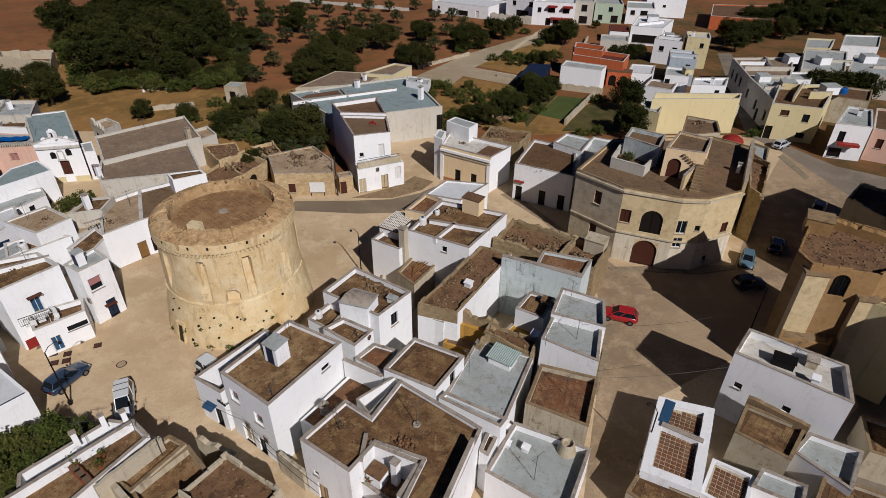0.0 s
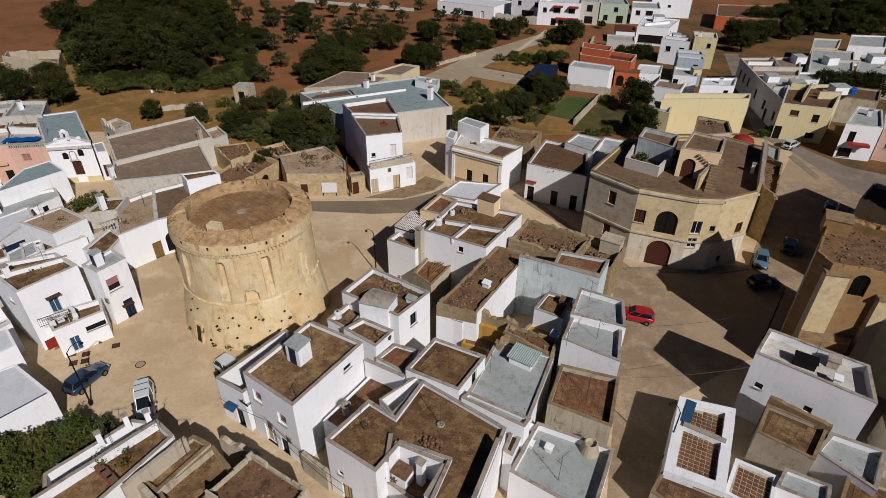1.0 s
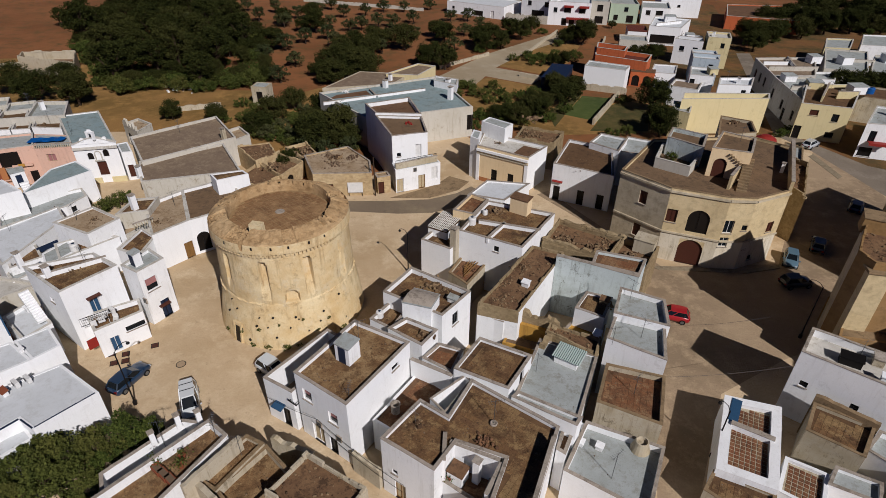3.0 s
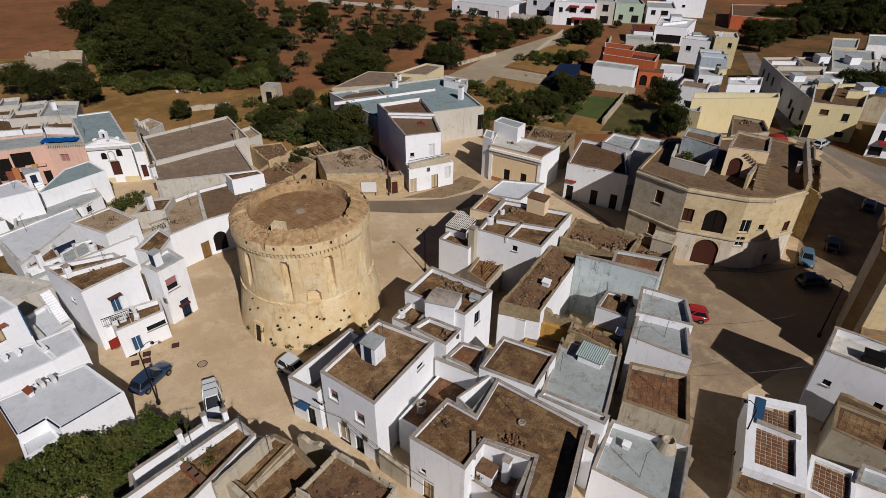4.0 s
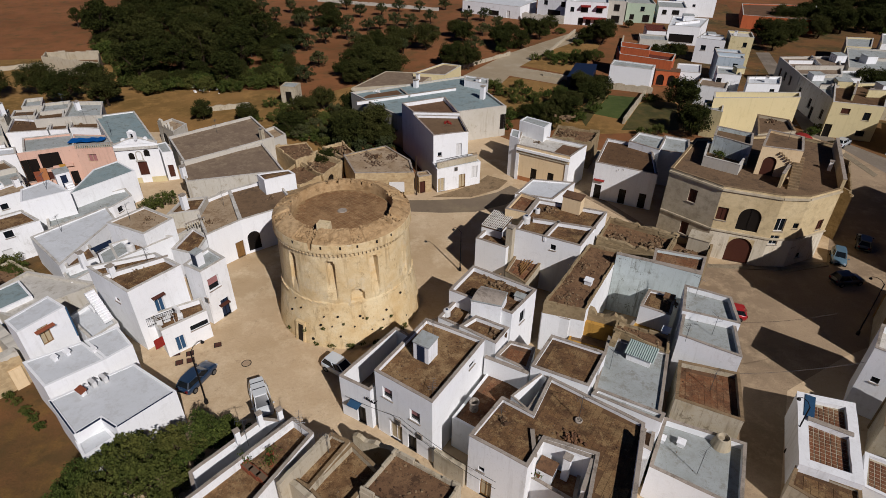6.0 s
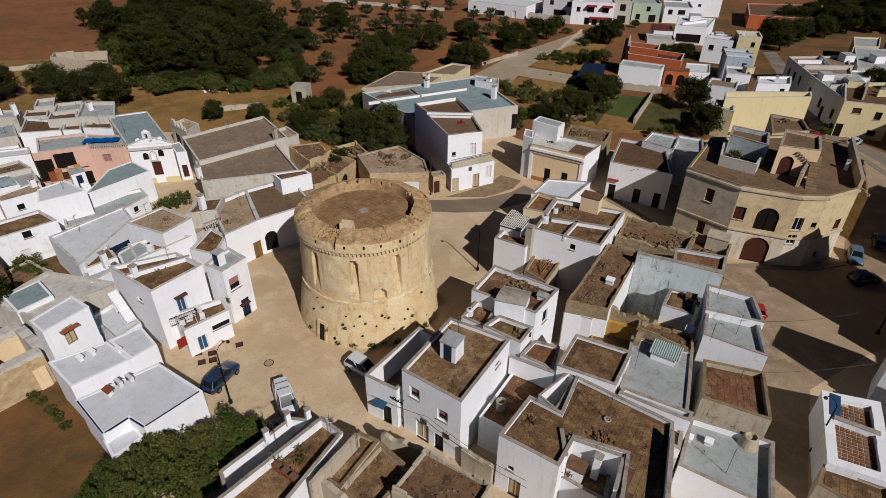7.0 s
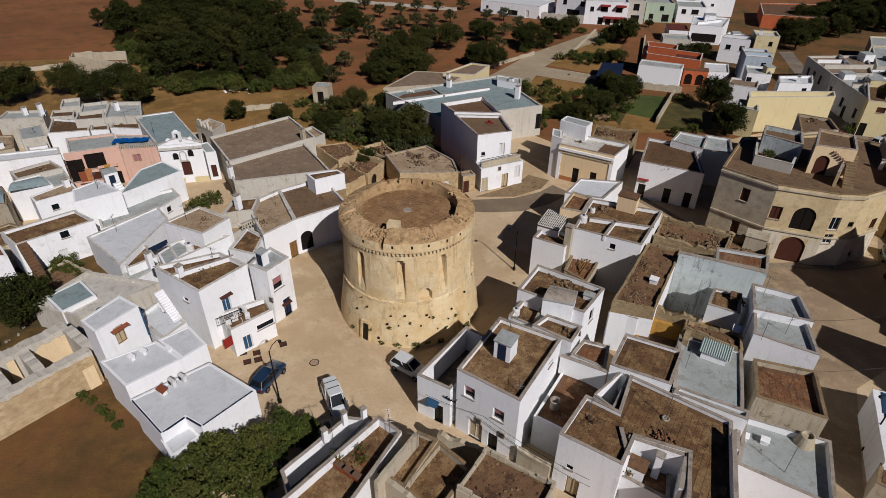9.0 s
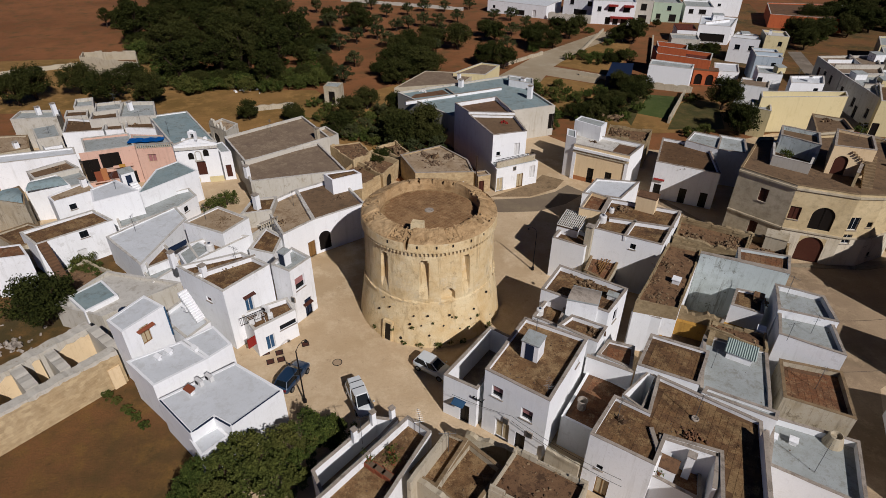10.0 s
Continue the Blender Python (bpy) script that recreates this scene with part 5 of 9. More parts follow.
e1_ = house("long white walled terrace", 4.8, "w", "lw", 0.2, [(-72.5, 79.4), (-74.1, 81.9), (-84.7, 78.7), (-82.8, 75.8)])
f1_ = house("cream house with sandy roof", 5.0, "lc", "sand", 0.3, [(-73.7, 70.7), (-69.4, 74.2), (-72.5, 76.7), (-76.0, 73.0)])
f2_ = house("white house with grey vaulted roof", 4.8, "w", "gr", 0.1, [(-68.3, 69.4), (-71.8, 72.5), (-74.1, 70.6), (-73.5, 68.1)])
f3_ = house("cream roof terrace house", 4.5, "lc", "gr", 0.2, [(-68.4, 69.4), (-66.2, 70.4), (-70.1, 75.1), (-71.8, 72.6)])
f4_ = house("white house with brown sloping roof", 4.8, "w", "ps", 0.1, [(-67.9, 64.5), (-64.1, 67.8), (-66.5, 70.3), (-69.4, 66.0)], holes=[(0, 1.9, 3.03, 0.8, 0.8, "win")])
f5_ = house("sandy stone house with grey roof", 4.8, "c", "gr", 0.2, [(-71.0, 63.9), (-73.1, 67.3), (-74.7, 69.0), (-77.4, 65.8)])
f6_ = house("low house with brown roof", 3.2, "c", "br", 0.2, [(-68.2, 56.3), (-65.0, 60.0), (-70.2, 62.1), (-72.7, 59.4)])
g1_ = house("white house with pale grey roof", 5.8, "w", "lw", 0.1, [(-57.4, 65.6), (-61.7, 68.7), (-63.7, 66.0), (-61.7, 62.5)])
g2_ = house("white house with blue-grey roof", 4.6, "w", "bl", 0.1, [(-53.0, 73.9), (-56.9, 77.2), (-59.0, 74.4), (-58.6, 66.7)], holes=[(3, 6.39, 0.02, 1.2, 1.6, "door_dark")])
g3_ = house("white house with pale grey terrace", 3.8, "w", "lw", 0.15, [(-52.1, 51.7), (-50.6, 61.8), (-53.1, 64.9), (-58.5, 57.6)])
g4_ = house("white house with roof terrace and outside stair", 4.4, "w", "br", 0.3, [(-58.8, 60.5), (-62.4, 63.1), (-68.3, 57.8), (-65.0, 55.1)], holes=[(3, 4.86, 3.34, 0.9, 0.9, "win"), (3, 4.04, 0.02, 1.0, 2.0, "door_white")])
g5_ = house("white house with brown roof", 3.4, "w", "br", 0.4, [(-51.4, 51.7), (-49.1, 53.9), (-51.4, 56.6), (-53.7, 54.7)])
h1_ = house("white house with stained brown roof", 6.0, "w", "ps", 0.15, [(-43.6, 54.5), (-41.6, 58.0), (-46.0, 60.8), (-48.8, 57.1)])
h2_ = house("white house with brown roof terrace", 4.4, "w", "br", 0.4, [(-45.8, 51.8), (-41.5, 56.6), (-44.7, 57.4), (-48.1, 55.0)])
h3_ = house("cream house with grey roof", 5.4, "lc", "br", 0.2, [(-39.7, 60.9), (-39.8, 64.4), (-42.7, 63.8), (-43.2, 59.9)])
i1_ = house("white house along the square with brown terrace", 4.9, "w", "ps", 0.4, [(-34.4, 59.3), (-37.9, 67.2), (-41.3, 63.3), (-37.4, 55.9)], holes=[(3, 3.78, 0.02, 1.1, 2.2, "door_wood"), (2, 4.59, 1.63, 1.6, 1.5, "door_wood")])
i2_ = house("white house along the square with sandy roof", 4.9, "w", "sand", 0.4, [(-28.6, 63.3), (-32.8, 70.8), (-38.0, 67.2), (-34.4, 59.3)], holes=[(3, 1.16, 0.31, 1.6, 2.6, "arch_dark")])
i3_ = house("white roof room with weathered top", 6.6, "w", "br", 0.1, [(-29.4, 68.5), (-30.5, 69.7), (-34.4, 68.4), (-33.0, 66.5)], base=4.4, category="roof room", name="roof_room")
j1_ = house("white house on the square with brown terraces", 7.2, "w", "br", 0.4, [(-45.5, 46.5), (-39.8, 42.3), (-36.5, 46.7), (-39.8, 48.9)], holes=[(1, 2.45, 2.92, 0.9, 2.1, "door_blue"), (0, 4.34, 4.82, 0.8, 0.5, "win_brown")])
j2_ = house("white house on the square with grey roof", 6.7, "w", "gr", 0.3, [(-36.6, 47.4), (-34.5, 46.1), (-32.8, 48.6), (-35.1, 50.5)], holes=[(1, 1.13, 3.93, 1.3, 1.5, "win_pink"), (1, 1.8, 0.02, 1.0, 2.2, "door_navy")])
j3_ = house("white ground-floor front with a roof terrace", 3.4, "w", "br", 0.5, [(-34.0, 44.2), (-35.2, 46.2), (-39.3, 43.7), (-37.3, 41.2)], holes=[(3, 3.44, 1.82, 1.8, 0.6, "win"), (3, 1.38, 0.13, 0.9, 1.8, "door_blue")])
k1_ = house("white house with pale grey roof and blue-painted gutter", 3.9, "w", "lw", 0.06, [(-39.0, 28.9), (-37.75, 30.5), (-36.1, 29.5), (-32.9, 33.2), (-37.7, 36.5), (-42.8, 32.4)])
k1b_ = house("small white lean-to with pale roof", 2.9, "w", "lw", 0.1, [(-38.0, 27.6), (-36.4, 29.5), (-37.6, 30.5), (-39.4, 29.2)], holes=[(0, 0.65, 1.2, 0.7, 0.7, "win"), (0, 1.75, 1.2, 0.7, 0.7, "win")])
k2_ = house("white house with pale grey roof terrace", 4.6, "w", "lw", 0.06, [(-39.8, 36.3), (-42.9, 38.6), (-46.7, 36.1), (-43.3, 33.2)], holes=[(3, 2.58, 0.48, 0.8, 0.5, "win_brown")])
k2b_ = house("white house with pale roof and washing lines", 4.6, "w", "lw", 0.06, [(-38.3, 38.1), (-40.7, 40.6), (-42.8, 38.7), (-39.8, 36.3)])
k3_ = house("white roof house with pale grey top", 7.0, "w", "lw", 0.06, [(-46.8, 37.1), (-44.6, 40.6), (-47.0, 42.2), (-48.8, 38.7)], holes=[(0, 1.85, 4.42, 0.9, 1.9, "door_cream")])
k5_ = house("low white terrace house with outside stair", 3.6, "w", "lw", 0.4, [(-43.1, 39.9), (-41.7, 42.3), (-45.6, 45.9), (-46.9, 43.2)])
k6_ = house("long pale walled terrace behind houses", 2.8, "lc", "copew", 0.3, [(-53.1, 44.3), (-47.3, 49.8), (-56.1, 52.1), (-58.8, 46.2)])
n1_ = house("low white terrace with white pillars", 3.6, "w", "dk", 2.2, [(-28.2, 23.4), (-23.3, 30.2), (-25.2, 30.5), (-29.4, 25.7)])
n2_ = house("white house with brown roof and terracotta pots", 4.9, "w", "gv", 0.8, [(-24.7, 20.7), (-20.7, 27.9), (-22.5, 29.4), (-29.1, 21.9)])
n3_ = house("peach plastered house with brown roof", 4.4, "c", "gv", 0.3, [(-20.4, 23.6), (-18.0, 27.5), (-19.5, 28.3), (-22.3, 24.8)])
n4_ = house("old cream house with grey-brown roof", 4.1, "c", "gv", 0.6, [(-18.3, 21.6), (-15.6, 25.2), (-17.9, 27.6), (-20.6, 23.9)])
n5_ = house("old house with rubble-strewn mossy brown roof", 4.8, "c", "rb", 0.25, [(-12.1, 20.2), (-10.0, 23.3), (-14.6, 26.3), (-16.9, 23.1)])
y1_ = house("long pale yellow house with blank front", 6.6, "y", "copew", 1.1, [(39.9, 98.8), (56.1, 99.2), (57.6, 102.0), (41.6, 102.4)])
y1b_ = house("low rear wing of the long yellow house", 3.4, "lc", "copew", 0.3, [(42.0, 102.8), (57.9, 102.4), (59.6, 105.0), (43.0, 107.0)])
y2_ = house("white house with flat roof", 6.0, "w", "lw", 0.4, [(57.7, 108.7), (60.8, 114.0), (53.6, 113.9), (51.4, 109.4)], holes=[(3, 5.05, 3.96, 0.9, 1.1, "win")])
y3_ = house("white house with flat roof", 5.5, "w", "gr", 0.4, [(53.7, 116.4), (56.2, 122.2), (51.7, 123.9), (49.3, 118.0)], holes=[(3, 0.62, 3.41, 1.0, 1.2, "win")])
y4_ = house("pale blue house with flat roof", 6.0, "b", "lw", 0.3, [(54.4, 129.4), (59.7, 127.6), (62.2, 135.2), (57.0, 137.0)], holes=[(0, 4.0, 3.6, 1.0, 1.2, "win")])
y5_ = house("tall yellow house with flat roof", 7.4, "y", "copew", 0.4, [(63.4, 143.3), (68.4, 141.6), (70.6, 147.5), (65.4, 149.3)], holes=[(0, 3.6, 5.0, 0.9, 1.1, "win")])
y6_ = house("white house with flat roof and inner yard", 6.0, "w", "gr", 0.5, [(57.0, 147.6), (62.9, 144.2), (65.0, 150.2), (61.5, 153.5)], holes=[(0, 2.0, 3.2, 1.2, 1.2, "win"), (0, 5.2, 3.2, 1.2, 1.2, "win")])
y7_ = house("long white house with a shaded veranda", 5.0, "w", "lw", 0.3, [(57.1, 167.1), (65.1, 164.2), (72.5, 176.0), (63.0, 180.0)], holes=[(0, 4.0, 0.6, 6.6, 2.2, "win_dark"), (1, 3.0, 2.4, 1.2, 1.4, "win")])
y8_ = house("tall white house with blank front", 6.5, "w", "lw", 0.4, [(74.2, 206.1), (86.8, 203.2), (89.9, 216.9), (77.2, 219.7)], holes=[(0, 6.0, 3.2, 1.0, 0.8, "win")])
y9_ = house("low white house with tiled roof", 4.0, "w", "dk", 0.3, [(49.0, 112.2), (52.1, 117.5), (47.2, 119.8), (44.2, 115.1)])
z1_ = house("grey plastered town house with flat roof", 6.0, "lc", "dk", 0.4, [(65.6, 115.6), (74.3, 115.3), (82.8, 129.8), (68.5, 129.2)], holes=[(3, 9.83, 2.62, 1.1, 1.8, "win_dark"), (3, 3.0, 2.4, 1.2, 1.9, "win_brown"), (3, 6.4, 2.5, 1.2, 1.9, "win_dark")])
z1b_ = house("grey plastered town house with stained facade", 6.0, "lc", "gr", 0.5, [(62.8, 100.0), (68.7, 109.5), (73.6, 114.9), (65.4, 115.2)], holes=[(3, 1.88, 2.17, 1.1, 1.8, "win_dark"), (3, 7.57, 1.72, 1.1, 1.8, "win_dark"), (3, 13.34, 1.48, 1.1, 1.8, "win_dark"), (3, 9.27, 0.02, 1.2, 2.4, "door_dark")])
z2_ = house("yellow town house with brown roof terrace", 6.5, "y", "br", 0.7, [(68.3, 94.1), (79.3, 108.0), (67.9, 107.9), (60.8, 97.0)], holes=[(3, 5.95, 0.83, 1.4, 1.0, "win"), (3, 5.93, 3.78, 1.1, 1.4, "win"), (3, 2.43, 4.55, 1.4, 1.0, "win_brown"), (3, 0.72, 0.02, 1.2, 2.4, "door_dark")])
z3_ = house("white town house with balcony", 6.0, "w", "gr", 0.3, [(72.2, 86.6), (77.8, 95.0), (74.7, 97.0), (67.2, 88.4)], holes=[(3, 1.5, 3.02, 1.0, 1.8, "win"), (3, 1.34, 0.3, 2.0, 1.6, "win_dark")])
z4_ = house("peach town house with brown roof", 5.5, "p", "br", 0.3, [(77.9, 84.5), (85.6, 95.0), (80.3, 97.3), (73.1, 87.4)], holes=[(3, 1.61, 2.37, 1.0, 1.6, "win_brown")])
z5_ = house("large white house with flat roof", 5.0, "lc", "gr", 0.3, [(90.1, 121.8), (101.5, 139.1), (92.8, 142.2), (81.8, 124.3)])
z6_ = house("white house with flat roof", 5.0, "lc", "gr", 0.3, [(98.9, 117.7), (109.4, 132.5), (101.1, 136.0), (90.6, 121.8)])
z7_ = house("yellow house with flat roof", 5.0, "y", "gr", 0.3, [(99.2, 142.3), (106.2, 151.8), (99.6, 153.0), (93.4, 143.4)], holes=[(3, 4.49, 1.04, 1.0, 1.2, "win"), (3, 2.96, 1.75, 0.8, 1.0, "win")])
z8_ = house("white house with flat roof", 5.0, "w", "gr", 0.3, [(112.4, 143.7), (121.3, 155.9), (112.2, 157.1), (104.2, 145.8)])
p1_ = house("long low white house with flat roof", 3.9, "w", "lw", 0.3, [(1.3, 211.1), (19.7, 199.5), (27.2, 211.4), (8.8, 223.0)], holes=[(0, 2.5, 1.6, 1.0, 0.9, "win"), (0, 12.2, 0.3, 3.6, 1.6, "win_dark"), (0, 17.5, 0.02, 1.2, 2.3, "door_white")])
p2_ = house("white two-storey house with a garage", 7.0, "w", "lw", 0.5, [(25.9, 202.7), (36.2, 195.1), (44.5, 206.4), (34.2, 214.0)], holes=[(0, 6.2, 1.2, 4.6, 1.9, "win_dark"), (0, 9.2, 4.4, 1.6, 1.5, "win"), (0, 3.0, 4.4, 1.4, 1.4, "win")])
p3_ = house("white house with red awnings over its balconies", 7.0, "w", "lw", 0.5, [(33.1, 192.6), (45.9, 189.2), (49.4, 202.8), (36.6, 206.1)], holes=[(0, 5.2, 0.02, 1.6, 2.2, "door_dark"), (0, 7.6, 0.02, 1.6, 2.2, "door_dark"), (0, 10.2, 0.02, 1.8, 2.2, "door_dark"), (0, 6.0, 3.9, 2.2, 2.0, "win_dark"), (0, 10.6, 3.9, 2.0, 2.0, "win_dark"), (0, 2.2, 3.9, 1.2, 1.4, "win")])
p4_ = house("pale green house in the village", 6.0, "g", "gr", 0.5, [(53.9, 195.5), (62.6, 193.8), (64.8, 205.6), (56.1, 207.3)], holes=[(0, 2.0, 1.0, 1.4, 1.6, "win_dark"), (0, 6.5, 0.3, 2.2, 2.2, "win_dark"), (0, 5.0, 3.6, 1.3, 1.4, "win")])
p5_ = house("cream two-storey house with a balcony", 7.0, "lc", "gr", 0.4, [(47.0, 193.5), (52.3, 191.8), (56.0, 203.2), (50.7, 204.9)], holes=[(0, 2.8, 0.4, 2.6, 2.2, "win_dark"), (0, 2.8, 4.0, 1.8, 2.0, "win_dark")])
o1_ = house("orange-red house with walled terraces", 5.4, "r", "rd", 0.8, [(43.4, 127.8), (46.6, 134.0), (35.0, 141.4), (33.4, 134.2)], holes=[(3, 10.3, 1.2, 1.6, 2.0, "win_dark"), (3, 8.2, 1.2, 1.6, 2.0, "win_dark")])
o1b_ = house("raised orange terrace block of the orange house", 6.6, "r", "rd", 0.9, [(39.6, 132.6), (41.6, 137.0), (35.4, 140.8), (34.0, 136.0)], base=5.0, category="roof room", name="roof_room")
o1c_ = house("orange porch with a tiled awning", 3.4, "r", "tl", 0.02, [(40.2, 128.0), (45.2, 126.4), (46.2, 129.0), (41.0, 130.6)], holes=[(0, 1.3, 0.1, 1.6, 2.4, "arch_dark"), (0, 3.7, 0.1, 1.6, 2.4, "arch_dark")])
wb_ = house("white blank-walled house in the village", 4.8, "w", "gr", 0.2, [(37.4, 123.2), (39.4, 126.8), (31.3, 131.3), (29.3, 127.1)])
r1_ = house("low house with red tiled roof", 3.6, "w", "rd", 0.02, [(51.4, 167.5), (56.5, 166.2), (58.5, 174.0), (53.3, 175.3)], holes=[(0, 1.4, 0.4, 1.4, 1.8, "win_dark"), (0, 3.7, 0.4, 1.2, 2.0, "win_dark")])
r2_ = house("low white yard house with pale roof", 3.2, "lc", "gr", 0.3, [(46.5, 158.6), (53.5, 156.5), (55.2, 162.5), (48.2, 164.6)])
bl0_ = house("dark navy metal canopy in a yard", 2.6, "navy", "navy", 0.02, [(24.5, 124.1), (28.9, 135.8), (24.1, 136.8), (19.6, 125.8)])
ru_ = house("roofless farmhouse ruin in the fields", 3.6, "c", "rb", 1.8, [(-85.9, 132.8), (-90.5, 142.7), (-102.8, 142.2), (-101.1, 137.1)], category="ruin", name="ruined_house")
sh_ = house("small cream stone well house with an open front", 3.9, "c", "gr", 0.1, [(-38.2, 113.9), (-37.7, 117.0), (-40.9, 117.6), (-41.4, 114.5)], holes=[(3, 1.6, 0.3, 1.3, 2.6, "door_dark")], category="ruin", name="ruined_house")
castle_ = house("large stone baronial palace with arched gate and windows", 9.7, "s", "sand", 0.3, [(18.0, 63.0), (22.4, 58.0), (28.3, 55.5), (31.2, 55.3), (36.1, 57.3), (43.4, 69.6), (39.3, 73.6), (25.1, 72.5)], holes=[(1, 3.73, 4.47, 2.4, 3.0, "arch_dark"), (1, 3.68, 0.02, 2.8, 3.4, "arch_brown"), (1, 0.72, 5.33, 1.2, 1.7, "win_brown"), (0, 3.48, 6.36, 1.0, 1.7, "win_brown"), (0, 3.5, 1.82, 1.0, 1.7, "win_brown"), (2, 0.67, 5.06, 1.1, 1.7, "win_white"), (2, 2.49, 5.5, 0.6, 0.7, "win"), (3, 3.77, 4.43, 1.0, 1.4, "win_brown"), (2, 0.62, 3.18, 1.0, 1.3, "win_white"), (3, 2.04, 0.89, 0.7, 0.7, "win")], facade={0: "sgrey", 1: ("slow", 4.0, "s"), 2: ("slow", 4.0, "s"), 3: ("slow", 4.0, "s")}, category="palace", name="palace")
x3_ = house("ochre stone wing of the church", 9.5, "y", "rb", 0.3, [(40.3, 34.2), (43.3, 38.1), (38.6, 39.8), (36.7, 37.9)])
x4_ = house("old plastered house in the shade beside the church", 6.0, "c", "rb", 0.3, [(54.5, 55.5), (60.7, 63.2), (56.9, 66.3), (52.5, 62.2)])
e2_ = house("sandy weathered outhouse roof between white houses", 5.0, "stonec", "rb", 0.1, [(8.8, 35.6), (9.6, 37.6), (5.4, 39.9), (4.8, 38.8)])
es_ = house("narrow white roof strip with low parapets", 5.7, "w", "gr", 0.25, [(5.1, 27.6), (5.7, 28.4), (1.2, 31.1), (0.6, 30.5)])
lw_ = house("white-walled light well between two houses", 5.7, "w", "dk", 5.2, [(-4.64, 28.95), (-2.4, 32.2), (-2.85, 32.85), (-5.75, 30.4)], thick=0.12)
dc_ = house("white walled courtyard with terracotta floor", 3.6, "w", "tl", 0.2, [(-2.2, 22.6), (-0.7, 26.3), (-4.8, 28.3), (-5.9, 25.4)])
er_ = house("narrow white passage with red floor", 4.4, "w", "tl", 0.3, [(4.1, 26.1), (5.2, 28.2), (4.4, 28.6), (3.5, 26.6)])
r2b_ = house("low house with red-tiled roof terrace", 2.8, "w", "tw", 0.25, [(21.5, 22.1), (23.7, 25.2), (21.3, 26.8), (19.2, 24.0)])
r0_ = house("low house with brown stained roof", 2.6, "c", "br", 0.2, [(17.3, 20.9), (19.1, 23.8), (15.4, 25.9), (14.0, 24.3)])
g6_ = house("white house with pale limed roof", 4.4, "w", "gr", 0.1, [(-46.6, 50.5), (-44.8, 54.0), (-47.1, 55.8), (-48.4, 53.1)])
g7_ = house("white walled terrace between houses", 2.8, "w", "gr", 0.4, [(-58.7, 61.2), (-53.4, 66.7), (-52.2, 69.8), (-54.0, 72.0), (-58.9, 69.0), (-60.5, 64.0)], holes=[(1, 0.99, 1.52, 0.8, 0.8, "win")])
g8_ = house("white house with orange tiled roof", 5.0, "w", "tl", 0.1, [(-63.8, 52.1), (-66.0, 54.4), (-69.5, 53.5), (-68.0, 51.1)])
g9_ = house("low white terrace behind the square", 2.6, "w", "gr", 0.2, [(-50.5, 50.2), (-48.7, 53.3), (-50.5, 55.1), (-52.6, 52.3)])
k7_ = house("low house with pale grey-green roof", 3.0, "w", "bl", 0.05, [(-55.0, 44.8), (-52.9, 47.5), (-55.8, 50.2), (-57.9, 47.3)])
k8_ = house("walled yard with rubble and weeds", 1.0, "c", "rb", 0.3, [(-59.4, 49.4), (-57.1, 51.6), (-54.7, 49.8), (-54.9, 52.9), (-61.6, 57.0), (-63.4, 53.7)])
h4_ = house("old cream house with sandy roof", 3.6, "lc", "ps", 0.3, [(-42.6, 56.4), (-40.5, 59.9), (-42.9, 61.3), (-45.9, 57.0)])
h5_ = house("low white terrace house with brown floor", 3.8, "w", "br", 0.3, [(-38.1, 53.6), (-37.9, 57.5), (-40.4, 59.6), (-41.2, 54.8)])
o3_ = house("long orange house with red roof", 4.0, "r", "tl", 0.3, [(107.6, 179.2), (121.7, 203.1), (97.4, 206.4), (88.5, 187.1)])
y10_ = house("low white outbuilding between the far houses", 3.2, "w", "lw", 0.2, [(49.8, 126.2), (52.8, 133.0), (47.7, 134.4), (44.6, 127.5)])
y11_ = house("pale yellow wing with flat roof", 5.2, "y", "gr", 0.4, [(40.4, 95.5), (42.9, 100.5), (40.0, 102.0), (38.1, 97.5)])
y12_ = house("white house with terraces", 5.0, "w", "gr", 0.4, [(64.0, 194.5), (72.5, 192.5), (76.0, 204.0), (67.5, 206.0)], holes=[(0, 2.0, 2.8, 1.4, 1.4, "win_dark"), (0, 5.5, 2.8, 2.2, 1.4, "win_dark")])
z9_ = house("old grey house with brown roof", 5.0, "c", "br", 0.3, [(82.7, 102.5), (87.8, 109.3), (82.2, 112.1), (77.1, 105.7)])
z10_ = house("white house with roof terrace", 4.5, "w", "gr", 0.3, [(80.4, 117.6), (84.3, 123.5), (79.2, 123.4), (75.9, 118.4)])
u6_ = house("cream rear wing of the palace with roof terrace", 8.5, "c", "sand", 0.4, [(42.7, 78.1), (44.2, 82.7), (40.4, 85.1), (36.4, 77.0)])
q3_ = house("low dark-roofed shed behind the long building", 3.5, "c", "dk", 0.1, [(-13.0, 117.7), (-9.5, 125.0), (-20.7, 126.8), (-27.1, 114.7)])
q4_ = house("long cream outbuilding with brown roof", 4.0, "y", "dk", 0.3, [(-7.8, 122.0), (-3.9, 129.4), (-7.9, 131.3), (-14.7, 123.3)])
r6_ = house("low old house with brown roof beside the terrace", 3.0, "c", "br", 0.3, [(33.5, 27.1), (36.8, 25.5), (39.0, 28.6), (35.1, 30.6)])
r7_ = house("low brown-roofed house at the street end", 3.4, "c", "br", 0.3, [(31.0, 20.6), (32.9, 22.8), (28.6, 25.0), (26.5, 22.7)])
ow_ = house("narrow white house beside the peach facade", 6.6, "w", "gr", 0.1, [(1.9, 80.1), (2.6, 83.3), (1.4, 84.2), (0.7, 81.4)])


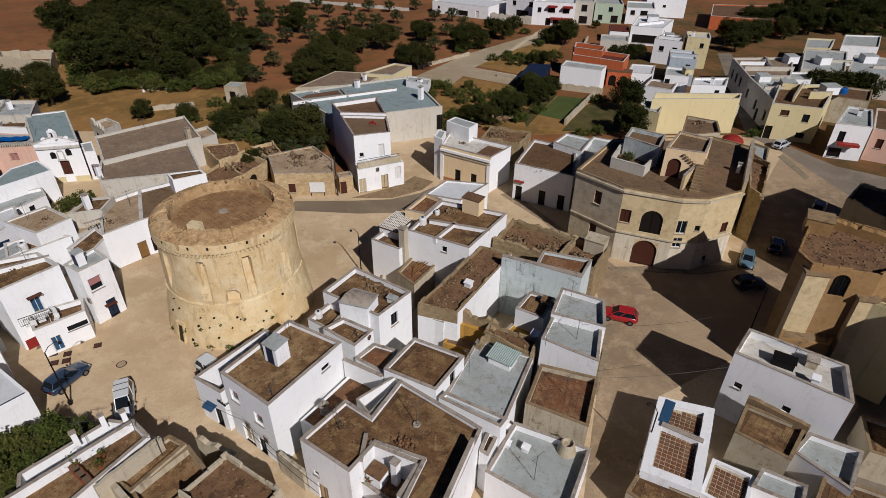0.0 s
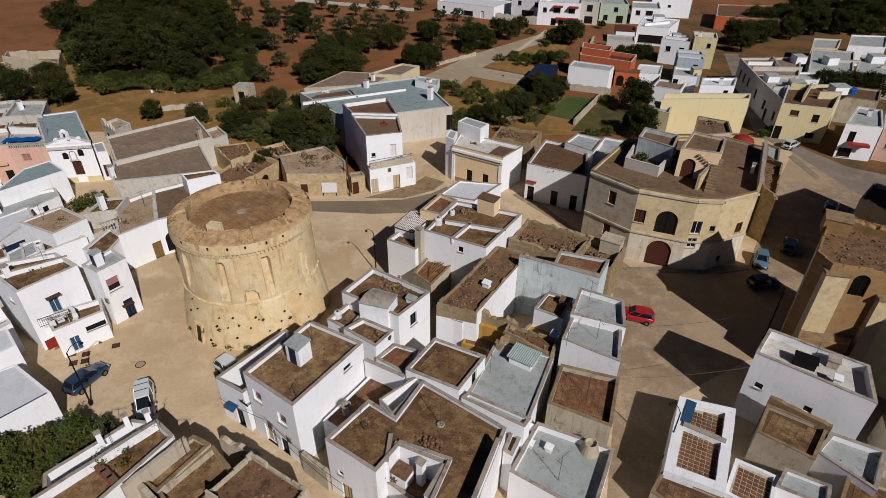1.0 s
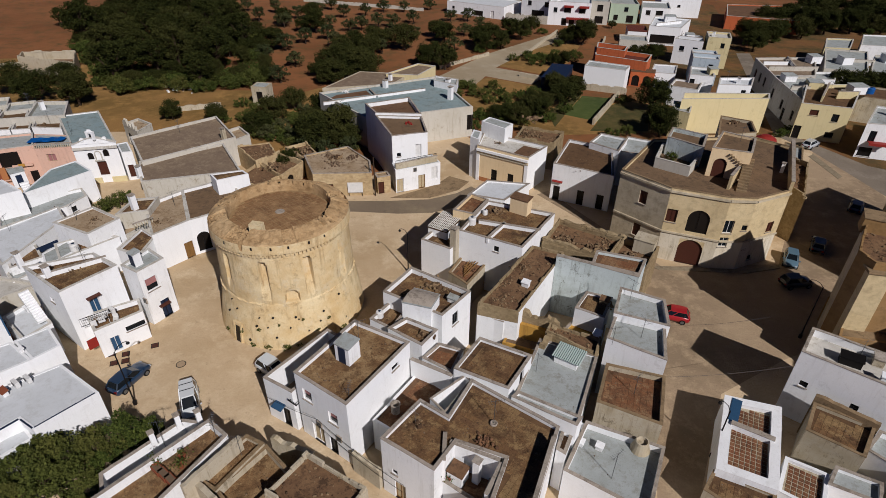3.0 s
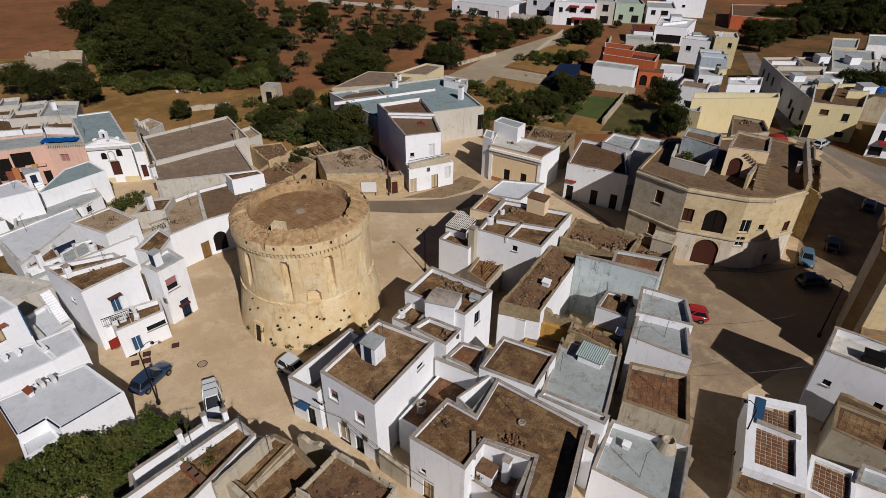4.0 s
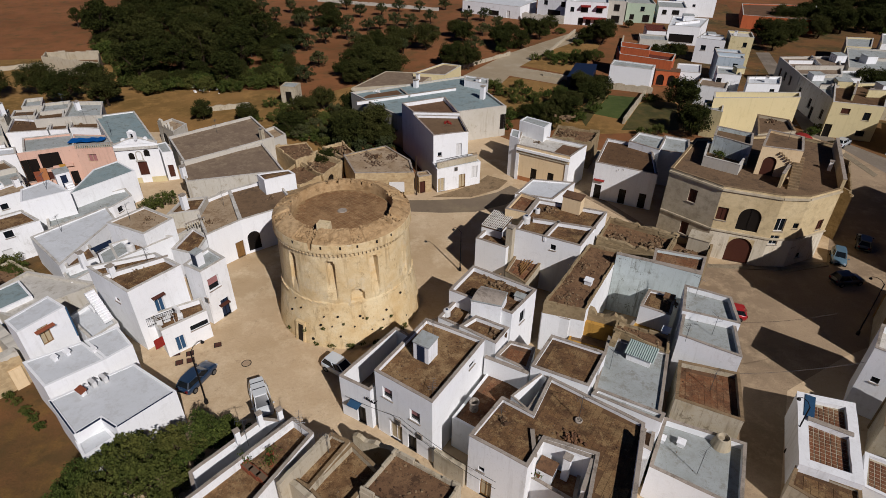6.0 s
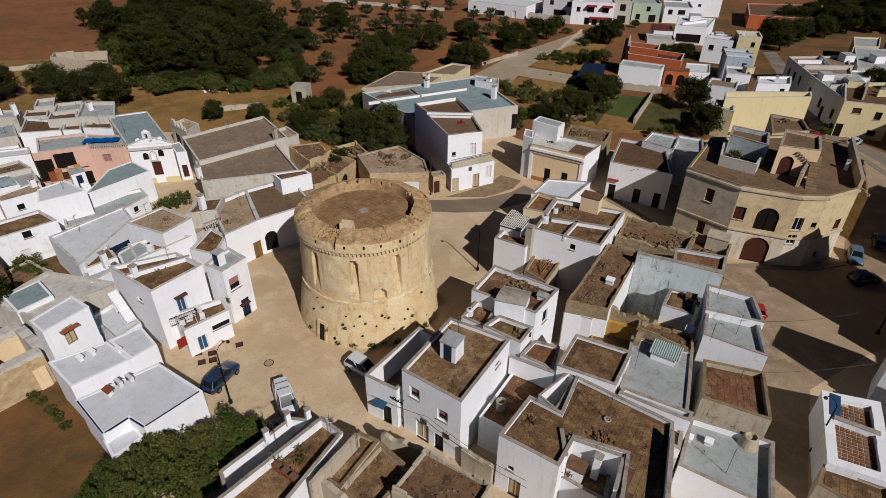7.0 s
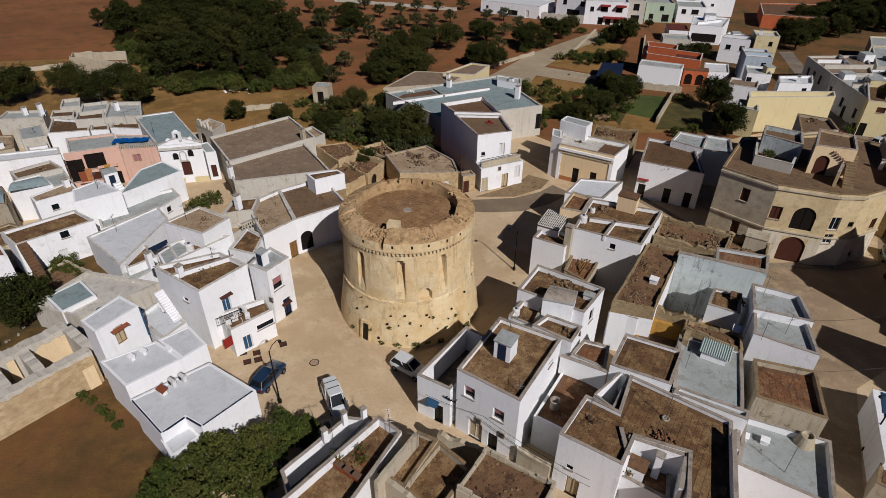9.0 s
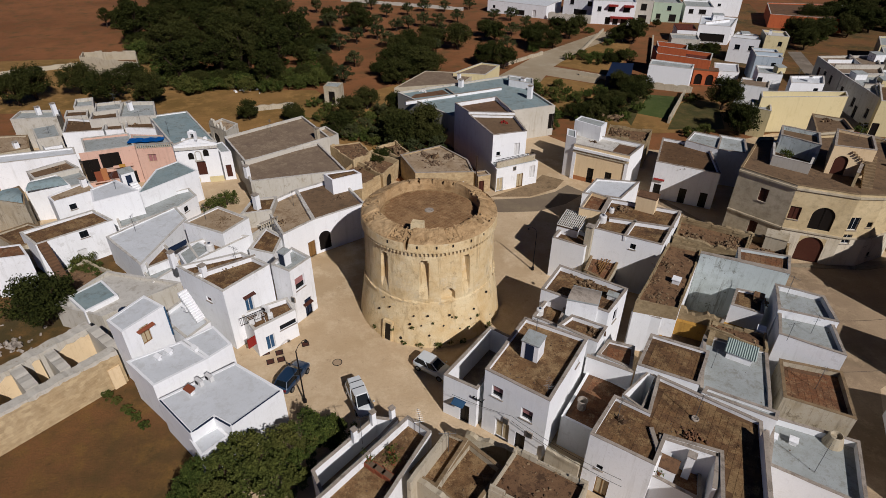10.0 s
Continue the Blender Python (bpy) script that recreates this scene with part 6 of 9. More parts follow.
# ---------------------------------------------------------------- field walls
garden_wall((21.4, 156.2), (34.4, 181.9), 0.8)
garden_wall((-2.7, 141.3), (10.6, 154.3), 0.8)
garden_wall((16.2, 135.3), (25.9, 128.8), 0.9)
garden_wall((25.9, 103.3), (35.9, 120.8), 1.2)
garden_wall((20.2, 198.3), (33.0, 192.4), 2.4, 0.3, "lc", "long pale plastered boundary wall")
garden_wall((-52.0, 231.0), (-7.0, 213.5), 1.0, 0.5, "lc", "pale field wall along the far lane")
garden_wall((28.6, 125.5), (37.8, 121.6), 1.4)
garden_wall((-57.5, 110.2), (-47.6, 113.4), 1.0)
garden_wall((-119.4, 135.2), (-105.3, 143.1), 1.0)
garden_wall((33.2, 135.5), (46.7, 172.6), 1.0)


# ---------------------------------------------------------------- trees and shrubs
for x, y in [(-78.0, 209.2), (-68.1, 188.4), (-62.7, 168.1), (-67.7, 211.6), (-50.0, 186.3), (-42.7, 204.3), (-35.9, 186.7), (-34.4, 170.7), (-33.3, 200.8), (-29.2, 181.2), (-10.1, 192.3), (-13.7, 211.1), (-1.5, 174.2), (-5.6, 146.6), (-39.1, 129.7), (-38.2, 142.5), (-1.3, 142.9), (-20.9, 210.9), (-4.6, 215.5), (-39.8, 165.8), (-26.5, 204.8), (-20.9, 187.0), (-16.5, 187.1), (-59.7, 194.6), (-58.1, 171.0)]:
    put("olive", x, y)
for x, y in [(-47.4, 159.1), (-39.0, 179.2), (-20.4, 159.6), (-26.4, 136.9), (-21.5, 133.6), (-20.0, 135.5), (-11.8, 159.7), (39.6, 110.9), (36.7, 97.4), (38.3, 166.0), (-21.1, 94.5), (-25.1, 92.7), (83.7, 119.4), (89.9, 119.5), (92.4, 117.5)]:
    put("tree", x, y)
for x, y in [(-55.3, 108.0), (-44.5, 104.9), (-35.2, 102.0), (-30.3, 96.9), (-30.8, 103.4), (8.8, 105.7), (12.5, 110.5), (16.7, 112.3), (12.9, 103.6), (4.4, 105.7), (7.1, 115.7), (3.8, 125.3), (35.5, 115.9), (12.6, 161.1), (8.4, 156.1), (18.7, 176.2), (22.0, 183.9), (23.7, 176.3), (29.1, 178.6), (23.5, 149.4), (27.6, 152.3), (21.1, 148.3), (28.9, 146.8), (10.9, 105.7), (15.0, 107.3), (17.5, 105.7), (-0.5, 117.5), (0.7, 125.3), (10.6, 115.7), (-25.4, 102.6), (-32.5, 97.7), (-34.8, 96.9)]:
    put("bush", x, y)
for x, y in [(-60.2, 46.5)]:
    put("tree", x, y, 0.95)
for x, y, q in [(-36.6, 27.4, 0.78), (-34.4, 28.4, 0.95), (-32.2, 29.3, 0.8), (-30.3, 30.8, 0.72), (-38.4, 27.2, 0.6), (-28.9, 31.6, 0.45), (-33.6, 26.4, 0.85), (-31.0, 28.4, 0.5), (-36.3, 25.4, 0.7), (-38.9, 25.2, 0.55), (-31.2, 26.6, 0.55)]:
    put("garden", x, y, q)
for x, y in [(-28.3, 31.4), (-50.8, 70.5), (-49.3, 72.2), (-29.4, 30.9), (-61.6, 56.5), (-55.1, 71.8)]:
    put("bush", x, y)
for x, y in [(-94.2, 122.1), (-85.7, 116.4), (-84.7, 126.1), (-76.4, 114.5), (-102.8, 114.7), (-101.5, 118.3)]:
    put("tree", x, y)
for x, y in [(85.4, 166.9)]:
    put("tree", x, y)
for x, y in [(-77.0, 115.8)]:
    put("tree", x, y, 0.8)
for x, y in [(-54.7, 106.3), (-46.0, 105.0)]:
    put("tree", x, y, 0.62)
for x, y in [(31.1, 98.4), (27.6, 97.0), (41.9, 102.7), (-14.5, 121.2), (-18.9, 117.4), (-21.5, 115.6), (-7.4, 125.3), (-30.6, 107.1), (-24.9, 105.6), (-46.8, 107.1), (-43.5, 113.7), (-40.2, 110.3), (-24.9, 125.1)]:
    put("bush", x, y)
for x, y in [(-79.0, 198.6), (-79.6, 185.6), (-16.2, 171.8), (-9.7, 171.9), (-17.8, 155.5), (-24.2, 158.4), (-30.7, 161.4), (-43.8, 158.1), (-46.6, 146.5), (2.0, 196.2), (5.2, 175.8), (1.7, 158.8), (7.6, 196.3), (10.6, 183.7), (-48.1, 199.4), (-57.7, 208.8), (-39.4, 214.5), (-25.7, 182.9)]:
    put("olive", x, y)
for x, y in [(-34.9, 105.5), (-32.5, 112.1), (-29.4, 106.1), (-26.5, 107.7), (-32.1, 98.6), (-29.1, 94.5), (-26.6, 99.4), (-24.2, 94.4), (-21.6, 100.5), (-20.2, 92.8), (-22.8, 88.8), (-18.9, 88.8), (-26.4, 90.6), (-34.2, 95.8), (-36.7, 98.6), (-24.9, 101.4), (-22.5, 95.7)]:
    put("olive" if int(x * 10) % 3 == 0 else "tree", x, y, 0.75)
for x, y in [(-31.6, 134.9), (-27.3, 138.7), (-22.2, 132.5), (-20.5, 138.7), (-28.4, 128.1)]:
    put("tree", x, y, 0.6)
for x, y in [(-37.8, 97.0), (-37.2, 105.7), (-32.5, 95.6), (-29.2, 93.0), (-25.2, 91.7), (-31.8, 105.6), (-28.8, 102.6), (-24.1, 102.5), (-19.3, 90.0), (-41.0, 105.7), (-26.9, 117.4), (-39.5, 115.6), (1.9, 105.3), (5.1, 108.5), (2.9, 100.8), (15.0, 110.1), (17.3, 105.2), (21.9, 110.0), (12.2, 110.1)]:
    put("bush", x, y)
for x, y in [(-62.9, 57.1), (-62.5, 58.3), (-60.4, 55.9), (-57.3, 53.5), (-59.1, 54.7), (-62.7, 55.3)]:
    put("bush", x, y, 0.7)
for x, y in [(-29.2, 137.9), (-27.8, 151.3), (-25.4, 157.3), (-22.3, 145.7), (-20.5, 151.4), (-26.8, 128.6), (-24.1, 133.1), (-18.0, 160.6), (-6.2, 143.1), (-3.1, 148.6), (-1.4, 140.6), (8.6, 164.1), (12.6, 171.2), (14.5, 160.9), (19.4, 178.8), (21.6, 171.3), (25.4, 178.9), (9.4, 157.7), (-2.9, 174.6), (-0.7, 167.4), (-51.0, 189.9), (-42.7, 181.7), (-43.6, 199.0), (-25.6, 143.0)]:
    put("tree", x, y, 0.8)
for x, y, q in [(9.8, 105.5, 0.6), (14.0, 107.7, 0.7), (16.3, 106.6, 0.6), (7.8, 106.0, 0.5), (11.6, 103.3, 0.55), (17.7, 111.3, 0.6), (15.5, 113.7, 0.5), (20.6, 144.8, 0.4), (23.1, 144.1, 0.45), (25.8, 144.9, 0.5), (29.1, 146.0, 0.5), (32.0, 147.4, 0.45), (34.4, 151.4, 0.4)]:
    put("garden" if q < 0.5 else "tree", x, y, q)
put("tree", 22.6, 114.6, 0.85)
for x, y in [(36.5, 167.9), (40.7, 171.5), (33.7, 166.5), (22.4, 120.3), (25.5, 120.3), (22.1, 124.4)]:
    put("tree", x, y, 0.7)
for x, y in [(20.8, 152.0), (23.3, 149.2), (26.2, 149.2), (29.2, 149.2), (32.8, 152.0), (2.2, 125.2), (4.3, 121.2), (6.5, 119.3), (11.1, 117.4), (13.8, 119.3), (31.0, 164.3), (36.7, 174.7), (40.1, 174.8), (16.7, 149.1), (9.1, 125.2), (0.5, 119.3), (9.8, 121.2), (17.2, 121.2)]:
    put("bush", x, y)
for x, y in [(-50.5, 36.8), (-49.7, 36.3), (-48.6, 35.6), (-47.4, 34.8), (-51.1, 36.6), (-51.5, 36.0), (-52.4, 34.7), (-46.1, 33.8), (-45.1, 32.9), (-46.8, 34.3), (-51.8, 35.5)]:
    put("bush", x, y, 0.3)
WOOD = [(-120.4, 189.2), (-107.1, 224.0), (-76.2, 222.2), (-58.9, 177.9), (-43.4, 128.3), (-55.8, 124.3), (-62.8, 127.6), (-72.3, 122.5), (-83.6, 139.6), (-100.0, 161.2)]
WOOD_EAST = [(82.6, 157.0), (98.3, 190.3), (133.1, 212.2), (165.9, 218.2), (152.0, 181.9), (136.0, 174.2), (125.6, 179.8), (112.4, 175.2), (91.1, 163.3)]


def scatter(poly, step, kind, seed, s0, s1):
    rng = random.Random(seed)
    xs, ys = [p[0] for p in poly], [p[1] for p in poly]
    y = min(ys)
    while y < max(ys):
        x = min(xs)
        while x < max(xs):
            px, py = x + rng.uniform(-0.4, 0.4) * step, y + rng.uniform(-0.4, 0.4) * step
            if within(px, py, poly):
                put(kind, px, py, rng.uniform(s0, s1))
            x += step
        y += step


scatter(WOOD, 7.4, "pine", 5, 0.45, 1.1)
scatter(WOOD, 7.8, "tree", 9, 0.3, 0.8)
scatter(WOOD, 7.0, "bush", 12, 0.7, 1.5)
for a, b in zip(WOOD[3:9], WOOD[4:10]):
    for q in range(7):
        e_ = Vector(a).lerp(Vector(b), (q + 0.5) / 7)
        put("bush", e_.x + 0.7 * math.sin(q * 2.3), e_.y + 1.5 * math.cos(q * 1.7), 1.2 + 0.6 * abs(math.sin(q * 1.3)))
        put("tree", e_.x + 1.5, e_.y + 2.5, 0.42 + 0.16 * abs(math.cos(q * 2.1)))
scatter(WOOD_EAST, 6.0, "tree", 6, 0.6, 1.2)
scatter(WOOD_EAST, 7.0, "bush", 8, 0.8, 1.6)


# ---------------------------------------------------------------- cars
def car(x, y, turn, length, colour, height, label, cab=0.1):
    """A hatchback: shaped body, glasshouse, windows, bumpers, lamps and wheels."""
    root = thing("car", label, "car", (x, y, 0.03), turn)
    paint = bpy.data.materials.get("car_paint_" + colour)
    if not paint:
        n = Nodes("car_paint_" + colour, 0.3)
        n.bsdf.inputs["Coat Weight"].default_value = 0.6
        n.bsdf.inputs["Specular IOR Level"].default_value = 0.5
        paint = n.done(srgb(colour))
    L, H = length / 2, height
    # cross-sections of the body along the car: x, half width, sill, shoulder
    secs = [(-L, 0.55, 0.42, 0.66), (-L + 0.05, 0.7, 0.32, 0.8), (-L + 0.18, 0.79, 0.24, 0.9), (-L * 0.55, 0.83, 0.2, 0.94), (0, 0.84, 0.2, 0.92), (L * 0.4, 0.83, 0.2, 0.9), (L * 0.68, 0.81, 0.22, 0.84), (L * 0.88, 0.76, 0.26, 0.74), (L - 0.06, 0.66, 0.32, 0.64), (L, 0.52, 0.38, 0.56)]
    ring = [(-0.86, 0.0), (-0.97, 0.2), (-1.0, 0.5), (-0.98, 0.78), (-0.9, 0.95), (-0.6, 1.03), (0.0, 1.06), (0.6, 1.03), (0.9, 0.95), (0.98, 0.78), (1.0, 0.5), (0.97, 0.2), (0.86, 0.0)]
    g, m_ = Geo(), len(ring)
    for sx, hw, b, t in secs:
        g.v += [(sx, hw * u, b + (t - b) * v) for u, v in ring]
    for q in range(len(secs) - 1):
        g.f += [(q * m_ + i, q * m_ + (i + 1) % m_, (q + 1) * m_ + (i + 1) % m_, (q + 1) * m_ + i) for i in range(m_)]
    g.f += [tuple(range(m_)), tuple(reversed(range((len(secs) - 1) * m_, len(secs) * m_)))]
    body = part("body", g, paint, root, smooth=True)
    a, b, c, d = -L * 0.93, -L * 0.74 - 0.2 * (cab - 0.1), L * cab, L * (cab + 0.4 - (cab - 0.1) * 0.4)
    lo = [(a, 0.66), (a + 0.25, 0.73), (0.0, 0.75), (d - 0.35, 0.72), (d, 0.6)]
    hi = [(b, 0.5), (b + 0.16, 0.57), (-L * 0.3, 0.6), (c - 0.16, 0.58), (c, 0.5)]
    k = len(lo)
    g = Geo()
    for (x0, w0), (x1, w1) in zip(lo, hi):
        g.v += [(x0, -w0, 0.86), (x0, w0, 0.86), (x1, -w1, H - 0.09), (x1, w1, H - 0.09)]
    for q in range(k - 1):
        g.f += [(4 * q, 4 * q + 4, 4 * q + 6, 4 * q + 2), (4 * q + 1, 4 * q + 3, 4 * q + 7, 4 * q + 5)]
    g.f += [(1, 0, 2, 3), (4 * k - 4, 4 * k - 3, 4 * k - 1, 4 * k - 2)]
    part("glasshouse", g, M["glass"], root, "dark band of car glass")
    g = Geo()
    for up, s_ in ((-0.1, 1.03), (-0.02, 1.0), (0.0, 0.86)):
        g.v += [(x - (0.03 if x < 0 else -0.03) * (s_ - 0.86) * 5, -w * s_, H + up) for x, w in hi] + [(x - (0.03 if x < 0 else -0.03) * (s_ - 0.86) * 5, w * s_, H + up) for x, w in reversed(hi)]
    for r_ in range(2):
        g.f += [(r_ * 2 * k + i, r_ * 2 * k + (i + 1) % (2 * k), (r_ + 1) * 2 * k + (i + 1) % (2 * k), (r_ + 1) * 2 * k + i) for i in range(2 * k)]
    g.f.append(tuple(range(4 * k, 6 * k)))
    part("roof_panel", g, paint, root, smooth=False)
    if cab > 0.2:
        for x_ in (-L * 0.45, -L * 0.08):
            part("roof_bar", Geo().tube((x_, -0.56, H + 0.04), (x_, 0.56, H + 0.04), 0.03, n=5), M["iron"], root, "dark roof rack bar")
    for y_ in (-1, 1):
        for (x0, w0), (x1, w1) in ((lo[0], hi[0]), (lo[2], hi[2]), (lo[4], hi[4])):
            part("pillar", Geo().tube((x0, y_ * (w0 + 0.01), 0.85), (x1, y_ * (w1 + 0.01), H - 0.06), 0.045, n=5), paint, root)
    for sx in (-L * 0.62, L * 0.62):
        for sy in (-1, 1):
            w = part("wheel", Geo().tube((sx, sy * 0.66, 0.3), (sx, sy * 0.85, 0.3), 0.31, n=16), M["tyre"], root)
            part("rim", Geo().tube((sx, sy * 0.84, 0.3), (sx, sy * 0.865, 0.3), 0.19, n=12), M["rim"], w)
    for sy in (-0.55, 0.55):
        part("headlight", Geo().box(L - 0.14, sy - 0.14, 0.52, L - 0.03, sy + 0.14, 0.66), M["lamp_white"], root)
        part("tail_light", Geo().box(-L - 0.005, sy - 0.12, 0.6, -L + 0.1, sy + 0.12, 0.8), M["lamp_red"], root)
        part("mirror", Geo().box(d - 0.12, sy * 1.62 - 0.09, 0.88, d - 0.02, sy * 1.62 + 0.09, 1.0), paint, root)
    return root


# ---------------------------------------------------------------- parked cars
car(-33.5, 38.0, 67, 4.0, "1f3550", 1.45, "dark blue hatchback parked on the square")
car(-27.0, 35.2, -66, 4.1, "d8dcdc", 1.7, "white car with long roof parked on the square", 0.32)
car(-20.4, 38.9, -36, 3.9, "cfd6da", 1.5, "pale silver hatchback parked beside the house")
car(20.2, 46.4, 159, 3.7, "a01a22", 1.45, "red hatchback parked in the street")
car(38.8, 56.6, -120, 3.5, "5d7686", 1.45, "blue-grey car parked in a lit patch")
car(62.1, 92.6, 35, 4.0, "b9bec2", 1.45, "silver car parked at the street corner")
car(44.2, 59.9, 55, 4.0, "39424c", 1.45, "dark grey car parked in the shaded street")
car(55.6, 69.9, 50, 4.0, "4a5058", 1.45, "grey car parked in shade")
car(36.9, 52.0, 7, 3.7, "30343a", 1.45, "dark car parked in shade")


# ---------------------------------------------------------------- smaller builders
GRID = -34.0   # the heading of the old blocks


def slab(name, label, category, a, b, z0, z1, thick, mat, cap=True, ragged=0.0, seed=0):
    """A straight upright wall from a to b; ragged: how far its top is broken."""
    a, b = Vector(a), Vector(b)
    rng = random.Random(seed)
    root = thing(name, label, category, (a.x, a.y, z0))
    e = b - a
    n = max(1, int(e.length / 0.3)) if ragged else 1
    s = Vector((-e.y, e.x)).normalized() * thick / 2
    g = Geo()
    tops = [z1 - z0 - (ragged * min(1.0, abs(1.6 * noise.noise(Vector((i * 0.33, seed * 3.7, 0.5))) + 0.5 * noise.noise(Vector((i * 1.3, seed * 1.7, 4.5))))) if ragged else 0.0) for i in range(n + 1)]
    for i in range(n):
        p, q = e * (i / n), e * ((i + 1) / n)
        k = len(g.v)
        for c, z in ((p, -0.05), (q, -0.05), (q, tops[i + 1]), (p, tops[i])):
            g.v += [(c.x - s.x, c.y - s.y, z), (c.x + s.x, c.y + s.y, z)]
        g.f += [(k, k + 2, k + 4, k + 6), (k + 3, k + 1, k + 7, k + 5), (k + 6, k + 4, k + 5, k + 7)]
        if i == 0:
            g.f.append((k, k + 6, k + 7, k + 1))
        if i == n - 1:
            g.f.append((k + 2, k + 3, k + 5, k + 4))
    part("wall", g.weld(), M[mat], root)
    if cap and not ragged:
        t = thick / 2 + 0.03
        m = Matrix.Rotation(math.atan2(e.y, e.x), 4, "Z")
        part("coping", Geo().box(-0.02, -t, z1 - z0 + 0.002, e.length + 0.02, t, z1 - z0 + 0.06, m), M["cope"], root)
    return root


def roof_box(at, z, w, d, h, label, mat="w", cap="gr", door=None, turn=GRID, slope=0.12):
    """A stair head or roof hut with a slightly sloping slab."""
    root = thing("stair_head", label, "roof hut", (at[0], at[1], z), turn)
    g = Geo()
    g.box(-w / 2, -d / 2, -0.02, w / 2, d / 2, h)
    part("wall", g, M[mat], root)
    g = Geo()
    o = 0.07
    k = [(-w / 2 - o, -d / 2 - o), (w / 2 + o, -d / 2 - o), (w / 2 + o, d / 2 + o), (-w / 2 - o, d / 2 + o)]
    hs = [h, h, h + slope, h + slope]
    for pts in ([(*k[i], hs[i] + 0.09) for i in range(4)], *[[(*k[i], hs[i]), (*k[(i + 1) % 4], hs[(i + 1) % 4]), (*k[(i + 1) % 4], hs[(i + 1) % 4] + 0.09), (*k[i], hs[i] + 0.09)] for i in range(4)]):
        g.poly(pts)
    part("roof", g, M[cap], root)
    if door:
        part("door", Geo().box(-0.36, -d / 2 - 0.03, 0.02, 0.36, -d / 2 + 0.01, min(1.75, h - 0.12)), M[door], root, "painted wooden door")
    return root


def chimney(at, z, h, w=0.5, mat="w", turn=GRID, label="white plastered chimney stack on a roof"):
    root = thing("chimney", label, "chimney", (at[0], at[1], z), turn)
    part("shaft", Geo().box(-w / 2, -w / 2, -0.02, w / 2, w / 2, h), M[mat], root)
    for x in (-1, 1):
        for y in (-1, 1):
            part("support", Geo().box(x * w * 0.36 - 0.06, y * w * 0.36 - 0.06, h, x * w * 0.36 + 0.06, y * w * 0.36 + 0.06, h + 0.16), M[mat], root)
    part("cap", Geo().box(-w / 2 - 0.06, -w / 2 - 0.06, h + 0.16, w / 2 + 0.06, w / 2 + 0.06, h + 0.23), M["cope"], root)
    return root


def aerial(at, z, h=2.6, turn=20.0, base=False, label="thin metal television aerial on a roof"):
    root = thing("aerial", label, "antenna", (at[0], at[1], z), turn)
    part("mast", Geo().tube((0, 0, 0), (0, 0, h), 0.022, n=6), M["steel"], root)
    boom = part("boom", Geo().tube((-0.55, 0, h - 0.15), (0.75, 0, h - 0.15), 0.014, n=5), M["steel"], root)
    for i in range(7):
        x = -0.5 + i * 0.19
        part("element", Geo().tube((x, -0.3 + i * 0.02, h - 0.15), (x, 0.3 - i * 0.02, h - 0.15), 0.009, n=4), M["steel"], boom)
    g = Geo().tube((0, -0.4, h * 0.66), (0, 0.4, h * 0.66), 0.012, n=4)
    part("crossbar", g, M["steel"], root)
    if base:
        part("base", Geo().lathe([(0.28, 0), (0.3, 0.1), (0.24, 0.18), (0.12, 0.1)], 16), M["cope"], root, "grey ring-shaped weight")
    return root


def dish(at, z, turn=-60.0, r=0.42, label="pale satellite dish on a short mast"):
    root = thing("satellite_dish", label, "antenna", (at[0], at[1], z), turn)
    part("mast", Geo().tube((0, 0, 0), (0, 0, 0.8), 0.03, n=6), M["steel"], root)
    g = Geo()
    rings = [(0.02, 0.0), (r * 0.5, 0.03), (r * 0.85, 0.09), (r, 0.14)]
    g.lathe(rings, 18, closed=False)
    m = Matrix.Translation((0.12, 0, 0.85)) @ Matrix.Rotation(radians(62), 4, "Y")
    g.v = [tuple(m @ Vector(v)) for v in g.v]
    part("reflector", g, M["steel"], root)
    part("arm", Geo().tube((0.14, 0, 0.5), (0.55, 0, 0.92), 0.014, n=5), M["steel"], root)
    return root


def tank(at, z, r=0.5, h=1.0, mat="white", label="white plastic water tank on a roof"):
    root = thing("water_tank", label, "tank", (at[0], at[1], z))
    part("body", Geo().lathe([(r, 0), (r, h * 0.85), (r * 0.85, h * 0.97), (r * 0.35, h)], 20), M[mat], root, smooth=False)
    part("lid", Geo().lathe([(r * 0.33, h), (r * 0.33, h + 0.06), (0.02, h + 0.09)], 14), M["navy"], root)
    return root


def stairs(a, b, z0, z1, width, n, mat="w", label="open outside stair of plastered steps"):
    """A straight flight from a (bottom) to b (top)."""
    a, b = Vector(a), Vector(b)
    e = b - a
    root = thing("staircase", label, "stairs", (a.x, a.y, z0), math.degrees(math.atan2(e.y, e.x)))
    run, rise = e.length / n, (z1 - z0) / n
    for i in range(n):
        part("step", Geo().box(i * run, -width / 2, -0.02 if i < 2 else (i - 1.6) * rise, (i + 1) * run + 0.02, width / 2, (i + 1) * rise), M[mat], root)
    return root


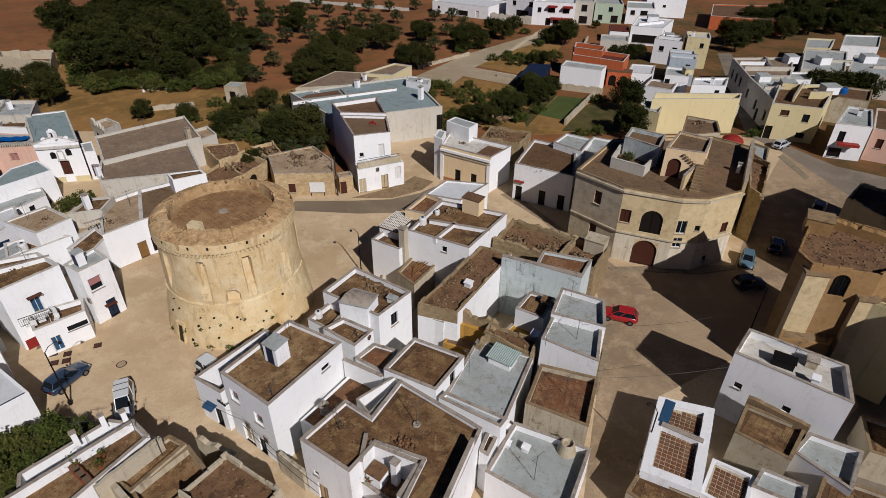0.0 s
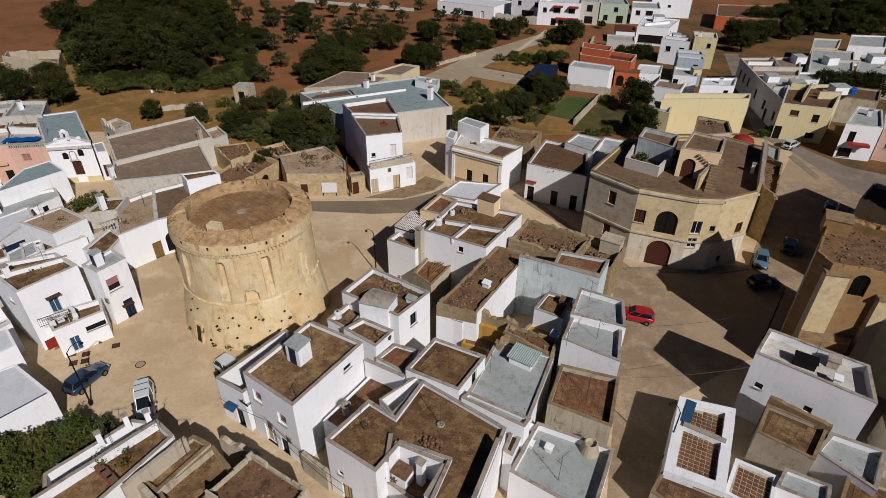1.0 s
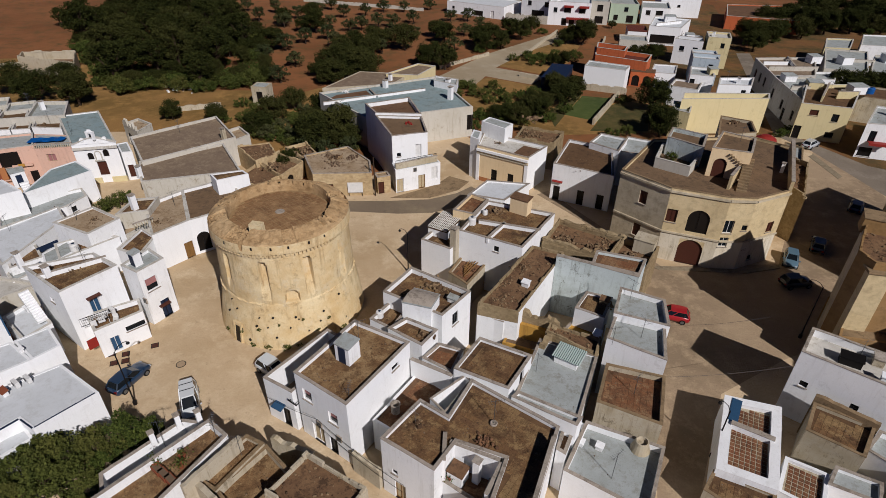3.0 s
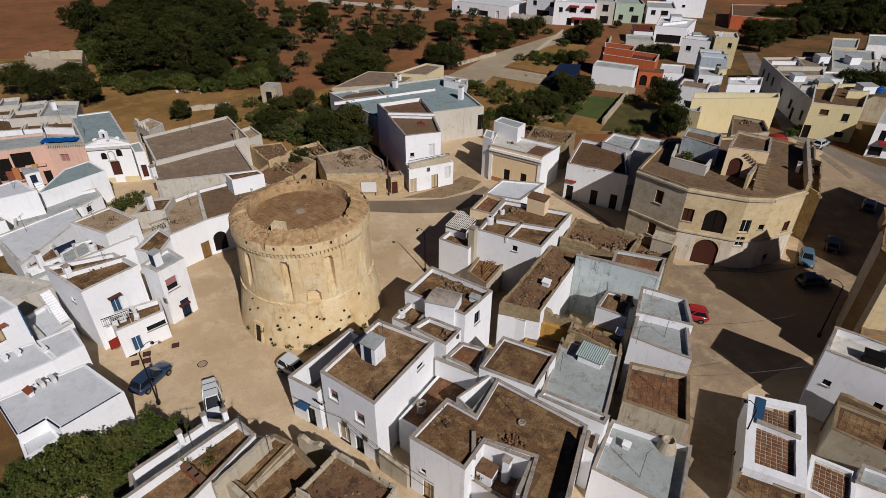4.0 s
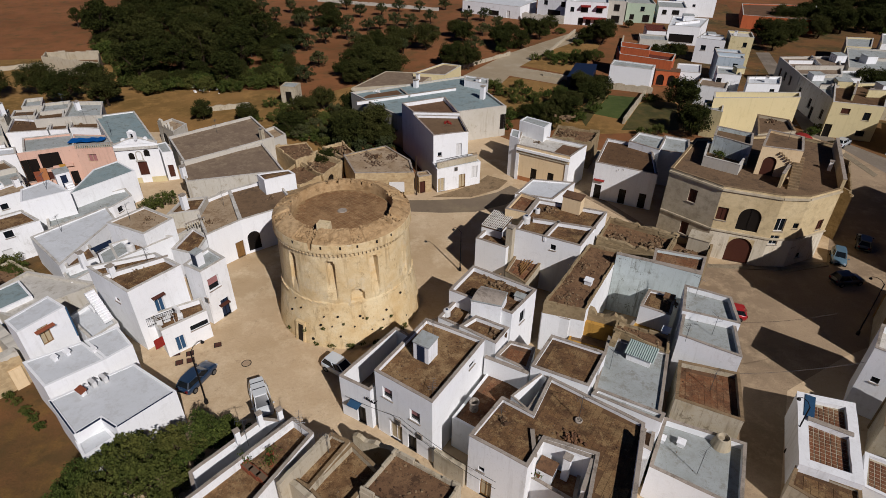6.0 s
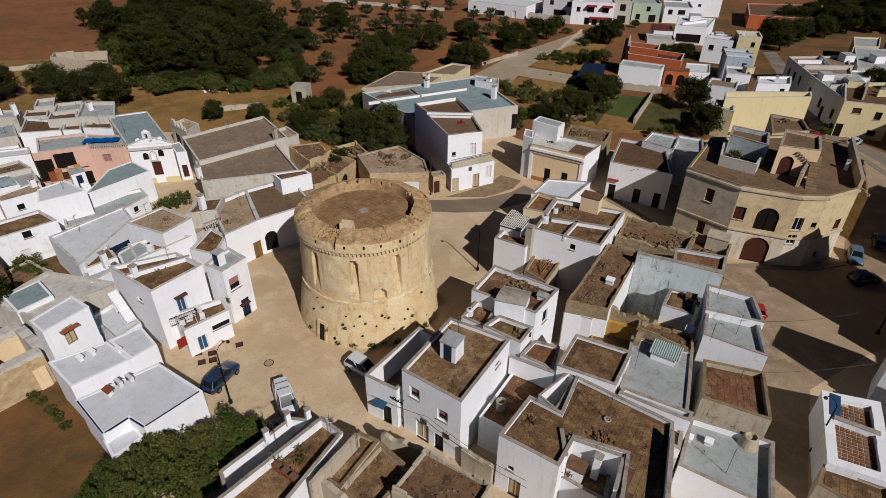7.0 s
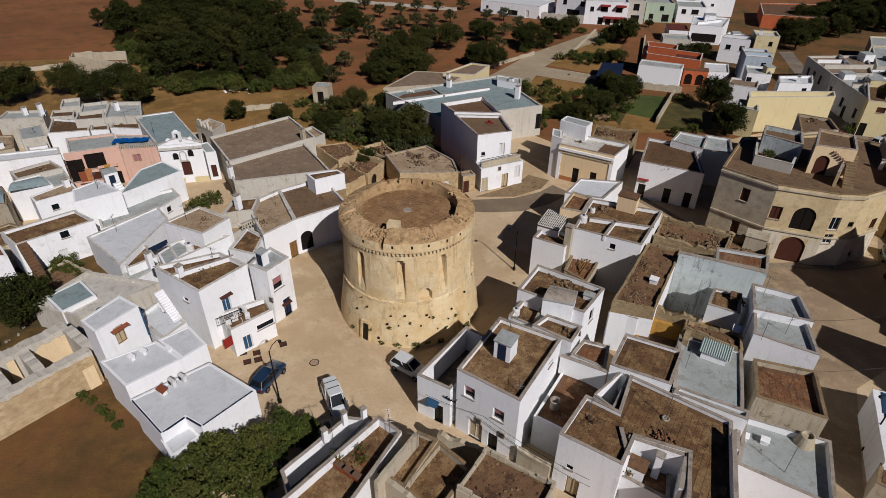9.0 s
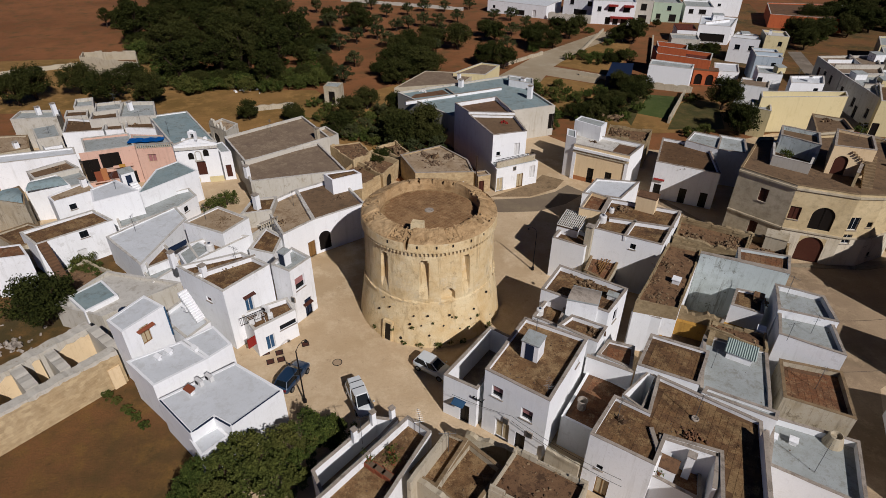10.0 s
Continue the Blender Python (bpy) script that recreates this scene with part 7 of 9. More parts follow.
def lamp_post(at, h, turn, arm=1.0, label="tall dark metal street lamp with a curved arm"):
    root = thing("street_lamp", label, "street lamp", (at[0], at[1], 0.02), turn)
    part("pole", Geo().tube((0, 0, 0), (0, 0, h), 0.075, 0.05, n=8), M["iron"], root)
    part("base", Geo().lathe([(0.18, 0), (0.18, 0.3), (0.1, 0.5)], 10), M["iron"], root)
    g = Geo()
    pts = [Vector((0, 0, h - 0.05)), Vector((arm * 0.3, 0, h + 0.3)), Vector((arm * 0.7, 0, h + 0.38)), Vector((arm, 0, h + 0.25))]
    for p, q in zip(pts, pts[1:]):
        g.tube(p, q, 0.03, n=6)
    part("arm", g, M["iron"], root)
    g = Geo().lathe([(0.04, 0.18), (0.14, 0.09), (0.16, 0.0), (0.12, -0.05)], 12)
    g.v = [(x + arm, y, z + h) for x, y, z in g.v]
    part("lantern", g, M["iron"], root)
    return root


def cable(a, b, sag=0.35, r=0.018, label="thin black overhead cable across the lane"):
    a, b = Vector(a), Vector(b)
    root = thing("cable", label, "cable", a)
    g, n = Geo(), 12
    pts = [(b - a) * (i / n) - Vector((0, 0, sag * 4 * (i / n) * (1 - i / n))) for i in range(n + 1)]
    q = (b - a).to_track_quat("Z", "Y")
    for p in pts:
        g.v += [tuple(p + q @ Vector((r * math.cos(w * math.pi / 2), r * math.sin(w * math.pi / 2), 0))) for w in range(4)]
    for i in range(n):
        g.f += [(4 * i + k, 4 * i + (k + 1) % 4, 4 * i + 4 + (k + 1) % 4, 4 * i + 4 + k) for k in range(4)]
    part("wire", g, M["iron"], root)
    return root


def railing(a, b, z, h=0.95, label="slim dark iron balcony railing"):
    a, b = Vector(a), Vector(b)
    e = b - a
    root = thing("railing", label, "railing", (a.x, a.y, z), math.degrees(math.atan2(e.y, e.x)))
    L = e.length
    part("handrail", Geo().box(0, -0.025, h - 0.05, L, 0.025, h), M["iron"], root)
    part("bottom_rail", Geo().box(0, -0.02, 0.06, L, 0.02, 0.1), M["iron"], root)
    n = max(2, int(L / 0.16))
    for i in range(n + 1):
        part("baluster", Geo().box(L * i / n - 0.012, -0.012, 0.0, L * i / n + 0.012, 0.012, h - 0.05), M["iron"], root)
    return root


def pot(at, z, r=0.22, h=0.4, mat="terracotta", leaf=True, label="terracotta pot with a small plant"):
    root = thing("plant_pot", label, "pot", (at[0], at[1], z))
    part("pot", Geo().lathe([(r * 0.7, 0), (r, h * 0.9), (r * 1.12, h * 0.92), (r * 1.12, h), (r * 0.8, h)], 14), M[mat], root)
    if leaf:
        rng = random.Random(int(at[0] * 77))
        g = Geo()
        for _ in range(70):
            p = Vector((rng.gauss(0, r), rng.gauss(0, r), h + abs(rng.gauss(0.12, 0.2))))
            q = Euler((rng.uniform(-1, 1), rng.uniform(-1, 1), rng.uniform(0, 6))).to_matrix()
            g.poly([p + q @ Vector(v) for v in ((-0.1, 0, 0), (0, -0.05, 0), (0.1, 0, 0), (0, 0.05, 0))])
        part("leaves", g, M["bush"], root)
    return root


def rubble_heap(at, z, r, count, label="heap of loose tufa blocks and tiles", mat="rubble", big=0.45, seed=1):
    rng = random.Random(seed + int(at[0] * 13))
    root = thing("rubble_heap", label, "rubble", (at[0], at[1], z), kind="stuff")
    g = Geo()
    for _ in range(count):
        d = abs(rng.gauss(0, r * 0.5))
        w = rng.uniform(0, 6.28)
        stone(g, rng, d * math.cos(w), d * math.sin(w), max(0.0, 0.35 * (1 - d / r)) * rng.random(), rng.uniform(0.12, big))
    part("stones", g, M[mat], root)
    return root


def unit(at, z, turn=GRID, label="white air conditioning unit on the wall"):
    root = thing("air_conditioner", label, "air conditioner", (at[0], at[1], z), turn)
    part("case", Geo().box(-0.4, -0.16, 0, 0.4, 0.16, 0.55), M["white"], root)
    part("fan_grille", Geo().tube((-0.1, -0.165, 0.28), (-0.1, -0.185, 0.28), 0.2, n=16), M["iron"], root)
    return root


# ---------------------------------------------------------------- on and around the central houses
roof_box((-12.36, 33.94), 6.65, 1.45, 1.35, 1.75, "white stair head with blue door on the brown roof", door="navy")
aerial((-11.72, 36.10), 6.65, 2.2)
aerial((-11.84, 29.82), 6.65, 1.2, 80)
yard = house("brown walled terrace between two white houses", 3.5, "w", "tl", 0.08, [(-10.3, 30.3), (-8.1, 28.7), (-3.3, 32.4), (-6.8, 35.4)])
slab("boundary_wall", "white plastered wall between two houses", "wall", (-7.3, 35.2), (-3.9, 33.2), 3.4, 5.3, 0.3, "w")
slab("courtyard_wall", "old cream wall with gate at the lane", "wall", (-11.7, 28.3), (-9.5, 26.6), 0, 2.3, 0.35, "c", ragged=0.25, seed=4)
g_ = thing("stone_wellhead", "round grey stone well head on the terrace", "well", (*(-8.5, 31.1), 3.45))
part("drum", Geo().lathe([(0.36, 0), (0.34, 0.8), (0.42, 0.85), (0.42, 0.95), (0.32, 0.95), (0.3, 0.2)], 20), M["cope"], g_)
aerial((-1.06, 27.84), 5.75, 2.6, 10, base=True)
aerial((-6.84, 28.00), 5.65, 2.0, 50)
rubble_heap((-6.72, 27.79), 5.65, 0.7, 26)
rubble_heap((-1.98, 26.20), 5.75, 0.9, 46, "heap of broken terracotta bricks", "sherd", 0.3)
rubble_heap((-6.32, 37.41), 5.9, 0.7, 30)
rubble_heap((-5.27, 43.81), 6.3, 1.6, 90)
roof_box((-3.52, 41.56), 6.3, 0.9, 0.5, 0.5, "pale metal boiler casing on the roof", mat="white")
tank((-10.36, 40.96), 5.1, 0.35, 0.7)
# the white light court of the brown-roofed house
slab("parapet_wall", "tall white parapet of the brown flat roof", "wall", (0.42, 20.2), (2.9, 25.8), 5.95, 6.75, 0.25, "w")
slab("partition_wall", "white courtyard wall with rounded top", "wall", (-4.66, 27.02), (-4.84, 24.67), 3.4, 5.9, 0.25, "w")
slab("partition_wall", "white courtyard wall beside the terrace", "wall", (-0.70, 24.70), (-2.14, 22.04), 3.4, 5.9, 0.25, "w")
slab("partition_wall", "white courtyard wall behind the oven", "wall", (-4.32, 26.24), (-0.82, 24.56), 3.4, 5.9, 0.25, "w")
chimney((-2.48, 24.72), 3.4, 2.2, 0.5)
roof_box((-3.80, 24.91), 3.4, 1.2, 1.0, 1.1, "white plastered outdoor oven in the courtyard", cap="tl")
pot((-4.34, 24.83), 3.5)
# corrugated shelter on the pale roof
g_ = thing("roof_shelter", "pale green corrugated sheet shelter on a limed roof", "shelter", (*(6.21, 35.42), 4.65), GRID)
part("box", Geo().box(-1.0, -0.8, 0, 1.0, 0.7, 0.7), M["w"], g_)
g = Geo()
for i in range(14):
    x0 = -1.25 + i * 0.18
    g.poly([(x0, -1.0, 0.78), (x0 + 0.09, -1.0, 0.86), (x0 + 0.09, 0.9, 1.02), (x0, 0.9, 0.94)])
    g.poly([(x0 + 0.09, -1.0, 0.86), (x0 + 0.18, -1.0, 0.78), (x0 + 0.18, 0.9, 0.94), (x0 + 0.09, 0.9, 1.02)])
part("sheet", g, M["sheet"], g_, "corrugated pale green roofing sheet")
for at_ in ((6.01, 29.52), (7.17, 27.60), (5.79, 28.04)):
    roof_box(at_, 3.0, 0.5, 0.4, 0.35, "small white roof vent box", cap="w")
g_ = thing("cistern_mouth", "rounded beige plaster cistern mouth on a limed roof", "cistern", (*(10.29, 27.53), 3.0))
part("body", Geo().lathe([(0.75, 0), (0.62, 0.5), (0.5, 0.95), (0.42, 0.98), (0.36, 0.7)], 18), M["c"], g_)
aerial((7.42, 25.06), 3.0, 2.8, 40)
aerial((9.59, 35.14), 6.7, 2.0, 10)
# stained ochre ruin wall and its courtyard
slab("ruined_wall", "broken stone wall of a roofless ochre room", "wall", (1.65, 42.07), (6.12, 39.96), 0, 5.6, 0.5, "stonec", ragged=0.7, seed=3)
slab("ruined_wall", "broken stone side wall of a roofless room", "wall", (6.12, 39.96), (4.16, 36.91), 0, 5.3, 0.5, "stonec", ragged=0.7, seed=4)
slab("painted_wall", "ochre yellow painted lower wall of a ruin", "wall", (1.82, 41.48), (5.86, 39.59), 0, 4.2, 0.4, "ochre", cap=False)
house("ochre floored yard of a roofless room", 2.6, "ochre", "sand", 0.05, [(1.17, 40.06), (5.08, 38.27), (7.05, 41.06), (2.67, 42.84)])
slab("old_wall", "long stained white wall of an old house", "wall", (7.38, 47.91), (14.59, 44.46), 0, 7.25, 0.4, "old")
# white house with the pavilion
roof_box((5.05, 57.99), 6.6, 2.2, 1.3, 1.9, "peach roof pavilion with a tiled slab", mat="o2", cap="tl")
chimney((-2.90, 52.86), 0.0, 7.4, 0.75, "c", label="tall rough stone chimney against a white wall")
tank((-0.82, 55.29), 6.6, 0.45, 0.9)
tank((0.84, 57.48), 6.6, 0.3, 0.6)
slab("parapet_wall", "low white parapet dividing two roof terraces", "wall", (0.56, 51.55), (2.85, 54.88), 6.5, 7.05, 0.25, "w")
slab("parapet_wall", "low white parapet dividing two roof terraces", "wall", (-0.03, 55.45), (6.58, 53.21), 6.5, 7.05, 0.25, "w")
rubble_heap((2.23, 58.04), 6.6, 1.0, 50)
rubble_heap((-1.1, 51.3), 3.1, 1.1, 90, "heap of broken roof tiles and beams", "sherd", 0.3)
g_ = thing("roof_beam_pile", "fallen wooden roof beams over broken tiles", "beams", (-1.1, 51.3, 3.2), 30)
for k in range(6):
    part("beam", Geo().tube((-1.5 + 0.2 * k, -0.9 + 0.3 * k, 0.1 + 0.05 * (k % 3)), (1.2 - 0.25 * k, 0.3 + 0.22 * ((k * 5) % 4), 0.3 + 0.06 * (k % 2)), 0.06, n=5), M["wood"], g_)
rubble_heap((9.90, 54.11), 4.8, 1.8, 140)
rubble_heap((13.01, 52.28), 4.8, 1.8, 140)
rubble_heap((16.49, 51.37), 4.6, 1.4, 90)
slab("ruined_wall", "crumbling stone wall of a roofless house", "wall", (7.13, 53.85), (13.29, 50.28), 0, 5.8, 0.45, "stonec", ragged=0.4, seed=8)
slab("ruined_wall", "crumbling stone wall of a roofless house", "wall", (10.40, 58.52), (19.68, 52.78), 0, 5.4, 0.45, "stonec", ragged=0.4, seed=9)
roof_box((18.54, 52.96), 4.4, 2.2, 1.6, 1.6, "broken cream roof shed with open front", mat="c", cap="c")
roof_box((3.75, 44.48), 5.9, 0.7, 0.5, 0.45, "small white vent box on a stony roof", cap="w")
roof_box((11.00, 42.19), 5.45, 0.8, 0.6, 0.5, "small stone hearth on a brown roof", mat="stonec", cap="rb")
rubble_heap((11.08, 42.02), 5.5, 0.7, 30)
roof_box((9.35, 38.10), 4.85, 0.6, 0.6, 0.5, "small white vent box beside the parapet", cap="w")

# ---------------------------------------------------------------- street fronts: pipes, wires, lamps
for a, b in (((-12.33, 29.81), (-12.50, 29.38)),):
    g_ = thing("downpipe", "blue-green painted downpipe on the white house front", "pipe", (a[0] - 0.1, a[1] - 0.16, 0))
    part("pipe", Geo().tube((0, 0, 0.6), (0, 0, 6.4), 0.06, n=8), M["teal"], g_)
cable((*(-18.96, 32.30), 4.0), (*(-14.44, 29.70), 4.3), 0.15)
cable((*(-14.44, 29.70), 4.3), (*(-7.60, 23.69), 4.6), 0.4)
cable((*(-14.45, 29.48), 4.0), (*(-7.64, 23.37), 4.3), 0.4)
cable((*(13.69, 33.13), 4.9), (24.95, 33.6, 5.6), 0.3)
cable((*(13.42, 37.42), 7.0), (*(25.44, 39.17), 6.2), 0.5)
lamp_post((-31.93, 35.33), 6.2, 60, 1.3)
lamp_post((32.53, 43.09), 6.5, 130, 1.2)
lamp_post((17.23, 28.95), 5.5, 120, 0.9)
lamp_post((-8.20, 55.30), 5.4, 150, 1.0)

# ---------------------------------------------------------------- palace details
stairs((30.28, 57.41), (32.31, 61.07), 9.4, 12.0, 1.1, 12, "copes", "worn stone stair up to the palace tower")
slab("parapet_wall", "stone balustrade beside the palace stair", "wall", (29.04, 58.12), (31.57, 61.07), 9.4, 11.2, 0.3, "s")
slab("parapet_wall", "broken stone parapet at the palace roof edge", "wall", (42.55, 69.39), (35.79, 57.15), 9.4, 10.9, 0.35, "s")
chimney((37.83, 62.70), 9.4, 1.1, 0.4, label="slim white chimney on the palace roof")
PALACE = [(18.0, 63.0), (22.4, 58.0), (28.3, 55.5), (31.2, 55.3), (36.1, 57.3), (43.4, 69.6), (39.3, 73.6), (25.1, 72.5)]
for a, b in ((0, 1), (1, 2), (2, 3), (3, 4)):
    p, q = Vector(PALACE[a]), Vector(PALACE[b])
    n_ = Vector(((q - p).y, -(q - p).x)).normalized() * 0.06
    slab("string_course", "projecting stone string course of the palace", "moulding", p + n_, q + n_, 3.94, 4.1, 0.2, "sgrey", cap=False)
    slab("cornice", "projecting stone cornice of the palace", "moulding", p + n_, q + n_, 9.25, 9.45, 0.24, "sgrey", cap=False)
g_ = thing("wall_steps", "row of projecting stone steps up a roof room wall", "stairs", (27.9, 61.9, 0), math.degrees(math.atan2(60.3 - 61.9, 32.0 - 27.9)))
for k in range(7):
    part("step", Geo().box(2.0 + k * 0.32, -0.32, 12.45 - k * 0.24, 2.3 + k * 0.32, 0.02, 12.57 - k * 0.24), M["copes"], g_)
put("bush", *(24.99, 65.68), 0.55, 9.6)
put("bush", *(59.23, 97.33), 0.8)
put("bush", *(61.91, 99.55), 0.7)
aerial((32.50, 64.44), 12.7, 2.0)
rubble_heap((41.66, 83.01), 8.10, 1.3, 50)
g_ = thing("red_awning", "round red and white awning on a roof terrace", "awning", (*(48.35, 84.27), 4.6))
part("cloth", Geo().lathe([(1.7, 0), (1.5, 0.5), (0.8, 0.9), (0.1, 1.0)], 16), M["redcloth"], g_)

# ---------------------------------------------------------------- around the square
stairs((-42.59, 42.50), (-44.33, 43.83), 3.6, 6.2, 0.9, 13)
chimney((-42.52, 45.37), 6.8, 1.1, 0.55)
chimney((-45.97, 46.97), 6.8, 1.6, 0.5)
slab("parapet_wall", "low white parapet across a roof terrace", "wall", (-43.20, 44.88), (-38.25, 48.17), 6.7, 7.3, 0.25, "w")
roof_box((-35.28, 47.98), 6.4, 0.9, 0.8, 1.4, "small white stair head on the square", door="navy")
railing((-38.62, 41.69), (-36.66, 43.15), 3.5)
for px in ((-35.55, 41.72), (-36.88, 41.75), (-35.18, 40.77), (-36.15, 40.48), (-33.2, 42.9)):
    g_ = thing("inspection_cover", "square rusty iron inspection cover in the paving", "manhole", (*px, 0.021), 20)
    part("plate", Geo().box(-0.3, -0.3, 0, 0.3, 0.3, 0.02, taper=0.01), M["brown"], g_)
    part("rim", Geo().box(-0.36, -0.36, 0, 0.36, 0.36, 0.012), M["iron"], g_)
g_ = thing("manhole_cover", "round manhole cover with an iron ring in the paving", "manhole", (*(-29.67, 40.24), 0.021))
part("cover", Geo().lathe([(0.4, 0), (0.4, 0.016), (0.02, 0.018)], 20), M["road"], g_)
part("ring", Geo().lathe([(0.48, 0), (0.48, 0.012), (0.36, 0.013)], 24, closed=False), M["iron"], g_)
g_ = thing("hanging_cloth", "faded red cloth hung over a wall", "cloth", (-37.7, 41.1, 1.6), 52)
part("cloth", Geo().box(-0.55, -0.12, 0.0, 0.55, -0.06, 1.1, taper=0.02), M["redcloth"], g_)
rack = thing("drying_rack", "white folding drying rack with pale washing on a terrace", "drying rack", (-37.5, 42.7, 2.92), 35)
for x in (-0.8, 0.8):
    part("leg", Geo().tube((x, -0.35, 0), (x, 0.35, 1.0), 0.025, n=5), M["white"], rack)
    part("leg", Geo().tube((x, 0.35, 0), (x, -0.35, 1.0), 0.025, n=5), M["white"], rack)
for y in (-0.35, -0.12, 0.12, 0.35):
    part("rail", Geo().tube((-0.85, y, 1.0), (0.85, y, 1.0), 0.018, n=5), M["white"], rack)
for x, y, w in ((-0.5, -0.35, 0.5), (0.2, -0.12, 0.6), (0.45, 0.35, 0.4)):
    part("washing", Geo().box(x - w / 2, y - 0.02, 0.35, x + w / 2, y + 0.02, 1.02), M["white"], rack, "pale cloth hung to dry")
chair = thing("garden_chair", "white plastic chair on a roof terrace", "chair", (-36.2, 43.2, 2.92), 20)
part("seat", Geo().box(-0.24, -0.24, 0.4, 0.24, 0.24, 0.44, taper=0.01), M["white"], chair)
part("backrest", Geo().box(-0.24, 0.2, 0.44, 0.24, 0.25, 0.86, taper=0.01), M["white"], chair)
for x in (-0.21, 0.21):
    for y in (-0.21, 0.21):
        part("leg", Geo().tube((x, y, 0), (x * 0.9, y * 0.9, 0.41), 0.025, n=5), M["white"], chair)
unit((-36.74, 43.83), 3.6)
roof_box((-40.44, 33.12), 3.7, 0.8, 0.4, 0.5, "small tiled chimney box on a white roof", cap="terracotta")
unit((-39.26, 34.47), 3.9)
unit((-39.94, 33.97), 3.9)
for a, b in (((-42.57, 32.30), (-39.04, 29.04)), ((-36.10, 29.66), (-33.14, 33.10)), ((-38.92, 29.1), (-37.78, 30.5)), ((-37.6, 30.45), (-36.2, 29.6))):
    slab("gutter", "navy-painted gutter edge on the white house", "gutter", a, b, 3.88, 3.93, 0.11, "navy", cap=False)
for a, b in (((-44.64, 40.64), (-44.24, 39.55)),):
    g_ = thing("downpipe", "blue-painted corner pipe of a white house", "pipe", (a[0] + 0.08, a[1] - 0.08, 3.6))
    part("pipe", Geo().tube((0, 0, 0), (0, 0, 3.3), 0.07, n=8), M["blue"], g_)
for px in ((-44.15, 43.19), (-41.29, 37.35), (-43.37, 37.04), (-44.08, 36.37)):
    roof_box(px, 4.3, 0.5, 0.3, 0.5, "white washing hung on a terrace line", cap="w")

# white pillars and planters of the front terrace
for px in ((-25.23, 29.87), (-26.50, 28.25), (-23.75, 30.22)):
    g_ = thing("pillar", "square white plastered pergola pillar", "pillar", (*px, 3.5), -50)
    part("shaft", Geo().box(-0.2, -0.2, 0, 0.2, 0.2, 1.35, taper=0.02), M["w"], g_)
    part("cap", Geo().box(-0.24, -0.24, 1.35, 0.24, 0.24, 1.43), M["cope"], g_)
for px in ((-25.06, 25.29), (-24.41, 24.82), (-23.77, 24.36)):
    g_ = thing("planter", "long terracotta planter on a brown roof", "planter", (px[0], px[1] + 0.25, 4.1), -40)
    part("trough", Geo().box(-0.55, -0.28, 0, 0.55, 0.28, 0.4), M["terracotta"], g_)
    part("soil", Geo().box(-0.48, -0.21, 0.4, 0.48, 0.21, 0.41), M["debris"], g_)
for px in ((-23.62, 26.19), (-23.48, 25.53), (-25.30, 25.67)):
    pot((px[0], px[1] + 0.25), 4.1, 0.25, 0.45)
aerial((-26.03, 28.60), 2.7, 3.0, 10)
slab("courtyard_wall", "old rubble wall along the lane", "wall", (-17.97, 29.03), (-14.54, 27.38), 0, 3.4, 0.4, "c", ragged=0.4, seed=5)
slab("party_wall", "tall weathered cream wall between two roof terraces", "wall", (-19.55, 27.3), (-22.3, 23.3), 0, 5.55, 0.3, "c", ragged=0.12, seed=15)
slab("courtyard_wall", "weathered cream wall between roofs", "wall", (-22.13, 24.42), (-19.64, 22.39), 0, 4.9, 0.4, "c", ragged=0.2, seed=6)

# ---------------------------------------------------------------- far and left groups
g_ = thing("bell_gable", "white bell gable with an open arch on the church", "bell gable", (*(-54.88, 79.37), 6.95), -12)
g = Geo()
g.box(-0.6, -0.2, 0, -0.3, 0.2, 1.0).box(0.3, -0.2, 0, 0.6, 0.2, 1.0).box(-0.6, -0.2, 1.0, 0.6, 0.2, 1.25).box(-0.36, -0.16, 1.25, 0.36, 0.16, 1.55, taper=0.14)
part("gable", g, M["w"], g_)
part("bell", Geo().lathe([(0.2, 0.45), (0.16, 0.6), (0.12, 0.75), (0.04, 0.85)], 12), M["iron"], g_, "small dark bronze bell")
A_, B_ = Vector((-57.79, 78.78)), Vector((-51.86, 79.97))
w_dir = math.degrees(math.atan2((B_ - A_).y, (B_ - A_).x))
slab("string_course", "white moulded band across the church front", "moulding", A_ + Vector((0.03, -0.12)), B_ + Vector((0.03, -0.12)), 5.55, 5.85, 0.24, "copew", cap=False)
slab("plinth", "ochre-washed plinth of the white church", "plinth", A_ + Vector((0.02, -0.06)), A_.lerp(B_, 0.43) + Vector((0.02, -0.06)), 0.0, 0.9, 0.12, "y", cap=False)
slab("plinth", "ochre-washed plinth of the white church", "plinth", A_.lerp(B_, 0.66) + Vector((0.02, -0.06)), B_ + Vector((0.02, -0.06)), 0.0, 0.9, 0.12, "y", cap=False)
g_ = thing("wall_niche", "white arched niche with moulded frame on the church", "niche", (A_.x, A_.y, 0), w_dir)
for i in range(12):
    w0, w1 = math.pi * i / 12, math.pi * (i + 1) / 12
    c0, c1 = (3.12 - 0.42 * math.cos(w0), 4.75 + 0.42 * math.sin(w0)), (3.12 - 0.42 * math.cos(w1), 4.75 + 0.42 * math.sin(w1))
    part("arch_stone", Geo().tube((c0[0], -0.08, c0[1]), (c1[0], -0.08, c1[1]), 0.07, n=5), M["copew"], g_)
for x in (2.7, 3.54):
    part("jamb", Geo().box(x - 0.07, -0.15, 3.75, x + 0.07, 0.0, 4.75), M["copew"], g_)
part("sill", Geo().box(2.5, -0.22, 3.6, 3.74, 0.0, 3.75), M["copew"], g_)
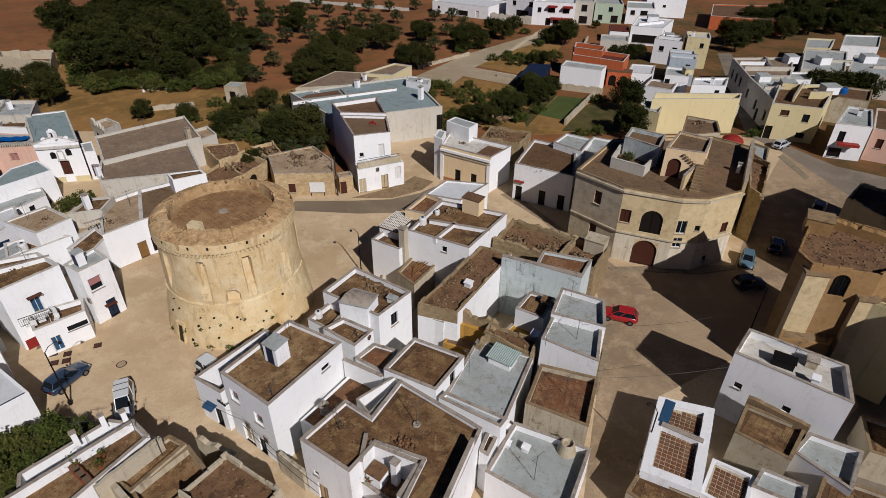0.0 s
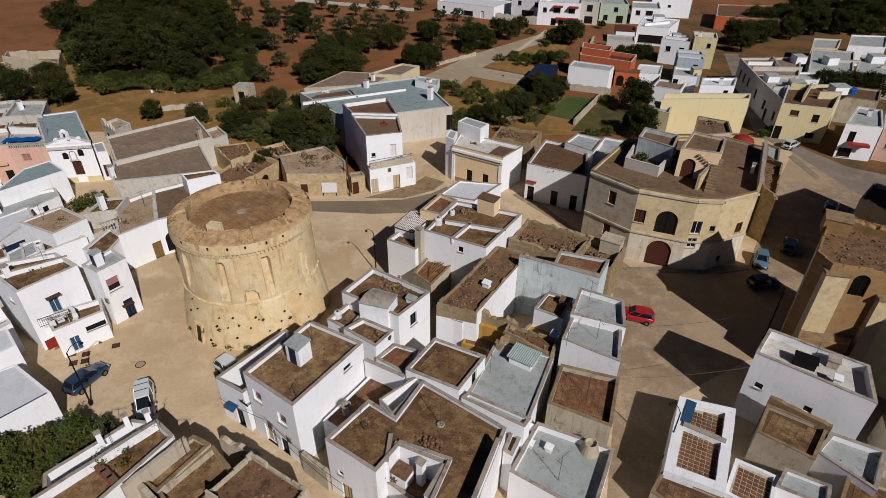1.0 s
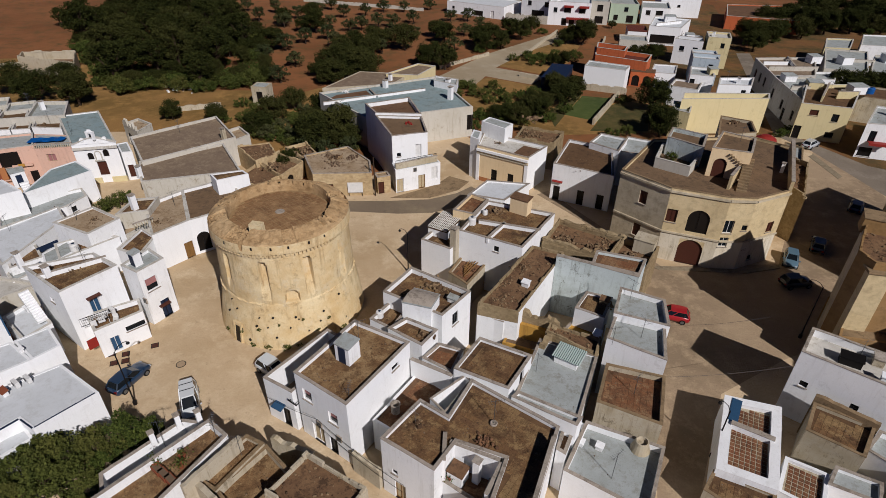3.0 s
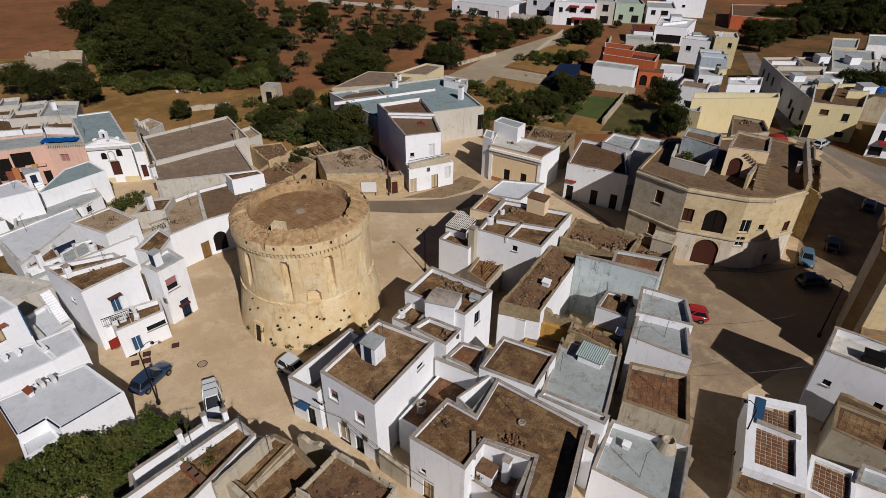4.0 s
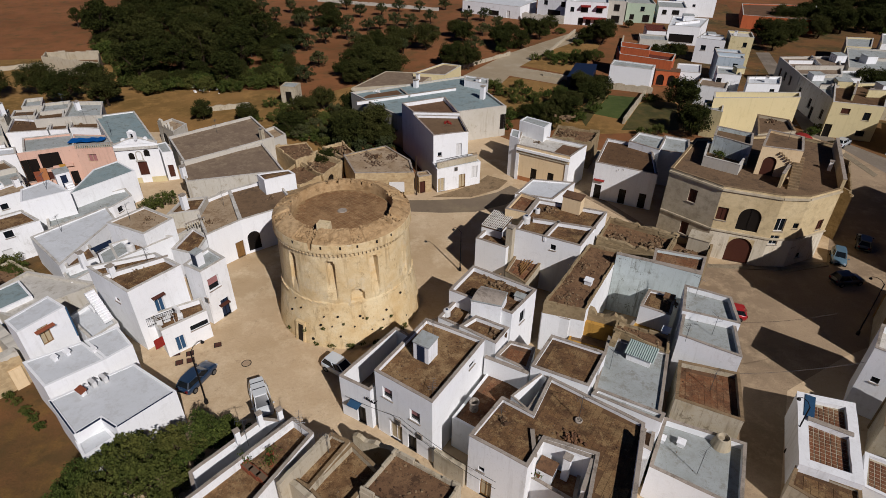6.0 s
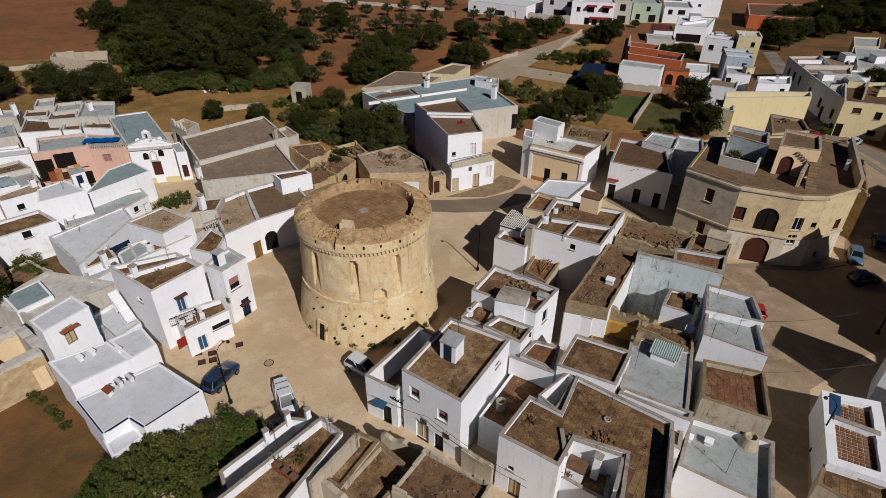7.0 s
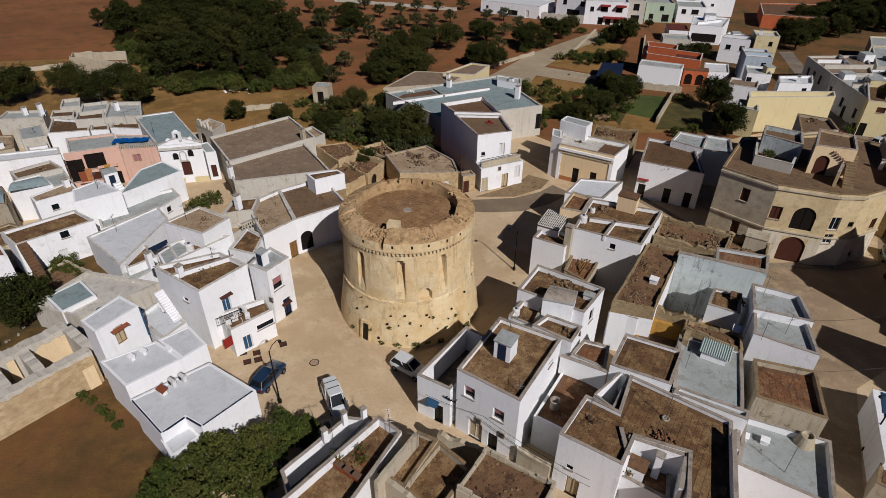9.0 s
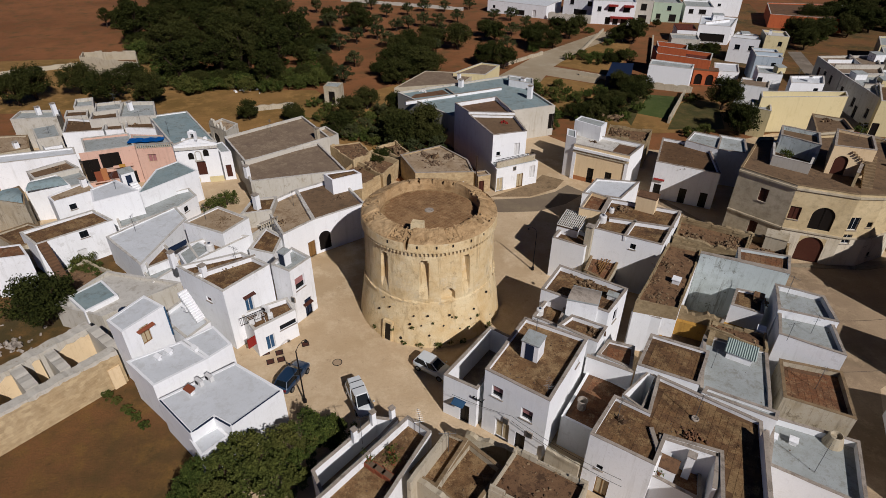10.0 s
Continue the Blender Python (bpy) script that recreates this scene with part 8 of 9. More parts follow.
for x, sgn in ((1.6, -1), (4.6, 1)):
    g_ = thing("volute", "white plaster scroll beside the bell gable", "volute", (A_.x, A_.y, 0), w_dir)
    part("scroll", Geo().tube((x, -0.08, 6.95), (x, 0.2, 6.95), 0.32, n=14), M["w"], g_)
    part("foot", Geo().box(x - 0.5, -0.06, 6.3, x + 0.5, 0.18, 6.75, taper=0.05), M["w"], g_)
house("white side porch of the church with brown door", 4.6, "w", "gr", 0.1, [(-51.7, 80.1), (-50.2, 80.5), (-52.6, 84.3), (-53.9, 83.4)], holes=[(0, 0.75, 0.5, 0.8, 2.0, "door_brown")])
# curved front gable of the church
g_ = thing("church_gable", "white curved gable wall of the village church", "gable", (*(-57.79, 78.78), 6.3), math.degrees(math.atan2((-51.86, 79.97)[1] - (-57.79, 78.78)[1], (-51.86, 79.97)[0] - (-57.79, 78.78)[0])))
L_ = (Vector((-51.86, 79.97)) - Vector((-57.79, 78.78))).length
g = Geo()
prof = [(L_ * k / 20, 0.12 + 0.85 * math.sin(math.pi * k / 20) ** 1.6) for k in range(21)]
for (xa, za), (xb, zb) in zip(prof, prof[1:]):
    for y in (-0.02, 0.3):
        g.poly([(xa, y, -0.02), (xb, y, -0.02), (xb, y, zb), (xa, y, za)])
    g.poly([(xa, -0.02, za), (xb, -0.02, zb), (xb, 0.3, zb), (xa, 0.3, za)])
part("gable", g, M["w"], g_)
g = Geo()
for (xa, za), (xb, zb) in zip(prof, prof[1:]):
    g.poly([(xa, -0.12, za + 0.06), (xb, -0.12, zb + 0.06), (xb, 0.34, zb + 0.06), (xa, 0.34, za + 0.06)])
    g.poly([(xa, -0.12, za - 0.06), (xb, -0.12, zb - 0.06), (xb, -0.12, zb + 0.06), (xa, -0.12, za + 0.06)])
part("cornice", g, M["copew"], g_)
g_ = thing("tarpaulin", "crumpled bright blue tarpaulin on a roof", "tarpaulin", (*(-62.84, 81.63), 5.85), 8)
g = Geo()
for i in range(12):
    for j in range(4):
        q = [(i, j), (i + 1, j), (i + 1, j + 1), (i, j + 1)]
        g.poly([(-2.6 + 0.42 * a, -0.8 + 0.42 * b, 0.12 + 0.3 * abs(noise.noise(Vector((a * 0.7, b * 0.9, 2))))) for a, b in q])
part("cloth", g, M["tarp"], g_)
for a, b, z in (((-63.30, 78.78), (-58.02, 79.54), 5.8), ((-40.46, 58.04), (-38.74, 59.72), 4.5)):
    root = thing("balustrade", "pale stone balustrade along the roof edge", "balustrade", (*a, z), math.degrees(math.atan2(b[1] - a[1], b[0] - a[0])))
    L_ = (Vector(b) - Vector(a)).length
    part("rail", Geo().box(0, -0.1, 0.6, L_, 0.1, 0.7), M["cope"], root)
    for i in range(int(L_ / 0.3)):
        part("baluster", Geo().lathe([(0.07, 0), (0.1, 0.2), (0.05, 0.4), (0.07, 0.6)], 8, cx=0.15 + i * 0.3), M["c"], root)
chimney((-45.65, 72.34), 4.2, 1.6, 0.6)
chimney((-37.98, 85.54), 4.3, 1.8, 0.6, "c", label="dark-topped stone chimney on the barn")
for px, z, h in (((-13.88, 109.40), 5.3, 1.3), ((-1.55, 102.46), 5.3, 2.2), ((-1.79, 109.31), 5.3, 1.6)):
    chimney(px, z, h, 0.8)
railing((-10.57, 76.65), (-4.47, 79.44), 3.75, 0.95)
slab("balcony_wall", "solid rendered balcony front of the white house", "wall", (-10.51, 76.07), (-4.36, 79.03), 3.5, 4.5, 0.15, "c")
rubble_heap((-8.67, 83.89), 7.7, 0.7, 22, "pile of red roof tiles and pots", "redcloth", 0.4)
put("tree", -28.0, 84.2, 0.55, 0.0)
for x, y, q in ((48.4, 150.2, 0.6), (51.6, 149.0, 0.65), (54.4, 150.6, 0.6), (52.6, 187.0, 0.4), (45.0, 152.5, 0.45)):
    put("tree", x, y, q)
for px in ((-17.2, 80.6), (-21.0, 81.6), (-19.6, 78.4)):
    rubble_heap(px, 3.4, 1.6, 70, "crumbled plaster and tiles on an old roof", "debris", 0.4)
for px in ((-19.5, 80.2), (-31.5, 84.8), (-25.8, 85.2), (-29.3, 79.4)):
    rubble_heap(px, 2.6 if px[0] < -20 else 3.5, 1.8, 60, "fallen tufa blocks on an old roof", big=0.5)
rubble_heap((10.97, 88.38), 4.2, 2.0, 120, big=0.6)
rubble_heap((13.47, 97.31), 3.4, 1.6, 80, big=0.6)
loggia = thing("timber_screen", "reddish timber screen and door in the open loggia", "screen", (-68.75, 77.5, 1.3), 22)
part("panel", Geo().box(-0.8, -0.1, 0, 0.55, 0.0, 1.6), M["terracotta"], loggia)
part("door_leaf", Geo().box(0.1, -0.16, 0.1, 0.9, -0.1, 2.0), M["orange"], loggia, "orange painted door leaf")
part("sill", Geo().box(-1.1, -0.3, -0.1, 1.1, 0.0, 0.02), M["p"], loggia)
ledge = thing("loggia_ledge", "low terracotta ledge with an ochre cloth in the loggia", "ledge", (-65.85, 78.75, 3.0), 22)
part("ledge", Geo().box(-1.3, -0.16, 0, 1.3, 0.05, 0.35), M["p"], ledge)
part("cloth", Geo().box(-0.5, -0.22, 0.05, 0.3, -0.16, 0.5), M["ochre"], ledge, "ochre cloth over the ledge")
roof_box((-61.9, 71.9), 3.4, 1.7, 1.5, 2.1, "small white stair shed with a navy door", door="navy", turn=40)
stairs((-59.0, 69.0), (-60.8, 70.9), 2.9, 4.3, 1.0, 7, "w", "short white stair up to a roof shed")
stairs((-59.70, 50.63), (-64.76, 55.78), 0.5, 4.4, 1.0, 18, "tl", "long tiled outside stair beside a white house")
rubble_heap((-60.01, 126.35), 0, 4.5, 60, "dumped pale rubble in the dry grass", "white", 0.9)
g_ = thing("wooden_pole", "weathered wooden utility pole", "pole", (*(-13.55, 74.75), 0))
part("pole", Geo().tube((0, 0, 0), (0, 0, 6.2), 0.11, 0.08, n=8), M["bark"], g_)
g_ = thing("poster_board", "white notice board on the cream house wall", "notice board", (*(-16.43, 74.98), 0.6), 1.3)
part("board", Geo().box(-1.1, -0.35, 0, 1.1, -0.28, 1.6), M["white"], g_)
part("leg", Geo().box(-1.0, -0.34, -0.6, -0.92, -0.29, 0), M["iron"], g_)
part("leg", Geo().box(0.92, -0.34, -0.6, 1.0, -0.29, 0), M["iron"], g_)
# stone ruin with arches beside the dry field
for a, b, w_, m_, top in (((-59.1, 34.15), (-52.96, 42.02), 1.15, "lc", 3.9), ((-56.40, 29.95), (-49.13, 38.66), 0.95, "lc", 3.85), ((-52.53, 41.54), (-49.35, 39.00), 0.9, "lc", 3.9),
                           ((-52.2, 36.25), (-54.75, 38.4), 0.85, "lc", 3.8), ((-53.85, 34.2), (-56.6, 36.5), 1.0, "lc", 3.8), ((-55.6, 31.8), (-58.6, 34.3), 1.0, "lc", 3.75)):
    slab("ruined_wall", "thick pale plastered wall of a roofless stable", "wall", a, b, 0, top, w_, m_, ragged=0.15, seed=12)
for a, b in (((-58.05, 34.15), (-55.96, 36.83)), ((-55.0, 38.06), (-52.3, 41.52)), ((-55.68, 37.2), (-55.28, 37.7))):
    slab("inner_lining", "warm peach plaster lining of the roofless stable", "wall", a, b, 0.2, 3.5, 0.1, "o2", cap=False, ragged=0.5, seed=5)
slab("stone_facing", "rubble stone face of the roofless stable", "wall", (-56.02, 29.63), (-48.75, 38.34), 0, 3.55, 0.1, "stonep", cap=False, ragged=0.3, seed=15)
slab("blocked_gate", "plastered gate pier of the roofless stable", "wall", (-49.55, 37.3), (-48.9, 38.08), 0, 2.3, 0.35, "o2", cap=False)
# the dark soil colour paints the shade on the floor between the walls
sheet("stable_floor", "brown earth floor of the roofless stable", "floor", [(-56.19, 29.77), (-48.92, 38.48), (-52.88, 41.95), (-59.02, 34.08)], 0.3, "soil")

rubble_heap((-61.98, 43.33), 0, 3.5, 70, "dumped pale rubble behind the roofless stable", "cope", 0.6)
# far street front: balconies and the awning
g_ = thing("awning", "faded red cloth awning over a shop window", "awning", (69.7, 87.45, 3.0), -20)
part("cloth", Geo().box(-1.6, -1.1, 0, 1.6, 0.02, 0.08), M["redcloth"], g_)
part("valance", Geo().box(-1.6, -1.14, -0.35, 1.6, -1.1, 0.08), M["redcloth"], g_)

# boxes and parapets on the walled terrace across the street
roof_box((28.55, 32.82), 6.5, 1.6, 0.8, 0.7, "dark metal box on the walled roof terrace", mat="iron", cap="iron")
roof_box((30.8, 32.70), 6.5, 0.8, 0.7, 0.7, "grey plastered roof hut on the terrace", mat="c", cap="cope")
roof_box((29.85, 30.66), 6.5, 0.5, 0.5, 0.7, "small white vent on the terrace", cap="w")
slab("old_wall", "stained brown stone wall beside the white house", "wall", (25.73, 31.38), (29.02, 28.29), 0, 4.6, 0.4, "copes", ragged=0.2, seed=31)

# vaulted and pitched roofs
def barrel(q, z, rise, mat, label, n=12, pitched=False):
    """A vault (or a two-slope roof) over the four corners q."""
    p = [Vector(v) for v in q]
    c = sum(p, Vector((0, 0))) / 4
    root = thing("vault_roof" if not pitched else "pitched_roof", label, "roof", (c.x, c.y, z))
    g = Geo()
    steps = [i / n for i in range(n + 1)] if not pitched else [0, 0.5, 1]
    for s in steps:
        up = rise * (math.sin(math.pi * s) if not pitched else 1 - abs(2 * s - 1))
        for a, b in ((p[0], p[1]), (p[3], p[2])):
            v = a.lerp(b, s) - c
            g.v.append((v.x, v.y, up))
    for i in range(len(steps) - 1):
        g.f.append((2 * i, 2 * i + 2, 2 * i + 3, 2 * i + 1))
    k = len(steps)
    g.f += [tuple(2 * i for i in range(k)), tuple(2 * i + 1 for i in reversed(range(k)))]
    part("vault" if not pitched else "slopes", g, M[mat], root)
    return root


barrel([(-5.6, 39.3), (-4.8, 41.2), (-7.1, 42.2), (-8.2, 40.2)], 7.5, 0.25, "cope", "grey mossy barrel vault over a white room")
slab("broken_gable", "broken pale gable wall of the gatehouse", "wall", (-57.7, 94.3), (-54.4, 91.4), 3.55, 4.9, 0.35, "lc", ragged=1.2, seed=23)
for pts, z in (([(-72.94, 67.45), (-73.48, 70.07), (-71.26, 71.75), (-68.50, 69.32)], 4.82), ([(-76.29, 65.33), (-74.38, 68.43), (-72.94, 66.82), (-71.35, 64.06)], 4.82)):
    barrel(pts, z, 0.5, "bl", "blue-grey limed vault on a white house")
# peach facade: cornice and white corner pilasters
O_A, O_B = Vector((1.7, 80.1)), Vector((8.8, 75.4))
O_N = Vector((-(O_B - O_A).y, (O_B - O_A).x)).normalized() * -0.1
slab("cornice", "white moulded cornice of the peach house", "moulding", O_A + O_N, O_B + O_N, 5.0, 5.3, 0.36, "w", cap=False)
slab("cornice", "cream lower band of the peach house", "moulding", O_A + O_N * 0.5, O_B + O_N * 0.5, 4.5, 4.62, 0.2, "c", cap=False)
for t_ in (0.03, 0.97):
    v_ = O_A.lerp(O_B, t_) + O_N * 0.4
    g_ = thing("pilaster", "white plastered corner pilaster", "pilaster", (v_.x, v_.y, 0), -33)
    part("shaft", Geo().box(-0.25, -0.09, 0, 0.25, 0.2, 4.5), M["w"], g_)
# low parapets and a rusty patch on the long blue-grey roof
slab("parapet_wall", "low white parapet on the long roof", "wall", (-24.38, 99.52), (-6.22, 107.55), 5.25, 5.75, 0.3, "w")
slab("parapet_wall", "low white cross parapet on the long roof", "wall", (-16.82, 107.60), (-14.98, 103.23), 5.25, 5.6, 0.25, "bl")
sheet("roof_patch", "brown tiled patch on the pale roof of the peach house", "roof patch", [(6.6, 77.5), (8.6, 76.1), (11.2, 79.4), (8.9, 80.8)], 5.325, "tl")
rubble_heap((5.2, 81.6), 5.3, 0.8, 20, "loose blocks on the pale roof of the peach house", "debris", 0.35)
sheet("roof_patch", "rusty brown felt patch on the long roof", "roof patch", [(-24.09, 102.27), (-22.70, 104.85), (-17.48, 107.52), (-16.37, 105.14)], 5.32, "tl")
rubble_heap((-21.10, 106.51), 5.3, 0.9, 20, "white chimney stump on the long roof", "white", 0.6)
# low arched wall in front of the stone house
slab("boundary_wall", "white yard wall of the stone house", "wall", (-1.15, 42.0), (1.3, 40.75), 0, 4.6, 0.3, "w")

# church buttresses and turret
for px, w_, z_ in (((33.32, 39.02), 2.0, 11.2), ((37.34, 37.41), 1.6, 9.6)):
    g_ = thing("buttress", "tall pale stone buttress of the church", "buttress", (*px, 0), -14)
    part("shaft", Geo().box(-w_ / 2, -0.4, -0.1, w_ / 2, 1.2, z_, taper=0.06), M["s"], g_)
    part("cap", Geo().box(-w_ / 2 - 0.1, -0.5, z_, w_ / 2 + 0.1, 1.2, z_ + 0.25), M["copes"], g_)
roof_box((36.77, 45.48), 11.5, 2.2, 1.8, 1.5, "broken stone turret on the church roof", mat="och", cap="copes", turn=-30)
slab("parapet_wall", "thick weathered parapet of the church roof", "wall", (38.75, 45.94), (42.73, 42.29), 11.5, 12.5, 0.8, "och", ragged=0.3, seed=41)
slab("parapet_wall", "low broken parapet wall at the foot of the church", "wall", (36.22, 45.98), (37.88, 43.22), 0, 3.2, 0.6, "och", ragged=0.4, seed=42)

# chimneys, aerials and tanks on the houses west of the square
for at_, z_, h_ in (((-41.56, 61.57), 5.20, 1.8), ((-83.71, 95.31), 4.90, 2.0), ((-70.55, 94.60), 6.10, 1.3), ((-86.87, 95.89), 4.90, 1.2), ((-66.21, 69.02), 4.70, 1.0), ((-13.59, 120.38), 3.40, 1.2), ((65.6, 145.6), 6.98, 1.0), ((56.34, 111.47), 5.60, 1.0), ((72.10, 103.25), 5.80, 0.9), ((74.12, 92.95), 5.70, 0.9), ((73.46, 125.14), 5.60, 0.9), ((-82.44, 81.78), 4.80, 0.8)):
    chimney(at_, z_, h_, 0.65)
for at_, z_ in (((-73.97, 96.61), 6.10,), ((-67.25, 90.12), 5.30,), ((-76.52, 90.37), 5.05,), ((-59.89, 83.08), 6.15,), ((-79.64, 85.82), 4.20,), ((-60.58, 66.17), 5.70,), ((-55.70, 59.05), 3.65,), ((-46.47, 57.81), 5.85,), ((-37.61, 63.48), 4.50,), ((-33.99, 68.08), 4.50,), ((-39.84, 47.14), 6.80,), ((-45.94, 88.34), 4.45,), ((3.21, 34.13), 4.65,), ((13.08, 41.46), 6.60,), ((12.54, 36.38), 6.30,), ((10.83, 31.68), 4.50,), ((54.51, 112.58), 5.60,), ((76.09, 122.95), 5.60,), ((70.88, 104.91), 5.80,), ((62.5, 169.0), 4.68,), ((92.67, 133.47), 4.70,), ((46.09, 104.35), 3.08,), ((-21.59, 27.93), 4.50,), ((-19.48, 26.68), 4.10,), ((29.50, 33.23), 6.50,)):
    aerial(at_, z_, 2.2, (at_[0] * 37) % 180)
for at_, z_ in (((-38.17, 59.29), 4.50,), ((-32.19, 65.66), 4.50,), ((-40.68, 46.18), 6.80,), ((-44.51, 57.77), 5.85,), ((3.98, 47.56), 5.90,), ((15.94, 72.34), 5.20,), ((-78.60, 90.90), 5.05,), ((-67.95, 89.62), 5.30,), ((-72.70, 74.34), 4.70,)):
    rubble_heap(at_, z_, 1.1, 34, "scattered broken tiles and stones on a roof", "rubble", 0.2)
tank((-45.02, 53.69), 4.4, 0.45, 0.9)
tank((-50.95, 44.58), 2.6, 0.5, 0.9, "navy", "dark blue plastic water tank")
slab("navy_screen", "long dark blue cloth screen on a terrace", "screen", (-50.44, 55.18), (-49.07, 57.09), 3.1, 3.7, 0.08, "navy", cap=False)


# roof rooms and parapets on the far houses
for at_, z_, w_, d_, h_ in (((65.5, 174.5), 4.7, 3.0, 2.4, 1.6), ((61.3, 149.3), 5.5, 2.0, 1.8, 1.2), ((80.5, 127.0), 5.6, 2.4, 2.2, 1.5), ((69.5, 108.0), 5.6, 2.6, 2.2, 1.5), ((76.0, 105.0), 5.8, 3.0, 2.2, 1.4), ((101.0, 131.0), 4.7, 3.0, 2.4, 1.6), ((54.67, 119.76), 5.10, 1.8, 1.6, 1.2), ((67.34, 113.27), 5.60, 2.4, 2.0, 1.2), ((89.45, 129.34), 4.70, 2.6, 2.2, 1.6), ):
    roof_box(at_, z_, w_, d_, h_, "small plastered roof room on a far house", mat="w" if int(at_[0]) % 3 else "y", turn=(at_[0] * 7) % 30 - 20)

for a, b, z_, h_, m_ in (((67.0, 120.5), (77.5, 120.2), 5.6, 0.9, "lc"), ((73.0, 120.4), (76.0, 129.4), 5.6, 0.7, "w"), ((68.2, 125.0), (73.5, 124.8), 5.6, 0.8, "w"), ((66.6, 106.5), (70.6, 112.0), 5.6, 0.8, "w"),
                         ((64.8, 107.5), (68.4, 107.2), 5.6, 0.7, "lc"), ((66.0, 99.5), (72.0, 107.4), 5.9, 1.1, "y"), ((70.0, 101.5), (73.6, 101.2), 5.9, 1.3, "y"), ((88.0, 131.5), (97.0, 130.0), 4.7, 0.6, "lc"), ((99.0, 126.0), (104.5, 125.0), 4.7, 0.6, "lc"),
                         ((58.6, 148.9), (63.4, 146.4), 5.5, 0.9, "w"), ((59.5, 168.5), (68.0, 172.0), 4.7, 0.7, "w"), ((55.3, 132.0), (60.8, 130.2), 5.7, 0.7, "b")):
    slab("terrace_wall", "low plastered wall dividing a roof terrace", "wall", a, b, z_, z_ + h_, 0.3, m_)
tank((78.0, 104.2), 6.0, 0.8, 1.1, "tarp", "bright blue plastic water tank on a roof")
for px, t_ in (((63.35, 98.9), 57), ((64.6, 101.0), 57), ((66.6, 104.2), 57)):
    g_ = thing("balcony", "small plastered balcony of a town house", "balcony", (*px, 3.3), t_ - 90)
    part("slab", Geo().box(-0.9, -0.9, 0, 0.9, 0.05, 0.14), M["lc"], g_)
    part("parapet", Geo().box(-0.9, -0.9, 0.14, 0.9, -0.8, 0.95), M["y"], g_)

# things fixed to walls
def canopy(at, z, turn, w, mat="brown", label="small tiled canopy over an opening"):
    root = thing("door_canopy", label, "canopy", (at[0], at[1], z), turn)
    g = Geo()
    g.v = [(-w / 2, 0, 0.1), (w / 2, 0, 0.1), (w / 2, -0.38, 0.0), (-w / 2, -0.38, 0.0), (-w / 2, 0, 0.04), (w / 2, 0, 0.04), (w / 2, -0.38, -0.06), (-w / 2, -0.38, -0.06)]
    g.f = [(0, 3, 2, 1), (4, 5, 6, 7), (3, 7, 6, 2), (0, 4, 7, 3), (1, 2, 6, 5)]
    part("slab", g, M[mat], root)
    for x in (-w / 2 + 0.08, w / 2 - 0.08):
        part("bracket", Geo().box(x - 0.03, -0.4, -0.12, x + 0.03, 0.0, -0.02), M["cope"], root)
    return root


def wall_unit(at, z, turn, label="pale air conditioning unit on a white wall"):
    root = thing("air_conditioner", label, "air conditioner", (at[0], at[1], z), turn)
    part("case", Geo().box(-0.4, -0.3, 0, 0.4, -0.04, 0.52), M["white"], root)
    part("fan_grille", Geo().tube((-0.1, -0.3, 0.26), (-0.1, -0.315, 0.26), 0.19, n=16), M["iron"], root)
    for x in (-0.3, 0.3):
        part("bracket", Geo().box(x - 0.02, -0.3, -0.03, x + 0.02, 0.0, 0.0), M["iron"], root)
    return root


def meter_box(at, z, turn, w=0.5, h=0.6, mat="cope"):
    root = thing("meter_box", "small grey meter box on a house wall", "box", (at[0], at[1], z), turn)
    part("case", Geo().box(-w / 2, -0.12, -h / 2, w / 2, 0, h / 2), M[mat], root)
    part("lid", Geo().box(-w / 2 + 0.04, -0.135, -h / 2 + 0.04, w / 2 - 0.04, -0.12, h / 2 - 0.04), M["steel"], root)
    return root


canopy((-38.31, 44.27), 5.25, 53, 1.3)
canopy((-45.77, 38.72), 6.10, 58, 1.6, "terracotta")
canopy((-33.58, 47.45), 1.72, 56, 1.2)
canopy((12.91, 73.34), 3.01, -29, 1.5, "redcloth", "small red canopy over a dark door")
def cable_bracket(at, z, turn):
    """Iron wall bracket on which overhead cables end."""
    root = thing("cable_bracket", "dark iron bracket with insulators for overhead cables", "bracket", (at[0], at[1], z), turn)
    part("arm", Geo().box(-0.5, -0.42, 0.0, 0.5, -0.36, 0.06), M["iron"], root)
    for x in (-0.4, 0.4):
        part("stay", Geo().box(x - 0.03, -0.42, -0.02, x + 0.03, 0.0, 0.03), M["iron"], root)
    for x in (-0.42, -0.14, 0.14, 0.42):
        part("insulator", Geo().lathe([(0.03, 0.06), (0.06, 0.1), (0.04, 0.16), (0.05, 0.2)], 8, cx=x, cy=-0.39), M["glass"], root)


cable_bracket((-16.65, 32.2), 3.7, -37)
part("slab", Geo().box(-0.55, -0.7, 0.0, 0.55, 0.0, 0.06, Matrix.Rotation(radians(14), 4, "X")), M["blue"], thing("door_canopy", "small blue-painted sheet canopy over a door", "canopy", (-18.2, 33.0, 2.55), -32))

wall_unit((-37.48, 45.39), 1.63, 53)
wall_unit((20.57, 60.07), 0.70, -49)
meter_box((-12.86, 29.42), 2.39, -37)
meter_box((-14.60, 30.73), 2.54, -37)
meter_box((-7.70, 76.73), 3.29, 24)
meter_box((-34.53, 46.11), 3.21, -32)
